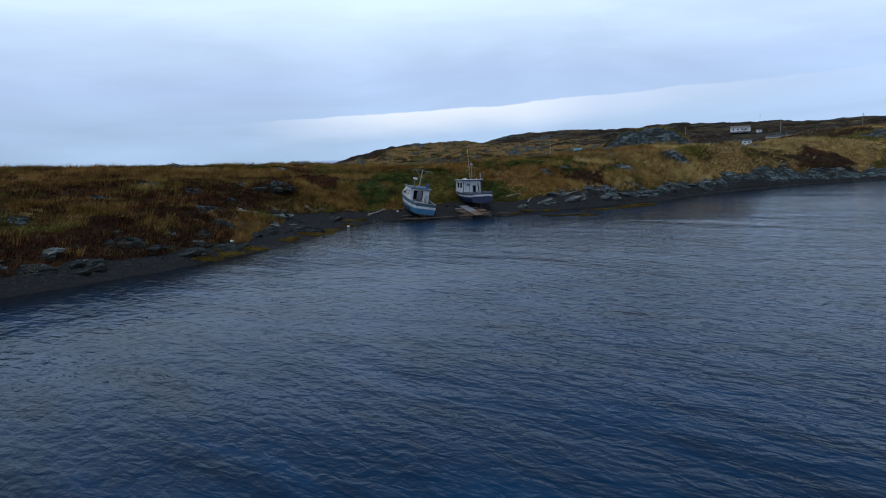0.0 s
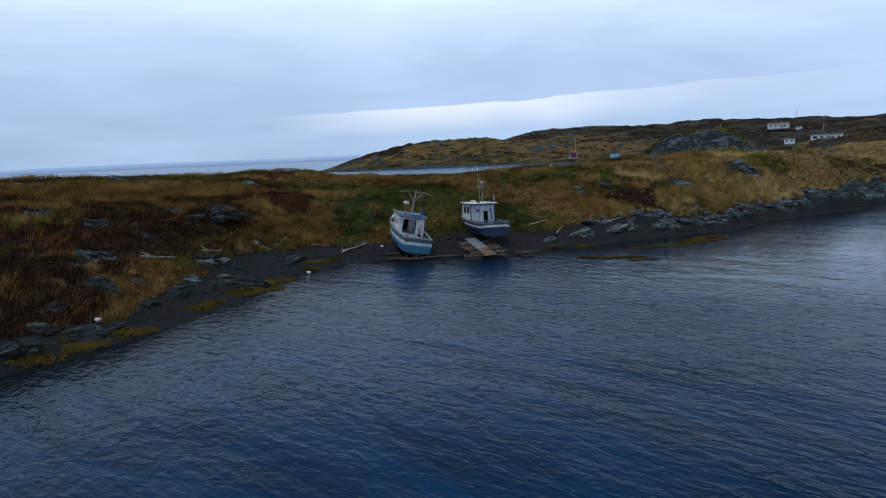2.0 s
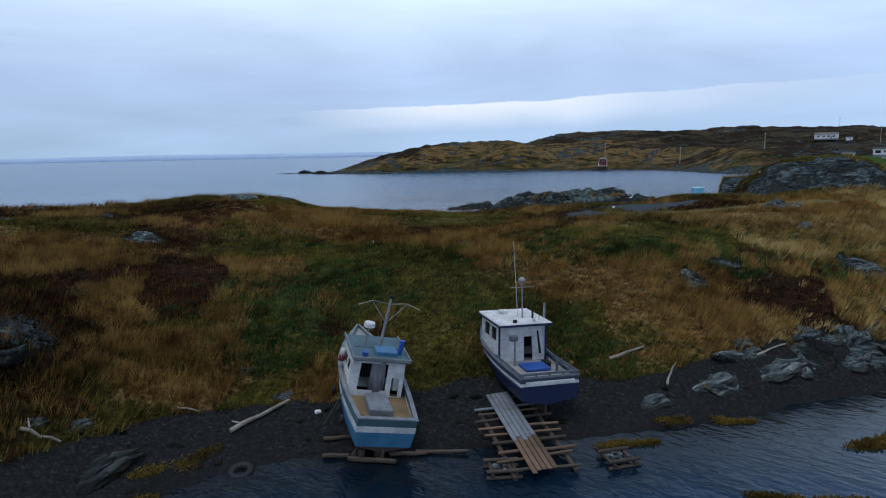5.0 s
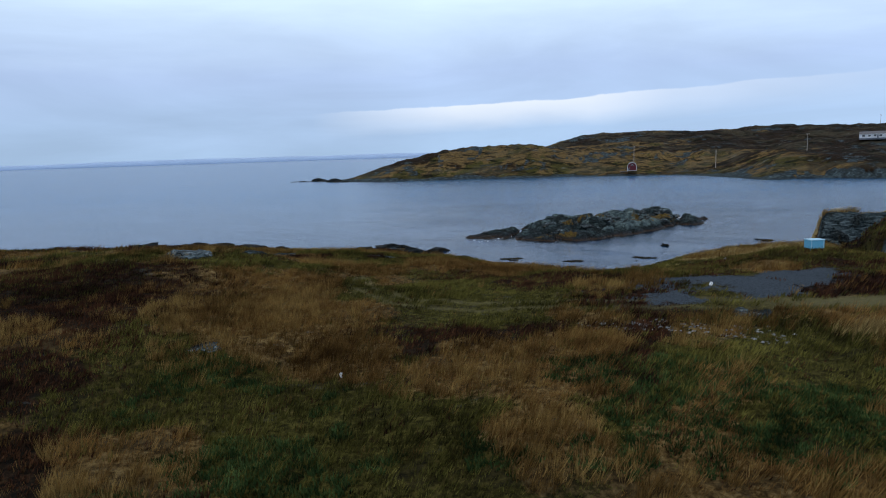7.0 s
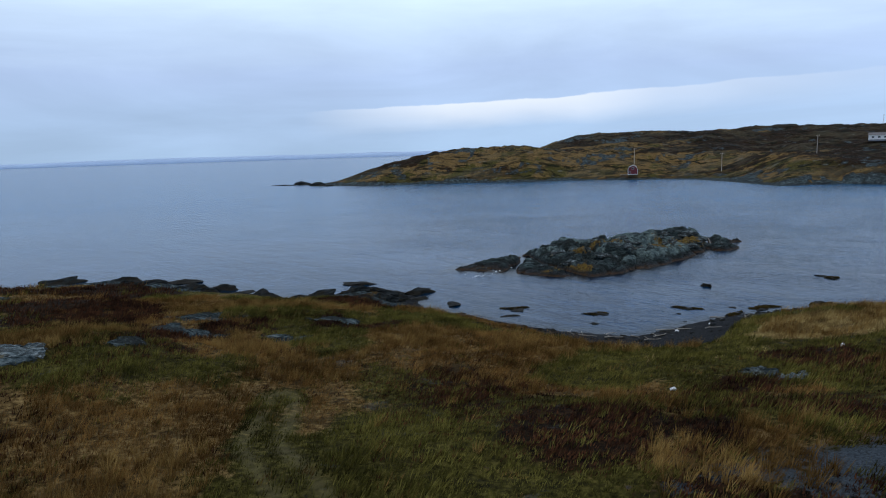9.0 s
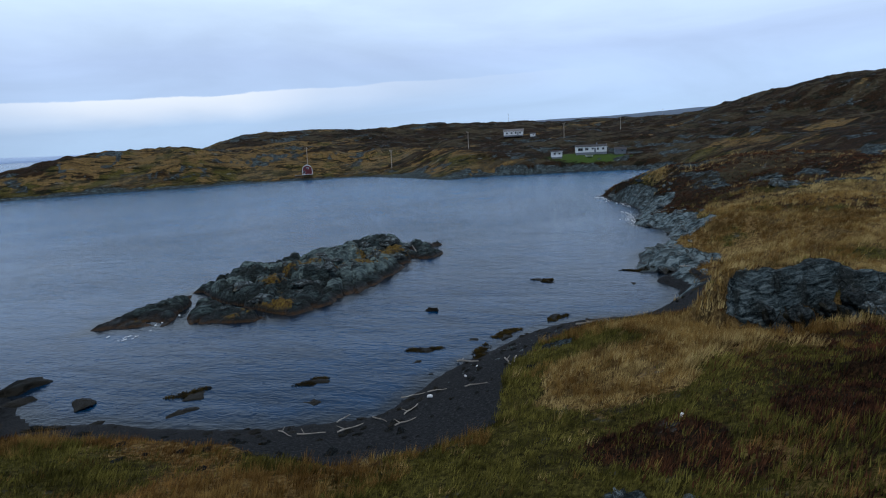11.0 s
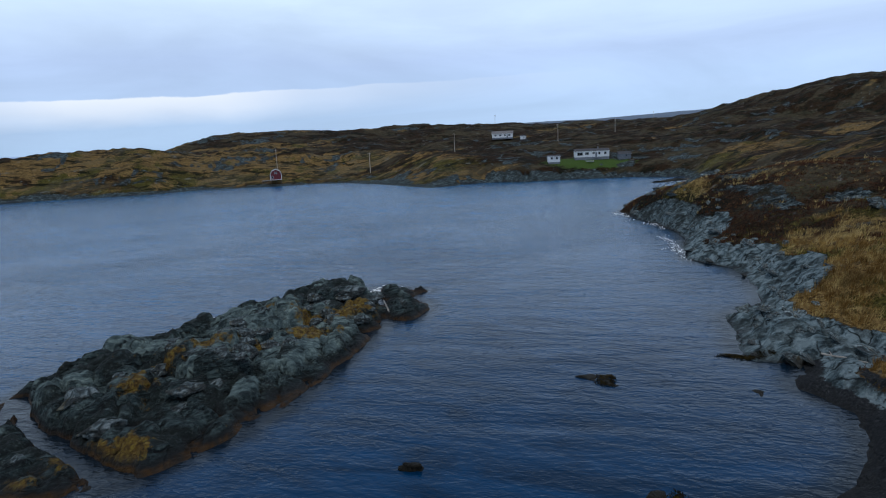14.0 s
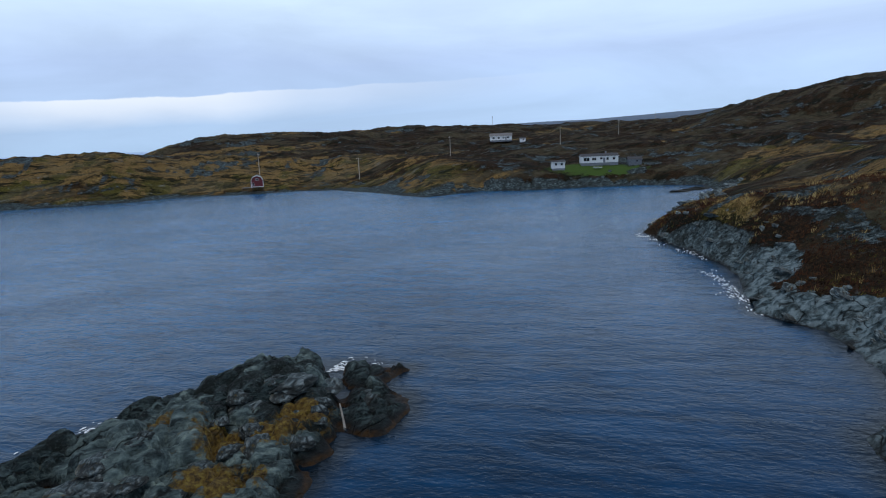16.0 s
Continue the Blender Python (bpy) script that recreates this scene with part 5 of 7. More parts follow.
# ---- building blocks ----
def part(name, bm, mat, parent=None, label="", smooth=False, local=None):
    """One mesh object from a bmesh, under a thing or a part."""
    me = bpy.data.meshes.new(name)
    bmesh.ops.recalc_face_normals(bm, faces=bm.faces)
    bm.to_mesh(me)
    bm.free()
    me.materials.append(mat)
    if smooth:
        for p in me.polygons:
            p.use_smooth = True
    ob = new(name, me)
    if parent is not None:
        ob.parent = parent
    if local is not None:
        ob.matrix_basis = local
    if label:
        tagged(ob, label)
    return ob


def thing(name, label, category, m, group="", kind=""):
    ob = new(name)
    ob.empty_display_size = 0.2
    ob.matrix_basis = m
    return tagged(ob, label, category, group, kind)


def block(cx, cy, cz, sx, sy, sz, bevel=0.01, bm=None, taper=1.0):
    """A box by its middle and size, edges eased."""
    out = bm or bmesh.new()
    r = bmesh.ops.create_cube(out, size=1.0)
    vs = r["verts"]
    for v in vs:
        k = taper if v.co.z > 0 else 1.0
        v.co = Vector((cx + v.co.x * sx * k, cy + v.co.y * sy * k, cz + v.co.z * sz))
    if bevel:
        es = list({e for v in vs for e in v.link_edges})
        bmesh.ops.bevel(out, geom=es, offset=bevel, segments=1, affect="EDGES")
    return out


def rod(a, b, r, r2=None, sides=8, bm=None, bend=0.0, seed=0, rings=1):
    """A round bar from a to b, tapered, gently crooked."""
    out = bm or bmesh.new()
    a, b = Vector(a), Vector(b)
    r2 = r if r2 is None else r2
    d = (b - a).normalized()
    u = d.orthogonal().normalized()
    w = d.cross(u)
    rng = random.Random(seed)
    loops = []
    for k in range(rings + 1):
        t = k / rings
        c = a.lerp(b, t)
        if 0 < k < rings and bend:
            c += u * rng.uniform(-bend, bend) + w * rng.uniform(-bend, bend)
        rr = r + (r2 - r) * t
        loops.append([out.verts.new(c + u * rr * math.cos(2 * math.pi * i / sides) + w * rr * math.sin(2 * math.pi * i / sides)) for i in range(sides)])
    for p, q in zip(loops, loops[1:]):
        for i in range(sides):
            j = (i + 1) % sides
            out.faces.new((p[i], p[j], q[j], q[i]))
    out.faces.new(loops[0][::-1])
    out.faces.new(loops[-1])
    return out


def panel(corners, thick, bm=None):
    """A flat sheet through its corners (in order), given a thickness along its normal."""
    out = bm or bmesh.new()
    cs = [Vector(c) for c in corners]
    n = (cs[1] - cs[0]).cross(cs[-1] - cs[0]).normalized() * thick
    a = [out.verts.new(c) for c in cs]
    b = [out.verts.new(c + n) for c in cs]
    k = len(cs)
    out.faces.new(a[::-1])
    out.faces.new(b)
    for i in range(k):
        j = (i + 1) % k
        out.faces.new((a[i], a[j], b[j], b[i]))
    return out


# ---- the two boats ----
def hull_sections(length, beam, stern, depth_aft, depth_bow, keel):
    """Half breadths and heights along the hull, from the transom forward: (y, gunwale half width, gunwale z, chine half width, chine z, keel z)."""
    rows = []
    for k in range(15):
        t = k / 14
        full = stern + (beam - stern) * math.sin(min(t / 0.45, 1) * math.pi / 2)
        half = 0.5 * full * (1 - max(0, (t - 0.45) / 0.55) ** 2.3)
        top = keel + depth_aft + (depth_bow - depth_aft) * max(0, (t - 0.15) / 0.85) ** 1.8
        chine = half * (0.93 - 0.55 * t ** 2)
        cz = keel + 0.28 + 0.5 * max(0, t - 0.4) ** 1.6
        kz = keel + 0.02 + 0.9 * max(0, (t - 0.8) / 0.2) ** 2 * 0.6
        y = length * t + (0.35 * max(0, (t - 0.7) / 0.3) ** 2)
        rows.append((y, max(half, 0.03), top, max(chine, 0.02), cz, kz))
    return rows


def hull_strip(rows, lo, hi, thick=0.05):
    """A band of planking between two heights of the side (0 chine, 1 gunwale), both sides and the transom."""
    bm = bmesh.new()

    def at(row, f, side, out=0.0):
        y, hw, top, cw, cz, kz = row
        w = cw + (hw - cw) * f + 0.05 * math.sin(f * math.pi)
        return Vector((side * (w + out), y - (0.05 if y == 0 else 0), cz + (top - cz) * f))

    n = 4
    for side in (-1, 1):
        grid = [[bm.verts.new(at(r, lo + (hi - lo) * j / n, side)) for j in range(n + 1)] for r in rows]
        inner = [[bm.verts.new(at(r, lo + (hi - lo) * j / n, side, -thick)) for j in range(n + 1)] for r in rows]
        for a, b, c, d in zip(grid, grid[1:], inner, inner[1:]):
            for j in range(n):
                bm.faces.new((a[j], b[j], b[j + 1], a[j + 1]))
                bm.faces.new((c[j + 1], d[j + 1], d[j], c[j]))
            bm.faces.new((a[n], b[n], d[n], c[n]))
    left = [at(rows[0], lo + (hi - lo) * j / n, -1) for j in range(n + 1)]
    right = [at(rows[0], lo + (hi - lo) * j / n, 1) for j in range(n + 1)]
    for dy in (0.0, 0.06):
        lv = [bm.verts.new(p + Vector((0, dy, 0))) for p in left]
        rv = [bm.verts.new(p + Vector((0, dy, 0))) for p in right]
        for j in range(n):
            bm.faces.new((lv[j], rv[j], rv[j + 1], lv[j + 1]))
    return bm


def hull_bottom(rows):
    bm = bmesh.new()
    left = [bm.verts.new((-r[3], r[0] - (0.05 if r[0] == 0 else 0), r[4])) for r in rows]
    right = [bm.verts.new((r[3], r[0] - (0.05 if r[0] == 0 else 0), r[4])) for r in rows]
    keel = [bm.verts.new((0, r[0] - (0.05 if r[0] == 0 else 0), r[5])) for r in rows]
    for i in range(len(rows) - 1):
        bm.faces.new((left[i], keel[i], keel[i + 1], left[i + 1]))
        bm.faces.new((keel[i], right[i], right[i + 1], keel[i + 1]))
    bm.faces.new((left[0], right[0], keel[0]))
    return bm


def deck_sheet(rows, z_under, y0, y1):
    bm = bmesh.new()
    inside = [r for r in rows if y0 - 0.4 <= r[0] <= y1 + 0.4]
    a = [bm.verts.new((-(r[1] - 0.06), r[0], r[2] - z_under)) for r in inside]
    b = [bm.verts.new((r[1] - 0.06, r[0], r[2] - z_under)) for r in inside]
    for i in range(len(inside) - 1):
        bm.faces.new((a[i], b[i], b[i + 1], a[i + 1]))
    return bm


def rail_cap(rows, over=0.05, high=0.06):
    bm = bmesh.new()
    for side in (-1, 1):
        for p, q in zip(rows, rows[1:]):
            panel([(side * (p[1] + over), p[0], p[2]), (side * (q[1] + over), q[0], q[2]), (side * max(q[1] - 0.14, 0.0), q[0], q[2]), (side * max(p[1] - 0.14, 0.0), p[0], p[2])], side * high, bm)
    panel([(-rows[0][1] - over, -0.1, rows[0][2]), (rows[0][1] + over, -0.1, rows[0][2]), (rows[0][1] + over, 0.12, rows[0][2]), (-rows[0][1] - over, 0.12, rows[0][2])], high, bm)
    return bm


def cabin_walls(x0, x1, y0, y1, z0, z1, rear_holes, side_holes, lean=0.06, t=0.05):
    """Wheelhouse walls with real openings: the rear wall is cut into strips round each (x0, x1, z0, z1)."""
    def wall(a, b, holes, nrm):
        bm = bmesh.new()
        a, b = Vector(a), Vector(b)
        ln = (b - a).length
        cuts = sorted({0.0, ln, *[v for h in holes for v in h[:2]]})
        zs = sorted({z0, z1, *[v for h in holes for v in h[2:]]})
        for u0, u1 in zip(cuts, cuts[1:]):
            for w0, w1 in zip(zs, zs[1:]):
                um, wm = (u0 + u1) / 2, (w0 + w1) / 2
                if any(h[0] < um < h[1] and h[2] < wm < h[3] for h in holes):
                    continue
                d = (b - a).normalized()
                p, q = a + d * u0, a + d * u1

                def put(base, z):
                    k = lean * (z - z0)
                    return Vector((base.x * (1 - k / 2), base.y + (k if base.y < (y0 + y1) / 2 else -k), z))

                panel([put(p, w0), put(q, w0), put(q, w1), put(p, w1)], t * nrm, bm)
        bmesh.ops.remove_doubles(bm, verts=bm.verts, dist=0.002)
        return bm
    return (wall((x0, y0, 0), (x1, y0, 0), rear_holes, -1), wall((x0, y1, 0), (x1, y1, 0), [(0.15, (x1 - x0) / 2 - 0.08, z0 + 0.95, z1 - 0.2), ((x1 - x0) / 2 + 0.08, x1 - x0 - 0.15, z0 + 0.95, z1 - 0.2)], -1),
            wall((x0, y0, 0), (x0, y1, 0), side_holes, -1), wall((x1, y0, 0), (x1, y1, 0), side_holes, -1))


def old_longliner():
    """The boat that leans: pale blue hull, open-backed wheelhouse, mast with two outrigger arms."""
    boat = thing("fishing_boat", "derelict blue and white wooden fishing boat leaning on the beach", "boat", pose(1.4, 90.9, -0.4, 7.0, 11.0, 23) @ Matrix.Scale(1.04, 4))
    rows = hull_sections(8.6, 3.1, 2.55, 1.55, 2.25, 0.75)
    part("hull", hull_strip(rows, 0.0, 0.52), M_BLUE_A, boat, "faded blue planked hull", True)
    part("white_band", hull_strip(rows, 0.52, 0.74), M_WHITE, boat, "white painted band along the sheer")
    part("bulwark", hull_strip(rows, 0.74, 1.0), M_TEAL, boat, "teal grey bulwark")
    part("hull_bottom", hull_bottom(rows), M_KEEL, boat, "dark bottom paint")
    part("gunwale_cap", rail_cap(rows), M_GREYWOOD, boat, "worn grey rail cap")
    part("deck", deck_sheet(rows, 0.42, 0.0, 3.2), M_TANDECK, boat, "worn tan deck boards")
    part("foredeck", deck_sheet(rows, 0.12, 3.0, 8.6), M_DECK, boat)
    part("keel", block(0, 3.6, 0.45, 0.16, 6.6, 0.75, 0.02), M_KEEL, boat)
    part("rudder", block(0, -0.05, 0.45, 0.08, 0.5, 0.95, 0.02), M_KEEL, boat)
    part("skeg", block(0.0, 0.35, 0.5, 0.35, 0.7, 0.6, 0.08), M_KEEL, boat)
    w = cabin_walls(-1.3, 1.25, 2.75, 5.3, 1.85, 3.7, [(0.38, 1.72, 2.2, 3.5), (1.98, 2.35, 1.95, 2.85)], [(0.5, 1.05, 2.8, 3.35), (1.4, 1.95, 2.8, 3.35)])
    for n, bm in zip(("rear_wall", "front_wall", "side_wall", "side_wall"), w):
        part(n, bm, M_WHITE, boat, "flaking white cabin boards")
    # cabin's unlit inside: near-black floor, and a dark sheet added across it
    part("cabin_floor", block(0, 4.0, 1.86, 2.3, 2.4, 0.05), M_DARK, boat)
    part("inner_bulkhead", block(0, 4.0, 2.85, 2.2, 0.05, 1.9, 0.0), M_DARK, boat)
    roof = part("cabin_roof", block(0, 4.05, 3.75, 2.75, 3.0, 0.09, 0.03, taper=0.97), M_TEAL, boat, "faded blue-grey roof")
    part("roof_rail", block(0, 2.6, 3.82, 2.7, 0.07, 0.16, 0.01), M_GREYWOOD, roof)
    part("roof_rail", block(-1.33, 4.05, 3.83, 0.06, 2.9, 0.14, 0.01), M_GREYWOOD, roof)
    part("roof_rail", block(1.33, 4.05, 3.83, 0.06, 2.9, 0.14, 0.01), M_GREYWOOD, roof)
    part("roof_hatch", block(0.3, 3.5, 3.87, 1.0, 0.8, 0.22, 0.03), M_BLUE_A, roof, "blue roof hatch")
    part("exhaust_pipe", rod((0.95, 3.4, 3.75), (1.0, 3.4, 4.5), 0.11, 0.13), M_TARP, roof, "stubby blue exhaust pipe")
    part("vent", rod((-0.75, 3.0, 3.75), (-0.75, 3.0, 4.0), 0.12, 0.16), M_TARP, roof)
    mast = part("mast", rod((0.15, 4.1, 3.75), (0.33, 4.4, 6.2), 0.085, 0.055, 10), M_STEEL, boat, "grey steel mast")
    part("mast_cap", block(0.33, 4.41, 6.25, 0.2, 0.2, 0.14, 0.02), M_DARK, mast)
    for s in (-1, 1):
        x0, y0, z0 = 0.3, 4.36, 5.9
        part("outrigger_arm", rod((x0, y0, z0), (x0 + s * 0.85, y0, z0 + 0.1), 0.025), M_LOG, mast)
        part("outrigger_arm", rod((x0 + s * 0.85, y0, z0 + 0.1), (x0 + s * 1.5, y0 - 0.1, z0 - 0.12), 0.025), M_LOG, mast)
        part("brace", rod((0.25, 4.24, 5.0), (x0 + s * 0.85, y0, z0 + 0.08), 0.022), M_STEEL, mast)
    radar = part("radar_post", rod((-0.55, 4.2, 3.75), (-0.5, 4.25, 4.75), 0.03), M_STEEL, boat)
    part("radar_dome", rod((-0.5, 4.25, 4.75), (-0.5, 4.25, 4.95), 0.27, 0.25, 16), M_WHITE, radar, "white radar dome")
    bm = bmesh.new()
    for i in range(9):
        x = -0.28 + 0.065 * i
        rod((x + 0.04 * math.sin(i * 2.1), 2.95 + 0.05 * math.sin(i * 3.0), 3.6), (x + 0.06 * math.sin(i), 2.9 + 0.12 * math.cos(i * 1.7), 2.15), 0.075, 0.1, 6, bm)
    part("hanging_tarpaulin", bm, M_CLOTH, boat, "torn grey tarpaulin hanging in the cabin doorway", True)
    part("cabin_locker", block(1.02, 3.05, 2.5, 0.42, 0.12, 0.75, 0.03), M_WHITE, boat)
    part("engine_box", block(-0.05, 1.75, 1.95, 1.05, 1.5, 0.5, 0.04), M_GREYWOOD, boat, "grey engine box on the deck")
    bm = bmesh.new()
    pts = [(-1.0, 1.1, 1.9), (-0.5, 0.7, 1.93), (0.1, 0.95, 2.0), (0.7, 0.5, 1.92), (1.05, 0.8, 1.95), (0.3, 0.3, 1.9), (-0.8, 0.35, 1.9)]
    for a, b in zip(pts, pts[1:]):
        rod(a, b, 0.022, sides=6, bm=bm)
    part("rope", bm, M_ROPE, boat, "slack dark rope across the stern deck")
    part("ladder", rod((1.36, 3.2, 1.6), (1.3, 3.4, 3.5), 0.03), M_STEEL, boat)
    part("ladder", rod((1.36, 3.6, 1.6), (1.3, 3.8, 3.5), 0.03), M_STEEL, boat)
    part("fender", rod((-1.45, 4.6, 3.0), (-1.45, 4.6, 3.4), 0.16, 0.1, 10), M_WHITE, boat, "white and red float", True)
    part("float", rod((-1.5, 4.45, 2.86), (-1.5, 4.45, 3.08), 0.15, 0.15, 10), M_RED, boat, "red float", True)
    for y in (1.6, 2.6, 4.4):
        bm = bmesh.new()
        bmesh.ops.create_uvsphere(bm, u_segments=10, v_segments=8, radius=0.2)
        part("tyre_fender", bm, M_RUBBER, boat, local=pose(-1.6, y, 1.35) @ Matrix.Diagonal((0.5, 1, 1, 1)), smooth=True)
    part("mooring_line", rod((-1.5, 2.6, 2.2), (-2.1, 2.9, 0.3), 0.02, sides=5), M_ROPE, boat)
    return boat


def navy_boat():
    """The boat on the slip: navy hull, white wheelhouse, open afterdeck with grey rails."""
    boat = thing("fishing_boat", "navy blue and white fishing boat hauled up on the slipway", "boat", pose(9.1, 93.9, 0.6, -1.5, 1.5, 20))
    rows = hull_sections(9.2, 3.2, 2.95, 1.35, 2.1, 0.85)
    part("hull", hull_strip(rows, 0.0, 0.66), M_BLUE_B, boat, "navy blue hull", True)
    band = part("name_band", hull_strip(rows, 0.66, 0.8), M_WHITE, boat, "white band round the sheer")
    part("name_plate", block(0, -0.1, 1.98, 2.5, 0.04, 0.2, 0.03), M_WHITE, band, "white plate across the transom")
    part("bulwark", hull_strip(rows, 0.8, 1.0), M_SLATE, boat, "dark blue-grey bulwark")
    part("hull_bottom", hull_bottom(rows), M_BLUE_B, boat)
    part("keel", block(0, 4.0, 0.6, 0.16, 7.2, 0.7, 0.02), M_KEEL, boat)
    part("gunwale_cap", rail_cap(rows), M_RAIL, boat, "grey rail cap")
    part("deck", deck_sheet(rows, 0.3, 0.0, 4.0), M_DECK, boat, "pale grey open deck")
    part("foredeck", deck_sheet(rows, 0.1, 3.8, 9.2), M_WHITE, boat)
    # low boarded rails round the afterdeck
    for s in (-1, 1):
        r = part("side_rail", block(s * 1.45, 1.8, 2.38, 0.06, 3.5, 0.1, 0.015), M_RAIL, boat)
        for y in (0.1, 0.9, 1.8, 2.7):
            part("stanchion", block(s * 1.46, y, 2.24, 0.07, 0.07, 0.34, 0.01), M_RAIL, r)
    r = part("stern_rail", block(0, 0.02, 2.4, 2.95, 0.07, 0.12, 0.015), M_RAIL, boat, "grey boarded stern rail")
    for x in (-1.35, -0.7, 0.0, 0.7, 1.35):
        part("stanchion", block(x, 0.02, 2.26, 0.07, 0.07, 0.28, 0.01), M_RAIL, r)
    w = cabin_walls(-1.32, 1.3, 3.5, 6.3, 1.9, 4.0, [(1.42, 1.9, 1.95, 3.25)], [(0.3, 1.15, 3.0, 3.7), (1.5, 2.35, 3.0, 3.7)], 0.04)
    for n, bm in zip(("rear_wall", "front_wall", "side_wall", "side_wall"), w):
        part(n, bm, M_WHITE, boat, "clean white cabin wall")
    # shade behind the doorway as colour: black floor and an added black sheet
    part("cabin_floor", block(0, 4.9, 1.9, 2.3, 2.6, 0.05), M_DARK, boat)
    part("inner_bulkhead", block(0, 5.0, 2.9, 2.2, 0.04, 1.9, 0.0), M_DARK, boat)
    for s in (-1, 1):
        part("window_pane", block(s * 1.27, 4.25, 3.35, 0.02, 0.83, 0.68, 0.0), M_GLASS, boat)
        part("window_pane", block(s * 1.27, 5.42, 3.35, 0.02, 0.83, 0.68, 0.0), M_GLASS, boat)
    roof = part("cabin_roof", block(0, 4.75, 4.05, 2.95, 3.5, 0.1, 0.04, taper=0.97), M_WHITE, boat, "white cabin roof")
    part("roof_edge", block(0, 3.02, 3.98, 2.97, 0.06, 0.12, 0.01), M_BLUE_B, roof, "blue roof edge")
    for s in (-1, 1):
        part("roof_edge", block(s * 1.47, 4.75, 3.98, 0.05, 3.45, 0.12, 0.01), M_BLUE_B, roof)
        part("corner_post", block(s * 1.3, 3.46, 2.95, 0.09, 0.09, 2.05, 0.01), M_BLUE_B, boat, "blue corner post")
    part("roof_box", block(-0.35, 5.5, 4.2, 0.45, 0.4, 0.2, 0.04), M_WHITE, roof)
    part("flood_light", block(-0.55, 3.2, 4.18, 0.22, 0.12, 0.18, 0.03), M_DARK, roof)
    part("flood_light", block(0.5, 3.2, 4.18, 0.16, 0.12, 0.18, 0.03), M_WHITE, roof)
    part("stack", rod((0.75, 4.0, 4.1), (0.75, 4.0, 4.6), 0.06), M_DARK, roof)
    mast = part("mast", rod((0.25, 4.2, 4.1), (0.25, 4.35, 6.3), 0.04, 0.03), M_STEEL, boat)
    part("crosstree", rod((-0.4, 4.3, 5.75), (0.9, 4.3, 5.75), 0.02), M_STEEL, mast)
    bm = bmesh.new()
    bmesh.ops.create_icosphere(bm, subdivisions=2, radius=0.2)
    part("radar_reflector", bm, M_STEEL, mast, local=pose(0.25, 4.33, 6.1))
    part("aerial", rod((0.1, 4.5, 4.1), (-0.15, 4.6, 8.2), 0.018, 0.008, 6), M_WHITE, roof, "tall thin white aerial")
    part("aerial", rod((0.95, 3.6, 4.1), (1.0, 3.6, 5.3), 0.015, 0.01, 6), M_DARK, roof)
    part("exhaust_pipe", rod((1.42, 4.0, 2.2), (1.42, 4.0, 4.9), 0.07), M_STEEL, boat, "tall steel exhaust pipe")
    hauler = part("net_hauler", rod((-0.65, 2.9, 1.9), (-0.65, 2.9, 3.35), 0.06), M_STEEL, boat)
    part("hauler_head", block(-0.75, 2.85, 3.4, 0.45, 0.25, 0.3, 0.06), M_RAIL, hauler)
    part("hatch_cover", block(0.2, 2.3, 2.0, 1.35, 1.1, 0.14, 0.03), M_TARP, boat, "bright blue hatch cover")
    part("coiled_hose", rod((0.75, 3.3, 3.6), (0.9, 3.25, 2.4), 0.05, 0.07), M_DARK, boat)
    part("bollard", rod((1.1, 1.6, 1.9), (1.1, 1.6, 2.5), 0.07), M_RAIL, boat)
    part("bucket", rod((1.0, 2.4, 1.9), (1.0, 2.4, 2.15), 0.12, 0.15, 10), M_DARK, boat)
    part("crate", block(1.05, 2.9, 2.0, 0.35, 0.3, 0.2, 0.02), M_DARK, boat)
    part("prop_post", rod((-1.5, 5.6, 0.2), (-1.45, 5.5, 2.4), 0.08), M_LOG, boat)
    part("mooring_line", rod((-1.5, 3.0, 1.9), (-1.1, 1.6, 1.1), 0.02, sides=5), M_ROPE, boat)
    return boat


old_longliner()
navy_boat()
# baulks and posts that hold the leaning boat
for k, (x, y, ln, turn, r) in enumerate([(-0.5, 90.9, 1.2, 4, 0.11), (1.2, 90.6, 2.2, -6, 0.13), (2.7, 91.3, 1.7, 8, 0.11), (-0.7, 92.0, 1.3, 12, 0.1), (4.2, 91.6, 2.4, 3, 0.09), (0.4, 91.2, 1.0, 80, 0.14)]):
    beam = thing("timber_baulk", "dark wet timber baulk lying at the waterline under the boat", "timber", pose(x, y, max(ground_z(x, y), 0.0) + 0.12, 0, 0, turn), "baulks under the leaning boat")
    part("trunk", rod((-ln / 2, 0, 0), (ln / 2, 0, 0.03), r, r * 0.85, 7, bend=0.03, seed=k, rings=3), M_DARKWOOD, beam)
prop = thing("timber_post", "stout dark post propping the stern of the leaning boat", "timber", pose(0.6, 90.95, -0.1))
part("trunk", rod((0, 0, -0.1), (0.05, 0.1, 0.5), 0.2, 0.16, 9), M_DARKWOOD, prop)


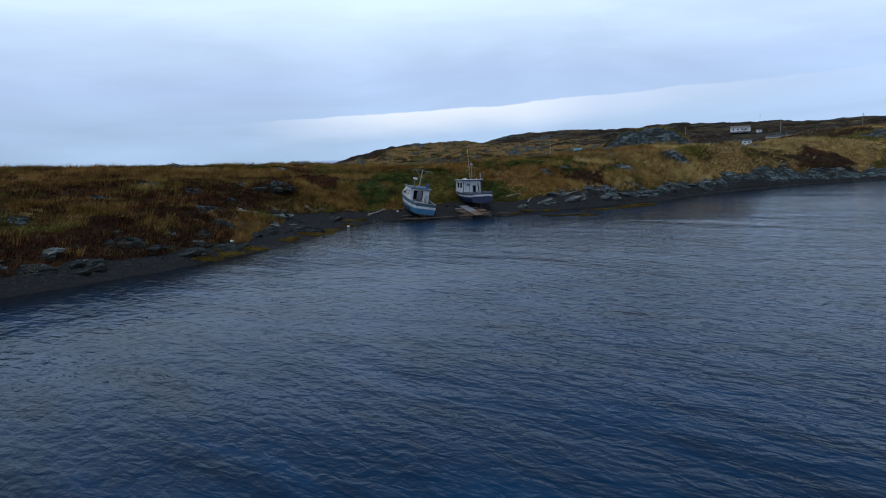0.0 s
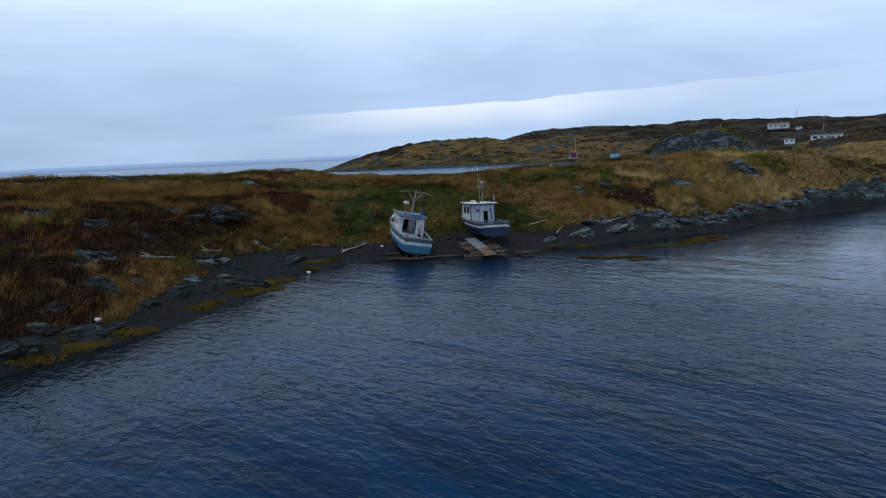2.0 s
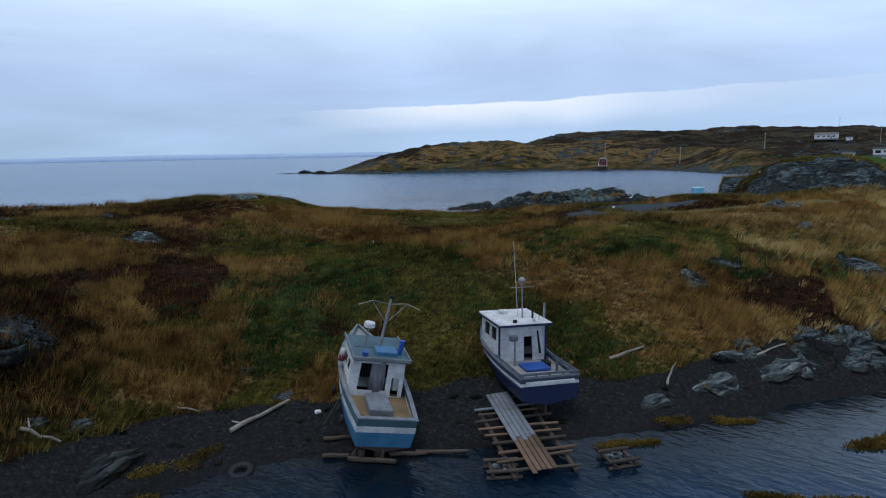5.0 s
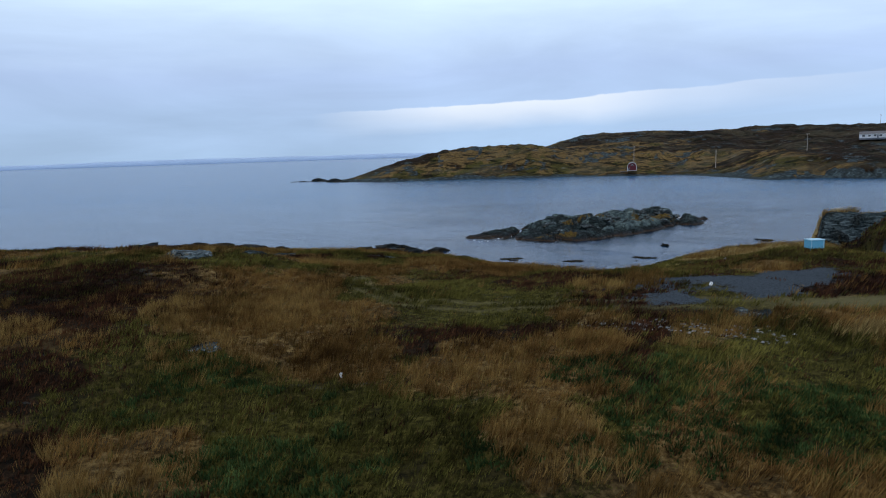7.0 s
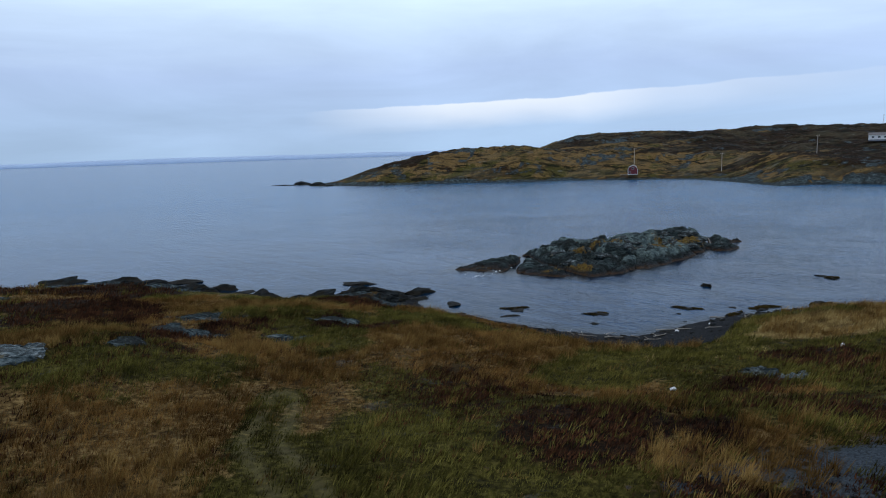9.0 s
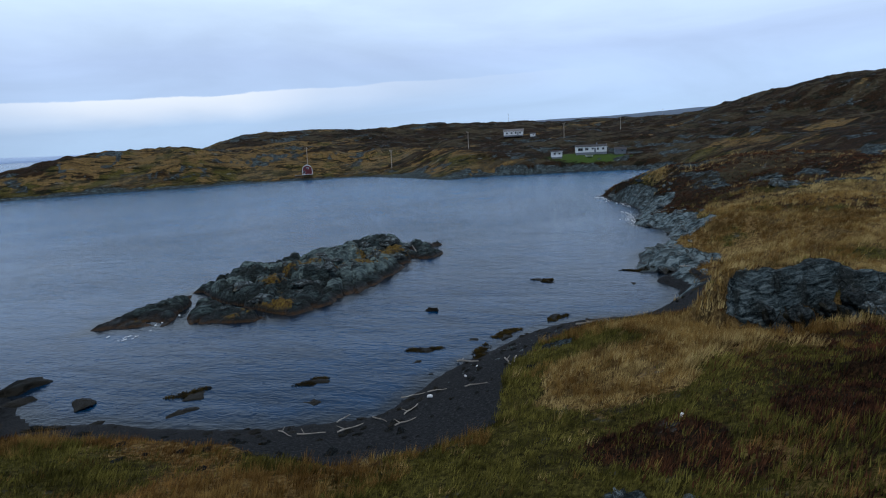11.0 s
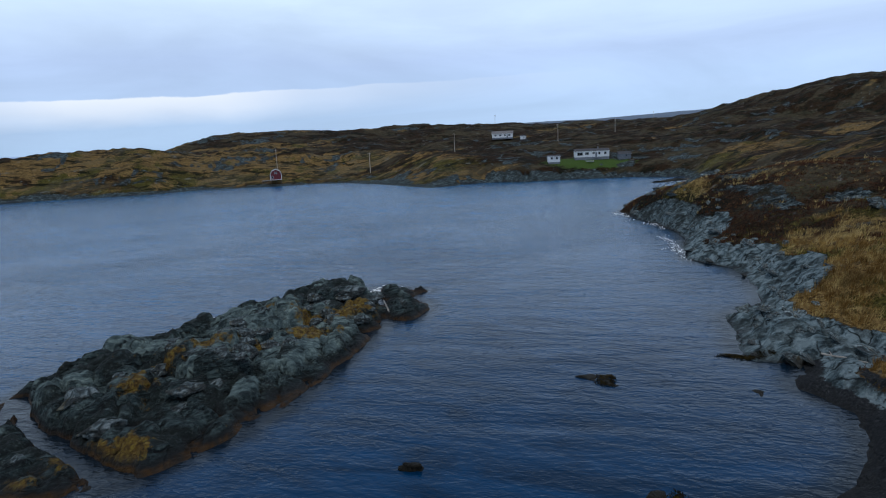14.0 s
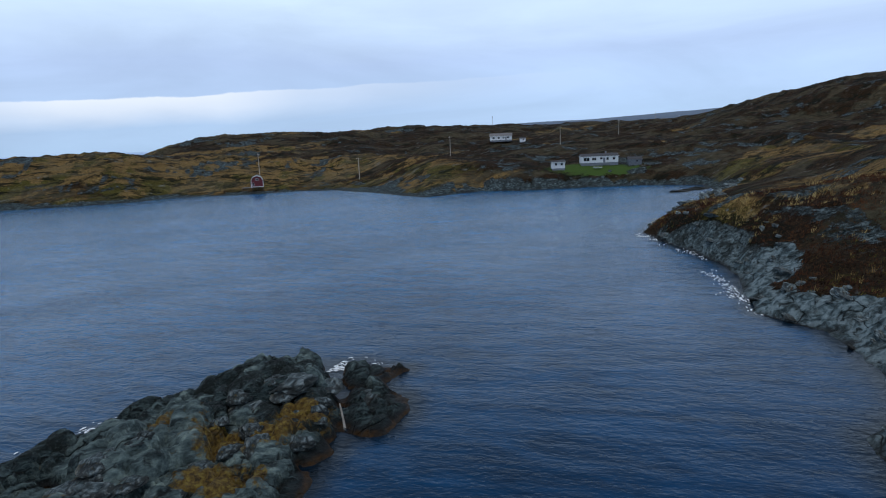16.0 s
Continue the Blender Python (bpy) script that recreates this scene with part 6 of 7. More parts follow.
def slipway():
    """Log skids with a plank walk down the middle, running from under the navy boat into the water."""
    slip = thing("slipway", "rough wooden slipway of log rollers with a plank walk", "slipway", pose(7.4, 93.9, 0.62, 6.5, 0, 18))
    for s in (-1.35, 1.35):
        part("skid_beam", rod((s, -4.3, -0.05), (s, 4.9, 0.0), 0.11, 0.10, 8, bend=0.05, seed=int(s * 10) + 40, rings=5), M_DARKWOOD, slip)
    rng = random.Random(4)
    for k in range(14):
        y = -4.0 + 0.65 * k + rng.uniform(-0.12, 0.12)
        sk = rng.uniform(-0.12, 0.12)
        part("roller_log", rod((-1.5 - rng.uniform(0, 0.45), y - sk, 0.16), (1.5 + rng.uniform(0, 0.5), y + sk, 0.16 + rng.uniform(-0.04, 0.05)), rng.uniform(0.055, 0.08), None, 8, bend=0.03, seed=k, rings=3), M_DARKWOOD if k % 3 == 0 else M_PLANK if k < 8 else M_GREYWOOD, slip)
    for k in range(5):
        x = -0.62 + 0.24 * k
        part("plank", block(x, 1.3 + rng.uniform(-0.2, 0.2), 0.29, 0.21, 6.4 + rng.uniform(-0.5, 0.4), 0.05, 0.008), M_GREYWOOD, slip)
        part("plank", block(x + 0.03, -3.1 + rng.uniform(-0.1, 0.1), 0.27, 0.2, 2.7 + rng.uniform(-0.3, 0.3), 0.05, 0.008), M_PLANK, slip)
    return slip


slipway()


def crib(x, y, turn, label):
    c = thing("log_crib", label, "crib", pose(x, y, -0.05, 0, 0, turn))
    for z, along in ((0.1, 0), (0.24, 1), (0.38, 0)):
        for s in (-0.5, 0.5):
            a, b = ((-0.75, s, z), (0.75, s, z)) if along == 0 else ((s, -0.65, z), (s, 0.65, z))
            part("log", rod(a, b, 0.085, 0.075, 8), M_DARKWOOD, c)
    bm = bmesh.new()
    rng = random.Random(int(x * 7))
    for k in range(12):
        block(rng.uniform(-0.4, 0.4), rng.uniform(-0.4, 0.4), 0.22 + rng.uniform(0, 0.15), rng.uniform(0.12, 0.3), rng.uniform(0.12, 0.3), 0.16, 0.03, bm)
    part("ballast_stones", bm, M_BOULDER, c, "grey ballast stones")
    return c


crib(6.9, 90.1, 10, "small rotting log crib in the shallows")
crib(11.9, 91.3, 20, "small rotting log crib filled with stones")


def driftwood(x, y, x2, y2, r, seed, mat=None, lift=0.12):
    z1, z2 = max(ground_z(x, y), 0.0), max(ground_z(x2, y2), 0.0)
    ln = math.hypot(x2 - x, y2 - y)
    t = thing("driftwood_log", "bleached driftwood log lying on the shore", "driftwood", pose(x, y, z1 + lift, 0, 0, math.degrees(math.atan2(y2 - y, x2 - x))), "driftwood on the shore")
    part("trunk", rod((0, 0, 0), (ln, 0, z2 - z1), r, r * 0.55, 7, bend=0.06, seed=seed, rings=4), mat or M_LOG, t)
    if seed % 2 == 0:
        part("branch_stub", rod((ln * 0.25, 0, 0.03), (ln * 0.1, 0.4, 0.25), r * 0.5, r * 0.25, 6), mat or M_LOG, t)
    return t


for k, (x, y, x2, y2, r) in enumerate([(-5.7, 91.7, -3.8, 94.4, 0.12), (12.8, 99.4, 14.9, 100.6, 0.11), (-12.9, 87.9, -11.4, 88.2, 0.09), (-13.3, 85.8, -12.4, 86.3, 0.05), (-15.2, 82.6, -14.2, 84.2, 0.1), (-8.6, 92.4, -7.5, 92.5, 0.06),
                                       (25.6, 183.6, 26.2, 180.6, 0.1), (38.5, 184.0, 42.4, 185.0, 0.1), (39.6, 183.5, 40.8, 184.6, 0.09), (40.6, 183.2, 42.4, 184.3, 0.08), (41.2, 182.9, 42.9, 183.8, 0.07), (46.6, 184.3, 47.7, 186.2, 0.1),
                                       (27.4, 178.1, 26.8, 176.0, 0.08), (28.2, 177.6, 27.2, 176.2, 0.06), (66.2, 199.4, 66.0, 195.6, 0.1), (15.5, 97.6, 16.4, 99.4, 0.07), (-17.5, 77.5, -16.0, 79.6, 0.12), (21.2, 100.8, 23.2, 101.9, 0.07),
                                       (10.0, 175.5, 11.8, 174.8, 0.05), (13.0, 176.6, 14.2, 177.6, 0.05), (9.0, 177.0, 9.6, 175.2, 0.04), (18.5, 178.6, 20.3, 178.0, 0.05), (16.2, 173.2, 17.9, 173.6, 0.06), (22.8, 176.0, 24.0, 174.6, 0.06), (12.5, 174.3, 14.5, 175.1, 0.06), (15.5, 176.2, 16.0, 174.4, 0.05), (17.5, 175.0, 19.0, 176.2, 0.06), (20.5, 178.0, 21.8, 177.2, 0.05)]):
    driftwood(x, y, x2, y2, r, k)
part_log = thing("driftwood_log", "pale driftwood log wedged on the islet rock", "driftwood", pose(39.2, 229.6, 1.6, 0, -8, 80), "driftwood on the shore")
part("trunk", rod((0, 0, 0), (3.4, 0, 0), 0.1, 0.06, 7, bend=0.05, seed=3, rings=3), M_LOG, part_log)


def litter(name, x, y, s, k, label):
    bm = block(0, 0, s * 0.3, s, s * 0.7, s * 0.55, s * 0.12)
    ob = part(name, bm, M_LITTER)
    ob.matrix_basis = pose(x, y, max(ground_z(x, y), 0) + 0.02, 12 * k, 7 * k, 40 * k)
    return tagged(ob, label, "litter", "litter on the shore")


for k, (x, y, s) in enumerate([(-7.2, 85.3, 0.32), (-2.1, 93.6, 0.3), (-14.5, 67, 0.35), (20.2, 176.8, 0.4), (13.6, 151.3, 0.35), (27.3, 158.5, 0.3), (19, 134.5, 0.4), (-4.2, 118.4, 0.35), (24, 178.4, 0.25), (25.5, 179.4, 0.25), (40, 150, 0.3)]):
    litter("plastic_jug" if k % 2 else "plastic_tub", x, y, s, k, "white plastic jug washed up on the ground" if k % 2 else "white plastic tub lying on the ground")
tyre = thing("old_tyre", "dark old tyre half buried in the shingle", "tyre", pose(-4.3, 89.5, ground_z(-4.3, 89.5) + 0.1, 12, 0, 0))
bm = bmesh.new()
for i in range(20):
    a0, a1 = 2 * math.pi * i / 20, 2 * math.pi * (i + 1) / 20
    rod((0.42 * math.cos(a0), 0.42 * math.sin(a0), 0), (0.42 * math.cos(a1), 0.42 * math.sin(a1), 0), 0.15, sides=8, bm=bm)
part("tread", bm, M_RUBBER, tyre)


def fish_box():
    x, y = 31.8, 148.2
    box = thing("storage_box", "light blue plywood box with a pale lid on short legs", "box", pose(x, y, ground_z(x, y) + 0.05, 0, 0, 12) @ Matrix.Scale(0.78, 4))
    part("body", block(0, 0, 0.72, 1.75, 1.15, 0.95, 0.03), M_BOXBLUE, box)
    part("lid", block(0, 0, 1.24, 1.85, 1.25, 0.1, 0.03), M_BOXTOP, box, "pale blue lid")
    for sx in (-0.75, 0.75):
        for sy in (-0.45, 0.45):
            part("leg", block(sx, sy, 0.1, 0.12, 0.12, 0.4, 0.01), M_BOXBLUE, box)
        part("batten", block(sx, -0.59, 0.72, 0.1, 0.04, 0.9, 0.008), M_BOXTOP, box)
    return box


fish_box()


# ---- houses, sheds and poles on the far shore ----
def window(parent, x, y, z, w, h, trim=M_HOUSEWHITE, normal=-1, side=False, name="window"):
    bm = block(0, 0, 0, w, 0.06, h, 0.0)
    win = part(name, bm, M_GLASS, parent, local=pose(x, y, z, 0, 0, 90 if side else 0))
    t = 0.09
    part("frame_head", block(0, normal * 0.02, h / 2 + t / 2, w + 2 * t, 0.12, t, 0.0), trim, win)
    part("frame_sill", block(0, normal * 0.04, -h / 2 - t / 2, w + 2 * t, 0.16, t, 0.0), trim, win)
    for s in (-1, 1):
        part("frame_jamb", block(s * (w / 2 + t / 2), normal * 0.02, 0, t, 0.12, h, 0.0), trim, win)
    if w > 1.0:
        part("mullion", block(0, normal * 0.02, 0, 0.06, 0.1, h, 0.0), trim, win)
    return win


def gable_house(name, label, category, m, w, d, wall_h, rise, wall_mat, roof_mat, windows, door=None, group="", base=0.5, chimney=False, clap=True, trim=M_HOUSEWHITE):
    """A house by its front (length w along x, looking to -y), with siding boards, ridge along x."""
    h = thing(name, label, category, m, group)
    part("foundation", block(0, 0, base / 2 - 0.3, w - 0.1, d - 0.1, base + 0.6, 0.0), M_GREYWOOD, h)
    body = part("wall", block(0, 0, base + wall_h / 2, w, d, wall_h, 0.0), wall_mat, h)
    if clap:
        n = int(wall_h / 0.24)
        for k in range(n):
            part("siding_board", block(0, -d / 2 - 0.015, base + 0.12 + k * wall_h / n, w + 0.02, 0.03, wall_h / n - 0.02, 0.004), wall_mat, body)
    for s in (-1, 1):
        vs = [(s * w / 2, -d / 2, base + wall_h), (s * w / 2, d / 2, base + wall_h), (s * w / 2, 0, base + wall_h + rise)]
        part("gable", panel(vs, 0.04 * s), wall_mat, h)
    e = 0.35
    roof = None
    for s in (-1, 1):
        y1, z1 = s * (d / 2 + e), base + wall_h - e * rise / (d / 2)
        roof = part("roof", panel([(-w / 2 - e, y1, z1), (w / 2 + e, y1, z1), (w / 2 + e, 0, base + wall_h + rise), (-w / 2 - e, 0, base + wall_h + rise)], 0.12 * -s * -1, None), roof_mat, h)
        part("fascia", block(0, y1, z1, w + 2 * e, 0.05, 0.16, 0.0), trim, roof)
    for x, z, ww, hh in windows:
        window(h, x, -d / 2 - 0.04, base + z, ww, hh, trim)
    if door:
        dr = part("door", block(door, -d / 2 - 0.05, base + 1.02, 0.9, 0.06, 2.04, 0.01), M_GREYWOOD, h)
        part("door_handle", rod((door + 0.35, -d / 2 - 0.09, base + 1.0), (door + 0.35, -d / 2 - 0.16, base + 1.0), 0.03), M_STEEL, dr)
        part("door_step", block(door, -d / 2 - 0.55, base / 2, 1.4, 0.9, base, 0.02), M_GREYWOOD, h)
    if chimney:
        ch = part("chimney", block(w * 0.2, 0.3, base + wall_h + rise + 0.2, 0.55, 0.55, 1.2, 0.02), M_GREYWOOD, h)
        part("chimney_cap", block(w * 0.2, 0.3, base + wall_h + rise + 0.85, 0.7, 0.7, 0.12, 0.01), M_ROOF, ch)
    return h


def red_store():
    """Red gambrel-roofed fishing store with white trim, standing on posts at the water."""
    x, y = 74.5, 500.0
    h = thing("fishing_store", "red wooden fishing store with white trim by the water", "shed", pose(x, y, 2.3, 0, 0, -10))
    w, d, base, wall = 5.4, 7.5, 0.7, 2.7
    prof = [(-w / 2, base + wall), (-w / 2 + 0.9, base + wall + 1.9), (0, base + wall + 2.7), (w / 2 - 0.9, base + wall + 1.9), (w / 2, base + wall)]
    body = part("wall", panel([(-w / 2, -d / 2, base), (w / 2, -d / 2, base), *[(p[0], -d / 2, p[1]) for p in prof[::-1]]], -d), M_RED, h)
    for k in range(18):
        xx = -w / 2 + (k + 0.5) * w / 18
        top = base + wall + np.interp(xx, [p[0] for p in prof], [p[1] - base - wall for p in prof])
        part("wall_board", block(xx, -d / 2 - 0.02, (base + top) / 2, w / 18 - 0.03, 0.04, top - base - 0.05, 0.0), M_RED, body)
    for a, b in zip(prof, prof[1:]):
        out = 0.12
        r = part("roof", panel([(a[0] * 1.06, -d / 2 - 0.3, a[1] + out), (b[0] * 1.06, -d / 2 - 0.3, b[1] + out), (b[0] * 1.06, d / 2 + 0.3, b[1] + out), (a[0] * 1.06, d / 2 + 0.3, a[1] + out)], 0.1), M_GREYROOF, h)
        part("barge_board", panel([(a[0] * 1.06, -d / 2 - 0.34, a[1] - 0.12), (b[0] * 1.06, -d / 2 - 0.34, b[1] - 0.12), (b[0] * 1.06, -d / 2 - 0.34, b[1] + 0.2), (a[0] * 1.06, -d / 2 - 0.34, a[1] + 0.2)], 0.06), M_HOUSEWHITE, r)
    for s in (-1, 1):
        part("corner_board", block(s * (w / 2 + 0.02), -d / 2 - 0.05, base + wall / 2, 0.26, 0.1, wall, 0.0), M_HOUSEWHITE, h)
    part("sill_board", block(0, -d / 2 - 0.05, base + 0.1, w, 0.1, 0.24, 0.0), M_HOUSEWHITE, h)
    window(h, -1.75, -d / 2 - 0.06, base + 1.35, 0.75, 1.3)
    window(h, 0.1, -d / 2 - 0.06, base + 3.6, 1.15, 0.7)
    dr = part("door", block(-w / 2 - 0.04, -1.2, base + 1.05, 0.06, 0.95, 2.05, 0.0), M_HOUSEWHITE, h, "white door")
    part("door_handle", rod((-w / 2 - 0.1, -0.9, base + 1.0), (-w / 2 - 0.16, -0.9, base + 1.0), 0.03), M_STEEL, dr)
    st = part("stage_deck", block(-w / 2 - 2.0, -d / 2 + 1.0, 0.55, 5.0, 2.6, 0.14, 0.02), M_GREYWOOD, h, "grey landing stage")
    for k in range(5):
        part("stage_post", rod((-w / 2 - 4.2 + 1.1 * k, -d / 2, -3.4), (-w / 2 - 4.2 + 1.1 * k, -d / 2, 0.5), 0.1), M_DARKWOOD, st)
    for sx in (-2.4, 0, 2.4):
        for sy in (-3.5, 0, 3.5):
            part("foundation_post", rod((sx, sy, -3.0), (sx, sy, base), 0.14), M_DARKWOOD, h)
    return h


def ground_place(x, y, turn, dz=0.0):
    return pose(x, y, ground_z(x, y) + dz, 0, 0, turn)


red_store()
HOUSE_TURN = -30
gable_house("house", "long white bungalow with dark roof on a green lawn", "house", ground_place(204.2, 407.0, HOUSE_TURN, 0.1), 15.4, 7.0, 2.7, 1.1, M_HOUSEWHITE, M_ROOF,
            [(-5.6, 1.5, 2.4, 1.4), (-2.4, 1.6, 1.6, 1.1), (0.6, 1.75, 1.0, 0.8), (3.2, 1.6, 0.9, 1.1), (5.9, 1.6, 1.0, 1.1)], door=1.8, chimney=True, base=0.7)
gable_house("shed", "small white shed with two dark windows", "shed", ground_place(185.0, 409.8, HOUSE_TURN + 5, 0.1), 5.2, 4.3, 2.6, 0.65, M_HOUSEWHITE, M_ROOF, [(-1.2, 1.7, 0.9, 0.9), (1.2, 1.7, 0.9, 0.9)], base=0.3)
gable_house("shed", "low dark weathered shed beside the lawn", "shed", ground_place(215.5, 397.6, HOUSE_TURN, 0.1), 5.4, 4.0, 1.9, 1.0, M_GREYWOOD, M_ROOF, [(0.8, 1.1, 0.6, 0.6)], base=0.2, trim=M_GREYWOOD)
gable_house("house", "white bungalow with small windows on the moor behind", "house", ground_place(250.8, 569.5, -31, 0.1), 15.0, 8.0, 2.8, 1.9, M_HOUSEWHITE, M_GREYROOF, [(-5.0, 1.6, 1.4, 1.2), (-1.5, 1.6, 1.4, 1.2), (1.8, 1.6, 1.2, 1.2), (5.0, 1.6, 1.5, 1.2)], door=3.4, base=0.5)
gable_house("shed", "small white outbuilding beside the bungalow", "shed", ground_place(263.0, 561.0, -31, 0.1), 4.0, 3.4, 2.2, 0.9, M_HOUSEWHITE, M_ROOF, [(0.5, 1.4, 0.7, 0.7)], base=0.2)
small_boat = thing("dinghy", "small white dinghy drawn up on the lawn", "boat", ground_place(199.8, 399.4, 60, 0.35))
dr_rows = hull_sections(3.4, 1.4, 1.0, 0.5, 0.7, 0.0)
part("hull", hull_strip(dr_rows, 0.0, 1.0, 0.03), M_HOUSEWHITE, small_boat)
part("hull_bottom", hull_bottom(dr_rows), M_HOUSEWHITE, small_boat)


def utility_pole(x, y, height=10.5):
    p = thing("utility_pole", "grey wooden utility pole with a crossarm", "pole", ground_place(x, y, -30), "poles along the road")
    part("post", rod((0, 0, -0.3), (0, 0, height), 0.17, 0.11, 10), M_POLE, p)
    arm = part("crossarm", block(0, -0.12, height - 0.6, 1.9, 0.1, 0.12, 0.01), M_POLE, p)
    for s in (-0.8, 0, 0.8):
        part("insulator", rod((s, -0.12, height - 0.54), (s, -0.12, height - 0.36), 0.05, 0.035), M_HOUSEWHITE, arm)
    part("transformer", rod((0.28, -0.1, height - 2.1), (0.28, -0.1, height - 1.3), 0.2, 0.2, 10), M_STEEL, p) if int(x) % 3 == 0 else None
    return p


for x, y, hgt in [(79, 520, 11.5), (121, 485, 10.5), (182, 508, 10.5), (250, 499, 10.5), (357, 573, 10.5), (375, 800, 10.5), (600, 790, 11.0), (700, 850, 11.5)]:
    utility_pole(x, y, hgt)


# ---- grass, heath and weed: more blades than anyone could count ----
def blades(name, px, py, pz, high, per, spread, width, mat, label, category, seed, wind=(0.45, -0.12), droop=0.0):
    rng = np.random.default_rng(seed)
    n = len(px)
    k = n * per
    bx, by, bz = np.repeat(px, per), np.repeat(py, per), np.repeat(pz, per)
    hh = np.repeat(high, per) * rng.uniform(0.6, 1.15, k)
    a, r = rng.uniform(0, 2 * np.pi, k), spread * np.sqrt(rng.uniform(0, 1, k))
    ox, oy = np.cos(a) * r, np.sin(a) * r
    turn = rng.uniform(0, np.pi, k)
    wx, wy = np.cos(turn) * width * 0.5, np.sin(turn) * width * 0.5
    tx = bx + ox + np.cos(a) * hh * rng.uniform(0.1, 0.55, k) + wind[0] * hh
    ty = by + oy + np.sin(a) * hh * rng.uniform(0.1, 0.55, k) + wind[1] * hh
    co = np.empty((k, 3, 3), np.float32)
    co[:, 0] = np.stack([bx + ox - wx, by + oy - wy, bz - 0.05], 1)
    co[:, 1] = np.stack([bx + ox + wx, by + oy + wy, bz - 0.05], 1)
    co[:, 2] = np.stack([tx, ty, bz + hh * (1 - droop)], 1)
    # blades of one tuft share its first corner, so that they shade as one
    f = np.arange(3 * k).reshape(-1, 3)
    ob = mesh_from(name, co.reshape(-1, 3), f, mat)
    return tagged(ob, label, category, kind="stuff")


def sow(x0, x1, y0, y1, n, seed):
    rng = np.random.default_rng(seed)
    x, y = rng.uniform(x0, x1, n), rng.uniform(y0, y1, n)
    z, d, c = ground(x, y)
    bare = np.maximum.reduce([step(c["rock"] + 0.3 * fbm(x, y, 1.5, 2, 7), 0.35, 0.6), step(c["beach"], 0.4, 0.65), step(c["gravel"], 0.35, 0.7), np.clip(c["ruts"], 0, 1)])
    keep = (d > 1.0) & (rng.uniform(0, 1, n) > bare)
    return x[keep], y[keep], z[keep], {k: v[keep] for k, v in c.items()}, rng.uniform(0, 1, keep.sum()), rng.uniform(0, 1, keep.sum())


def meadow(tag, box, n, scale, per, seed):
    x, y, z, c, u, v = sow(*box, n, seed)
    heath = u < c["heath"] * 0.9
    gold = ~heath & (v < 0.015 + 0.95 * step(c["gold"], 0.38, 0.68))
    green = ~heath & ~gold
    tall = np.clip(0.8 + 1.9 * fbm(x, y, 3.2, 4, 33), 0.3, 1.8)
    thin = u > 0.45 + 0.8 * step(-fbm(x, y, 2.6, 3, 35), -0.15, 0.3)
    gold, green = gold & ~(thin & (v > 0.06)), green
    brown = gold & ((y < 158) | (x < 12)) & (x < 42) & ~((x > 22) & (y < 124))
    gold = gold & ~brown
    for pick, name, high, p, spread, width, mat, label in (
            (gold, "dry_grass", 0.62, per + 4, 0.28, 0.045, M_GOLD, "long dry golden-brown grass over the slope"),
            (brown, "brown_grass", 0.46, per + 4, 0.28, 0.036, M_BROWN, "rust-brown dry grass in soft tufts over the neck"),
            (green, "green_grass", 0.38, per, 0.30, 0.055, M_GREEN, "short green and olive grass between the tufts"),
            (heath, "heath", 0.34, per, 0.30, 0.085, M_HEATH, "dark red-brown heath and crowberry mats")):
        if pick.sum():
            blades(name, x[pick], y[pick], z[pick], high * scale * tall[pick] * (0.8 + 0.4 * u[pick]), p, spread * scale, width * scale, mat, label, "grass" if name != "heath" else "heath", seed + p)


meadow("neck", (-42, 52, 84, 186), 100000, 1.0, 8, 1)
meadow("west", (-70, -8, 45, 100), 22000, 1.3, 7, 2)
meadow("east", (52, 160, 105, 300), 62000, 1.15, 6, 3)
meadow("outer", (-110, -42, 100, 210), 12000, 1.7, 6, 4)


def tussocks(box, n, seed, level):
    """Standing straw clumps that rise out of the lower growth, thick in some hollows and missing in others."""
    x, y, z, c, u, v = sow(*box, n, seed)
    thick = fbm(x, y, 12, 4, 36) + 0.5 * fbm(x, y, 3.0, 3, 37)
    pick = (thick + 0.25 * (c["gold"] - 0.5) > level) & (c["heath"] < 0.7) & (c["lawn"] < 0.3)
    x, y, z, u = x[pick], y[pick], z[pick], u[pick]
    blades("tussock_grass", x, y, z, 0.45 + 0.5 * u, 22, 0.20, 0.030, M_TUFT, "pale straw tussocks standing above the shorter grass", "grass", seed, (0.25, -0.08))


tussocks((-40, 48, 92, 182), 24000, 11, 0.07)
tussocks((-34, 50, 92, 114), 7000, 16, 0.0)
tussocks((50, 112, 172, 246), 9000, 12, 0.04)
tussocks((-40, -8, 52, 94), 5000, 13, 0.05)
x, y, z, c, u, v = sow(-14, 42, 95, 120, 22000, 14)
pick = fbm(x, y, 8, 4, 38) + 0.4 * fbm(x, y, 2, 3, 39) > 0.04
blades("leafy_herbs", x[pick], y[pick], z[pick], 0.18 + 0.2 * u[pick], 12, 0.22, 0.10, M_HERB, "dark green leafy herbs among the grass", "herbs", 15, (0.0, 0.0), 0.3)


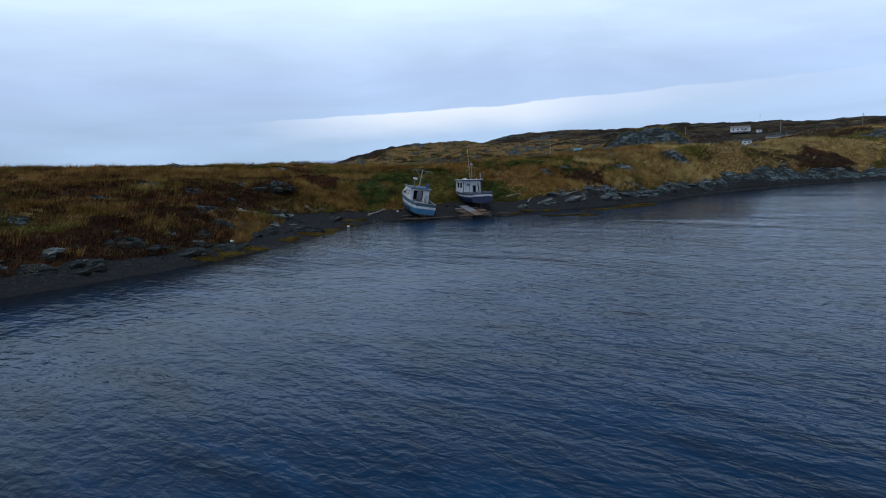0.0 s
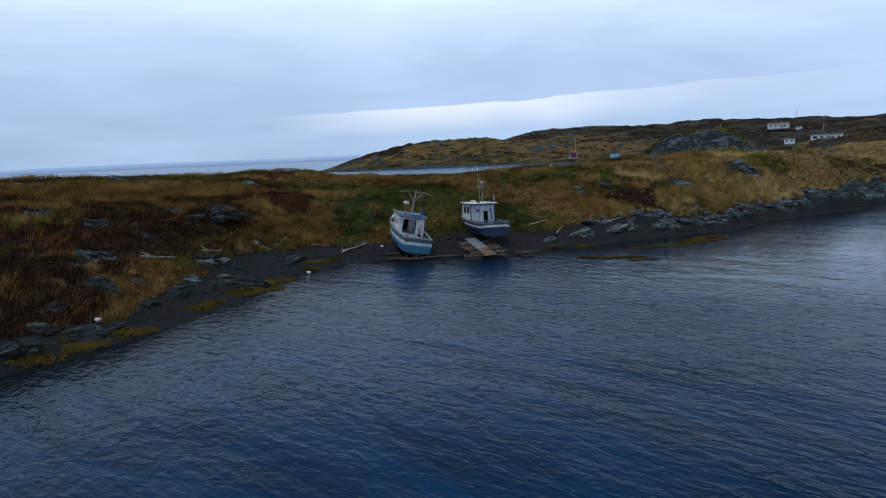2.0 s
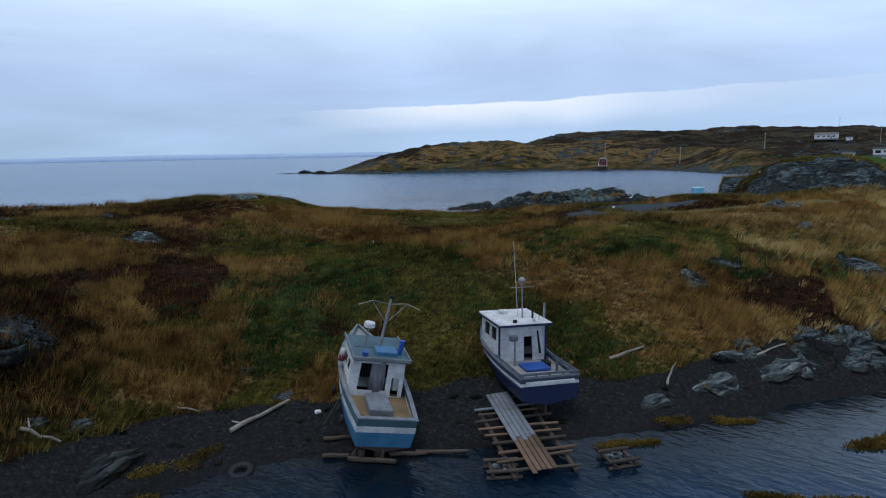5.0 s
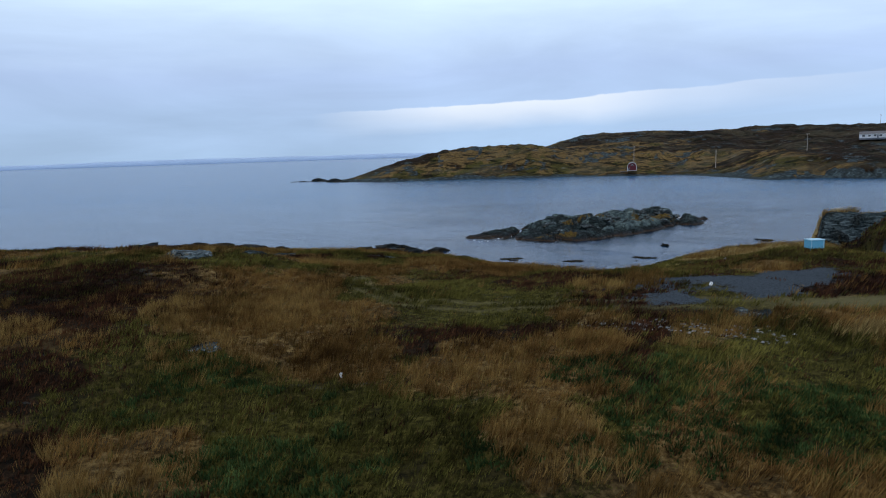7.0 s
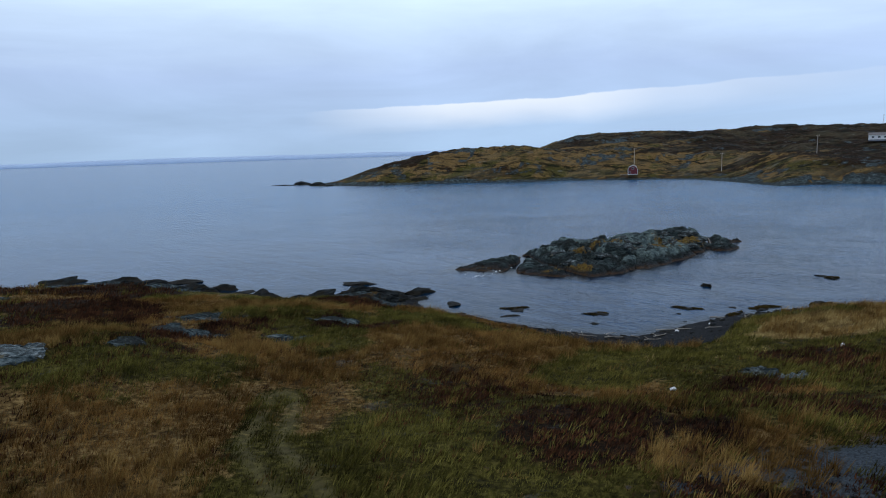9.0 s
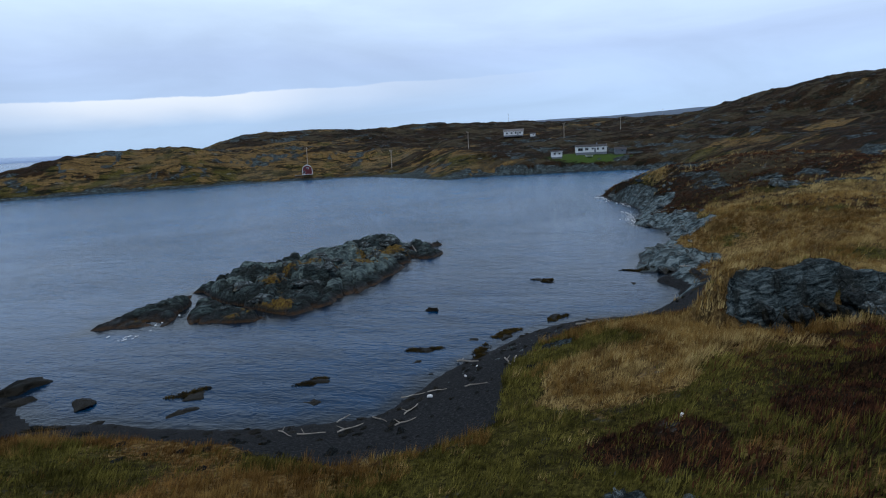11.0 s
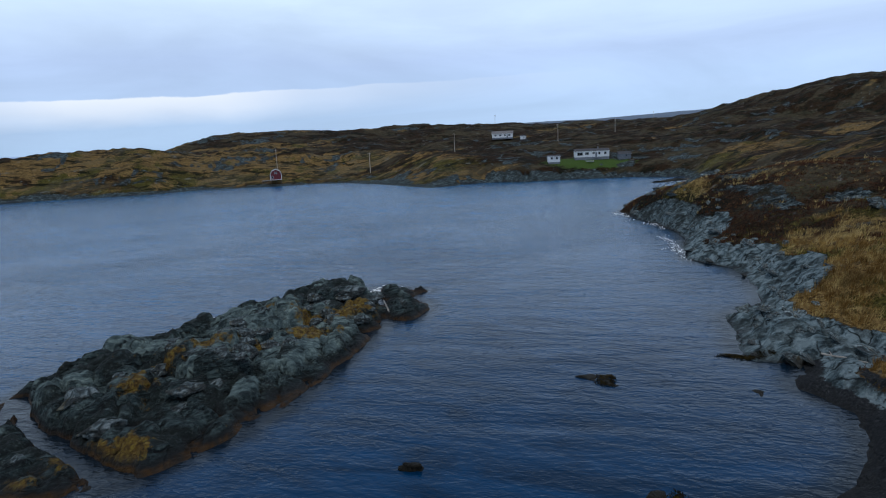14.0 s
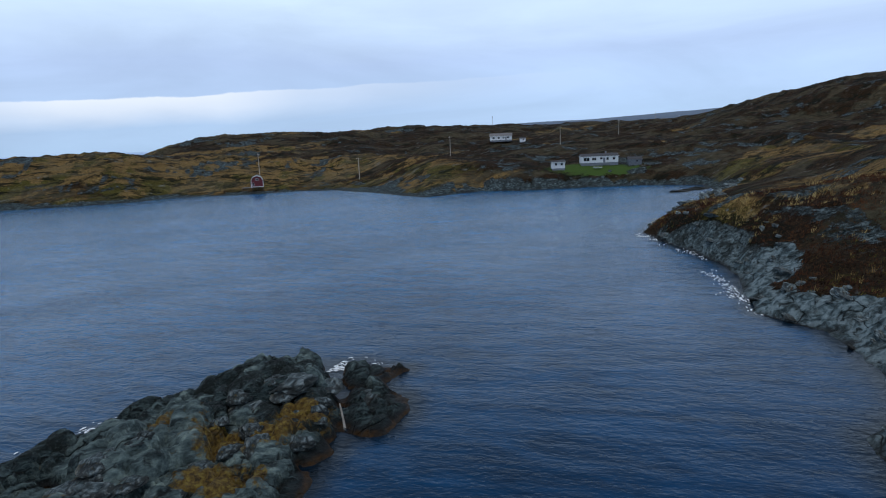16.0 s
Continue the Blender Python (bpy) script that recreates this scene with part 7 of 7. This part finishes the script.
def weed_bed(name, x, y, lx, ly, turn, n, seed, label, mat=M_WEED):
    """A raft of floating rockweed: flat fronds lying every way."""
    rng = np.random.default_rng(seed)
    a = rng.uniform(0, 2 * np.pi, n)
    r = np.sqrt(rng.uniform(0, 1, n))
    px, py = np.cos(a) * r * lx, np.sin(a) * r * ly * (0.6 + 0.7 * rng.uniform(0, 1, n))
    py = py + 0.35 * ly * np.sin(px / lx * 4 + seed)
    t = radians(turn)
    px, py = x + px * math.cos(t) - py * math.sin(t), y + px * math.sin(t) + py * math.cos(t)
    keep = fbm(px, py, 1.3, 3, seed) > -0.2
    px, py = px[keep], py[keep]
    n = len(px)
    z = np.maximum(ground(px, py)[0], 0.0) + rng.uniform(0.03, 0.1, n)
    return blades(name, px, py, z, np.full(n, 0.07), 6, 0.28, 0.12, mat, label, "seaweed", seed, (0.0, 0.0), 0.7)


for k, (x, y, lx, ly, turn, n) in enumerate([(19.2, 88.5, 2.9, 0.4, -5, 900), (25.8, 94.5, 4.0, 0.45, 19, 1100), (16.8, 95.6, 2.6, 0.25, 8, 360), (21.6, 86.9, 1.2, 0.18, 3, 160), (30.5, 96.6, 2.6, 0.4, 14, 600), (-7.0, 89.2, 2.0, 0.35, 48, 300), (-8.2, 79.6, 1.2, 0.5, 70, 260), (-14.5, 63.5, 2.2, 0.7, 58, 500), (30.5, 98.5, 3.0, 0.5, 30, 400), (12.5, 93.0, 1.6, 0.25, 14, 160), (-8.6, 82.5, 1.9, 0.5, 60, 380), (-9.8, 77.5, 1.7, 0.6, 65, 320), (-10.8, 73.0, 1.6, 0.5, 70, 260), (-13, 66, 2.4, 0.5, 58, 300), (-7.4, 86.5, 1.0, 0.3, 60, 120)]):
    weed_bed("seaweed", x, y, lx, ly, turn, n, 50 + k, "raft of yellow-brown rockweed at the water's edge")
for k, (x, y, lx, ly, turn, n) in enumerate([(24.2, 188.3, 1.9, 0.5, -20, 260), (13, 185.7, 1.5, 0.5, 10, 200), (33.2, 188.6, 2.2, 0.6, 20, 300), (28.5, 184.8, 2.6, 0.5, 55, 300), (40.5, 190.3, 1.8, 0.5, 25, 220), (49, 205.6, 1.3, 0.8, 60, 200), (62.5, 203.5, 2.4, 0.5, -40, 260), (3.4, 188.4, 1.8, 0.6, 10, 200)]):
    weed_bed("seaweed", x, y, lx, ly, turn, n, 80 + k, "dark ochre rockweed over rocks awash in the cove", M_DARKWEED)
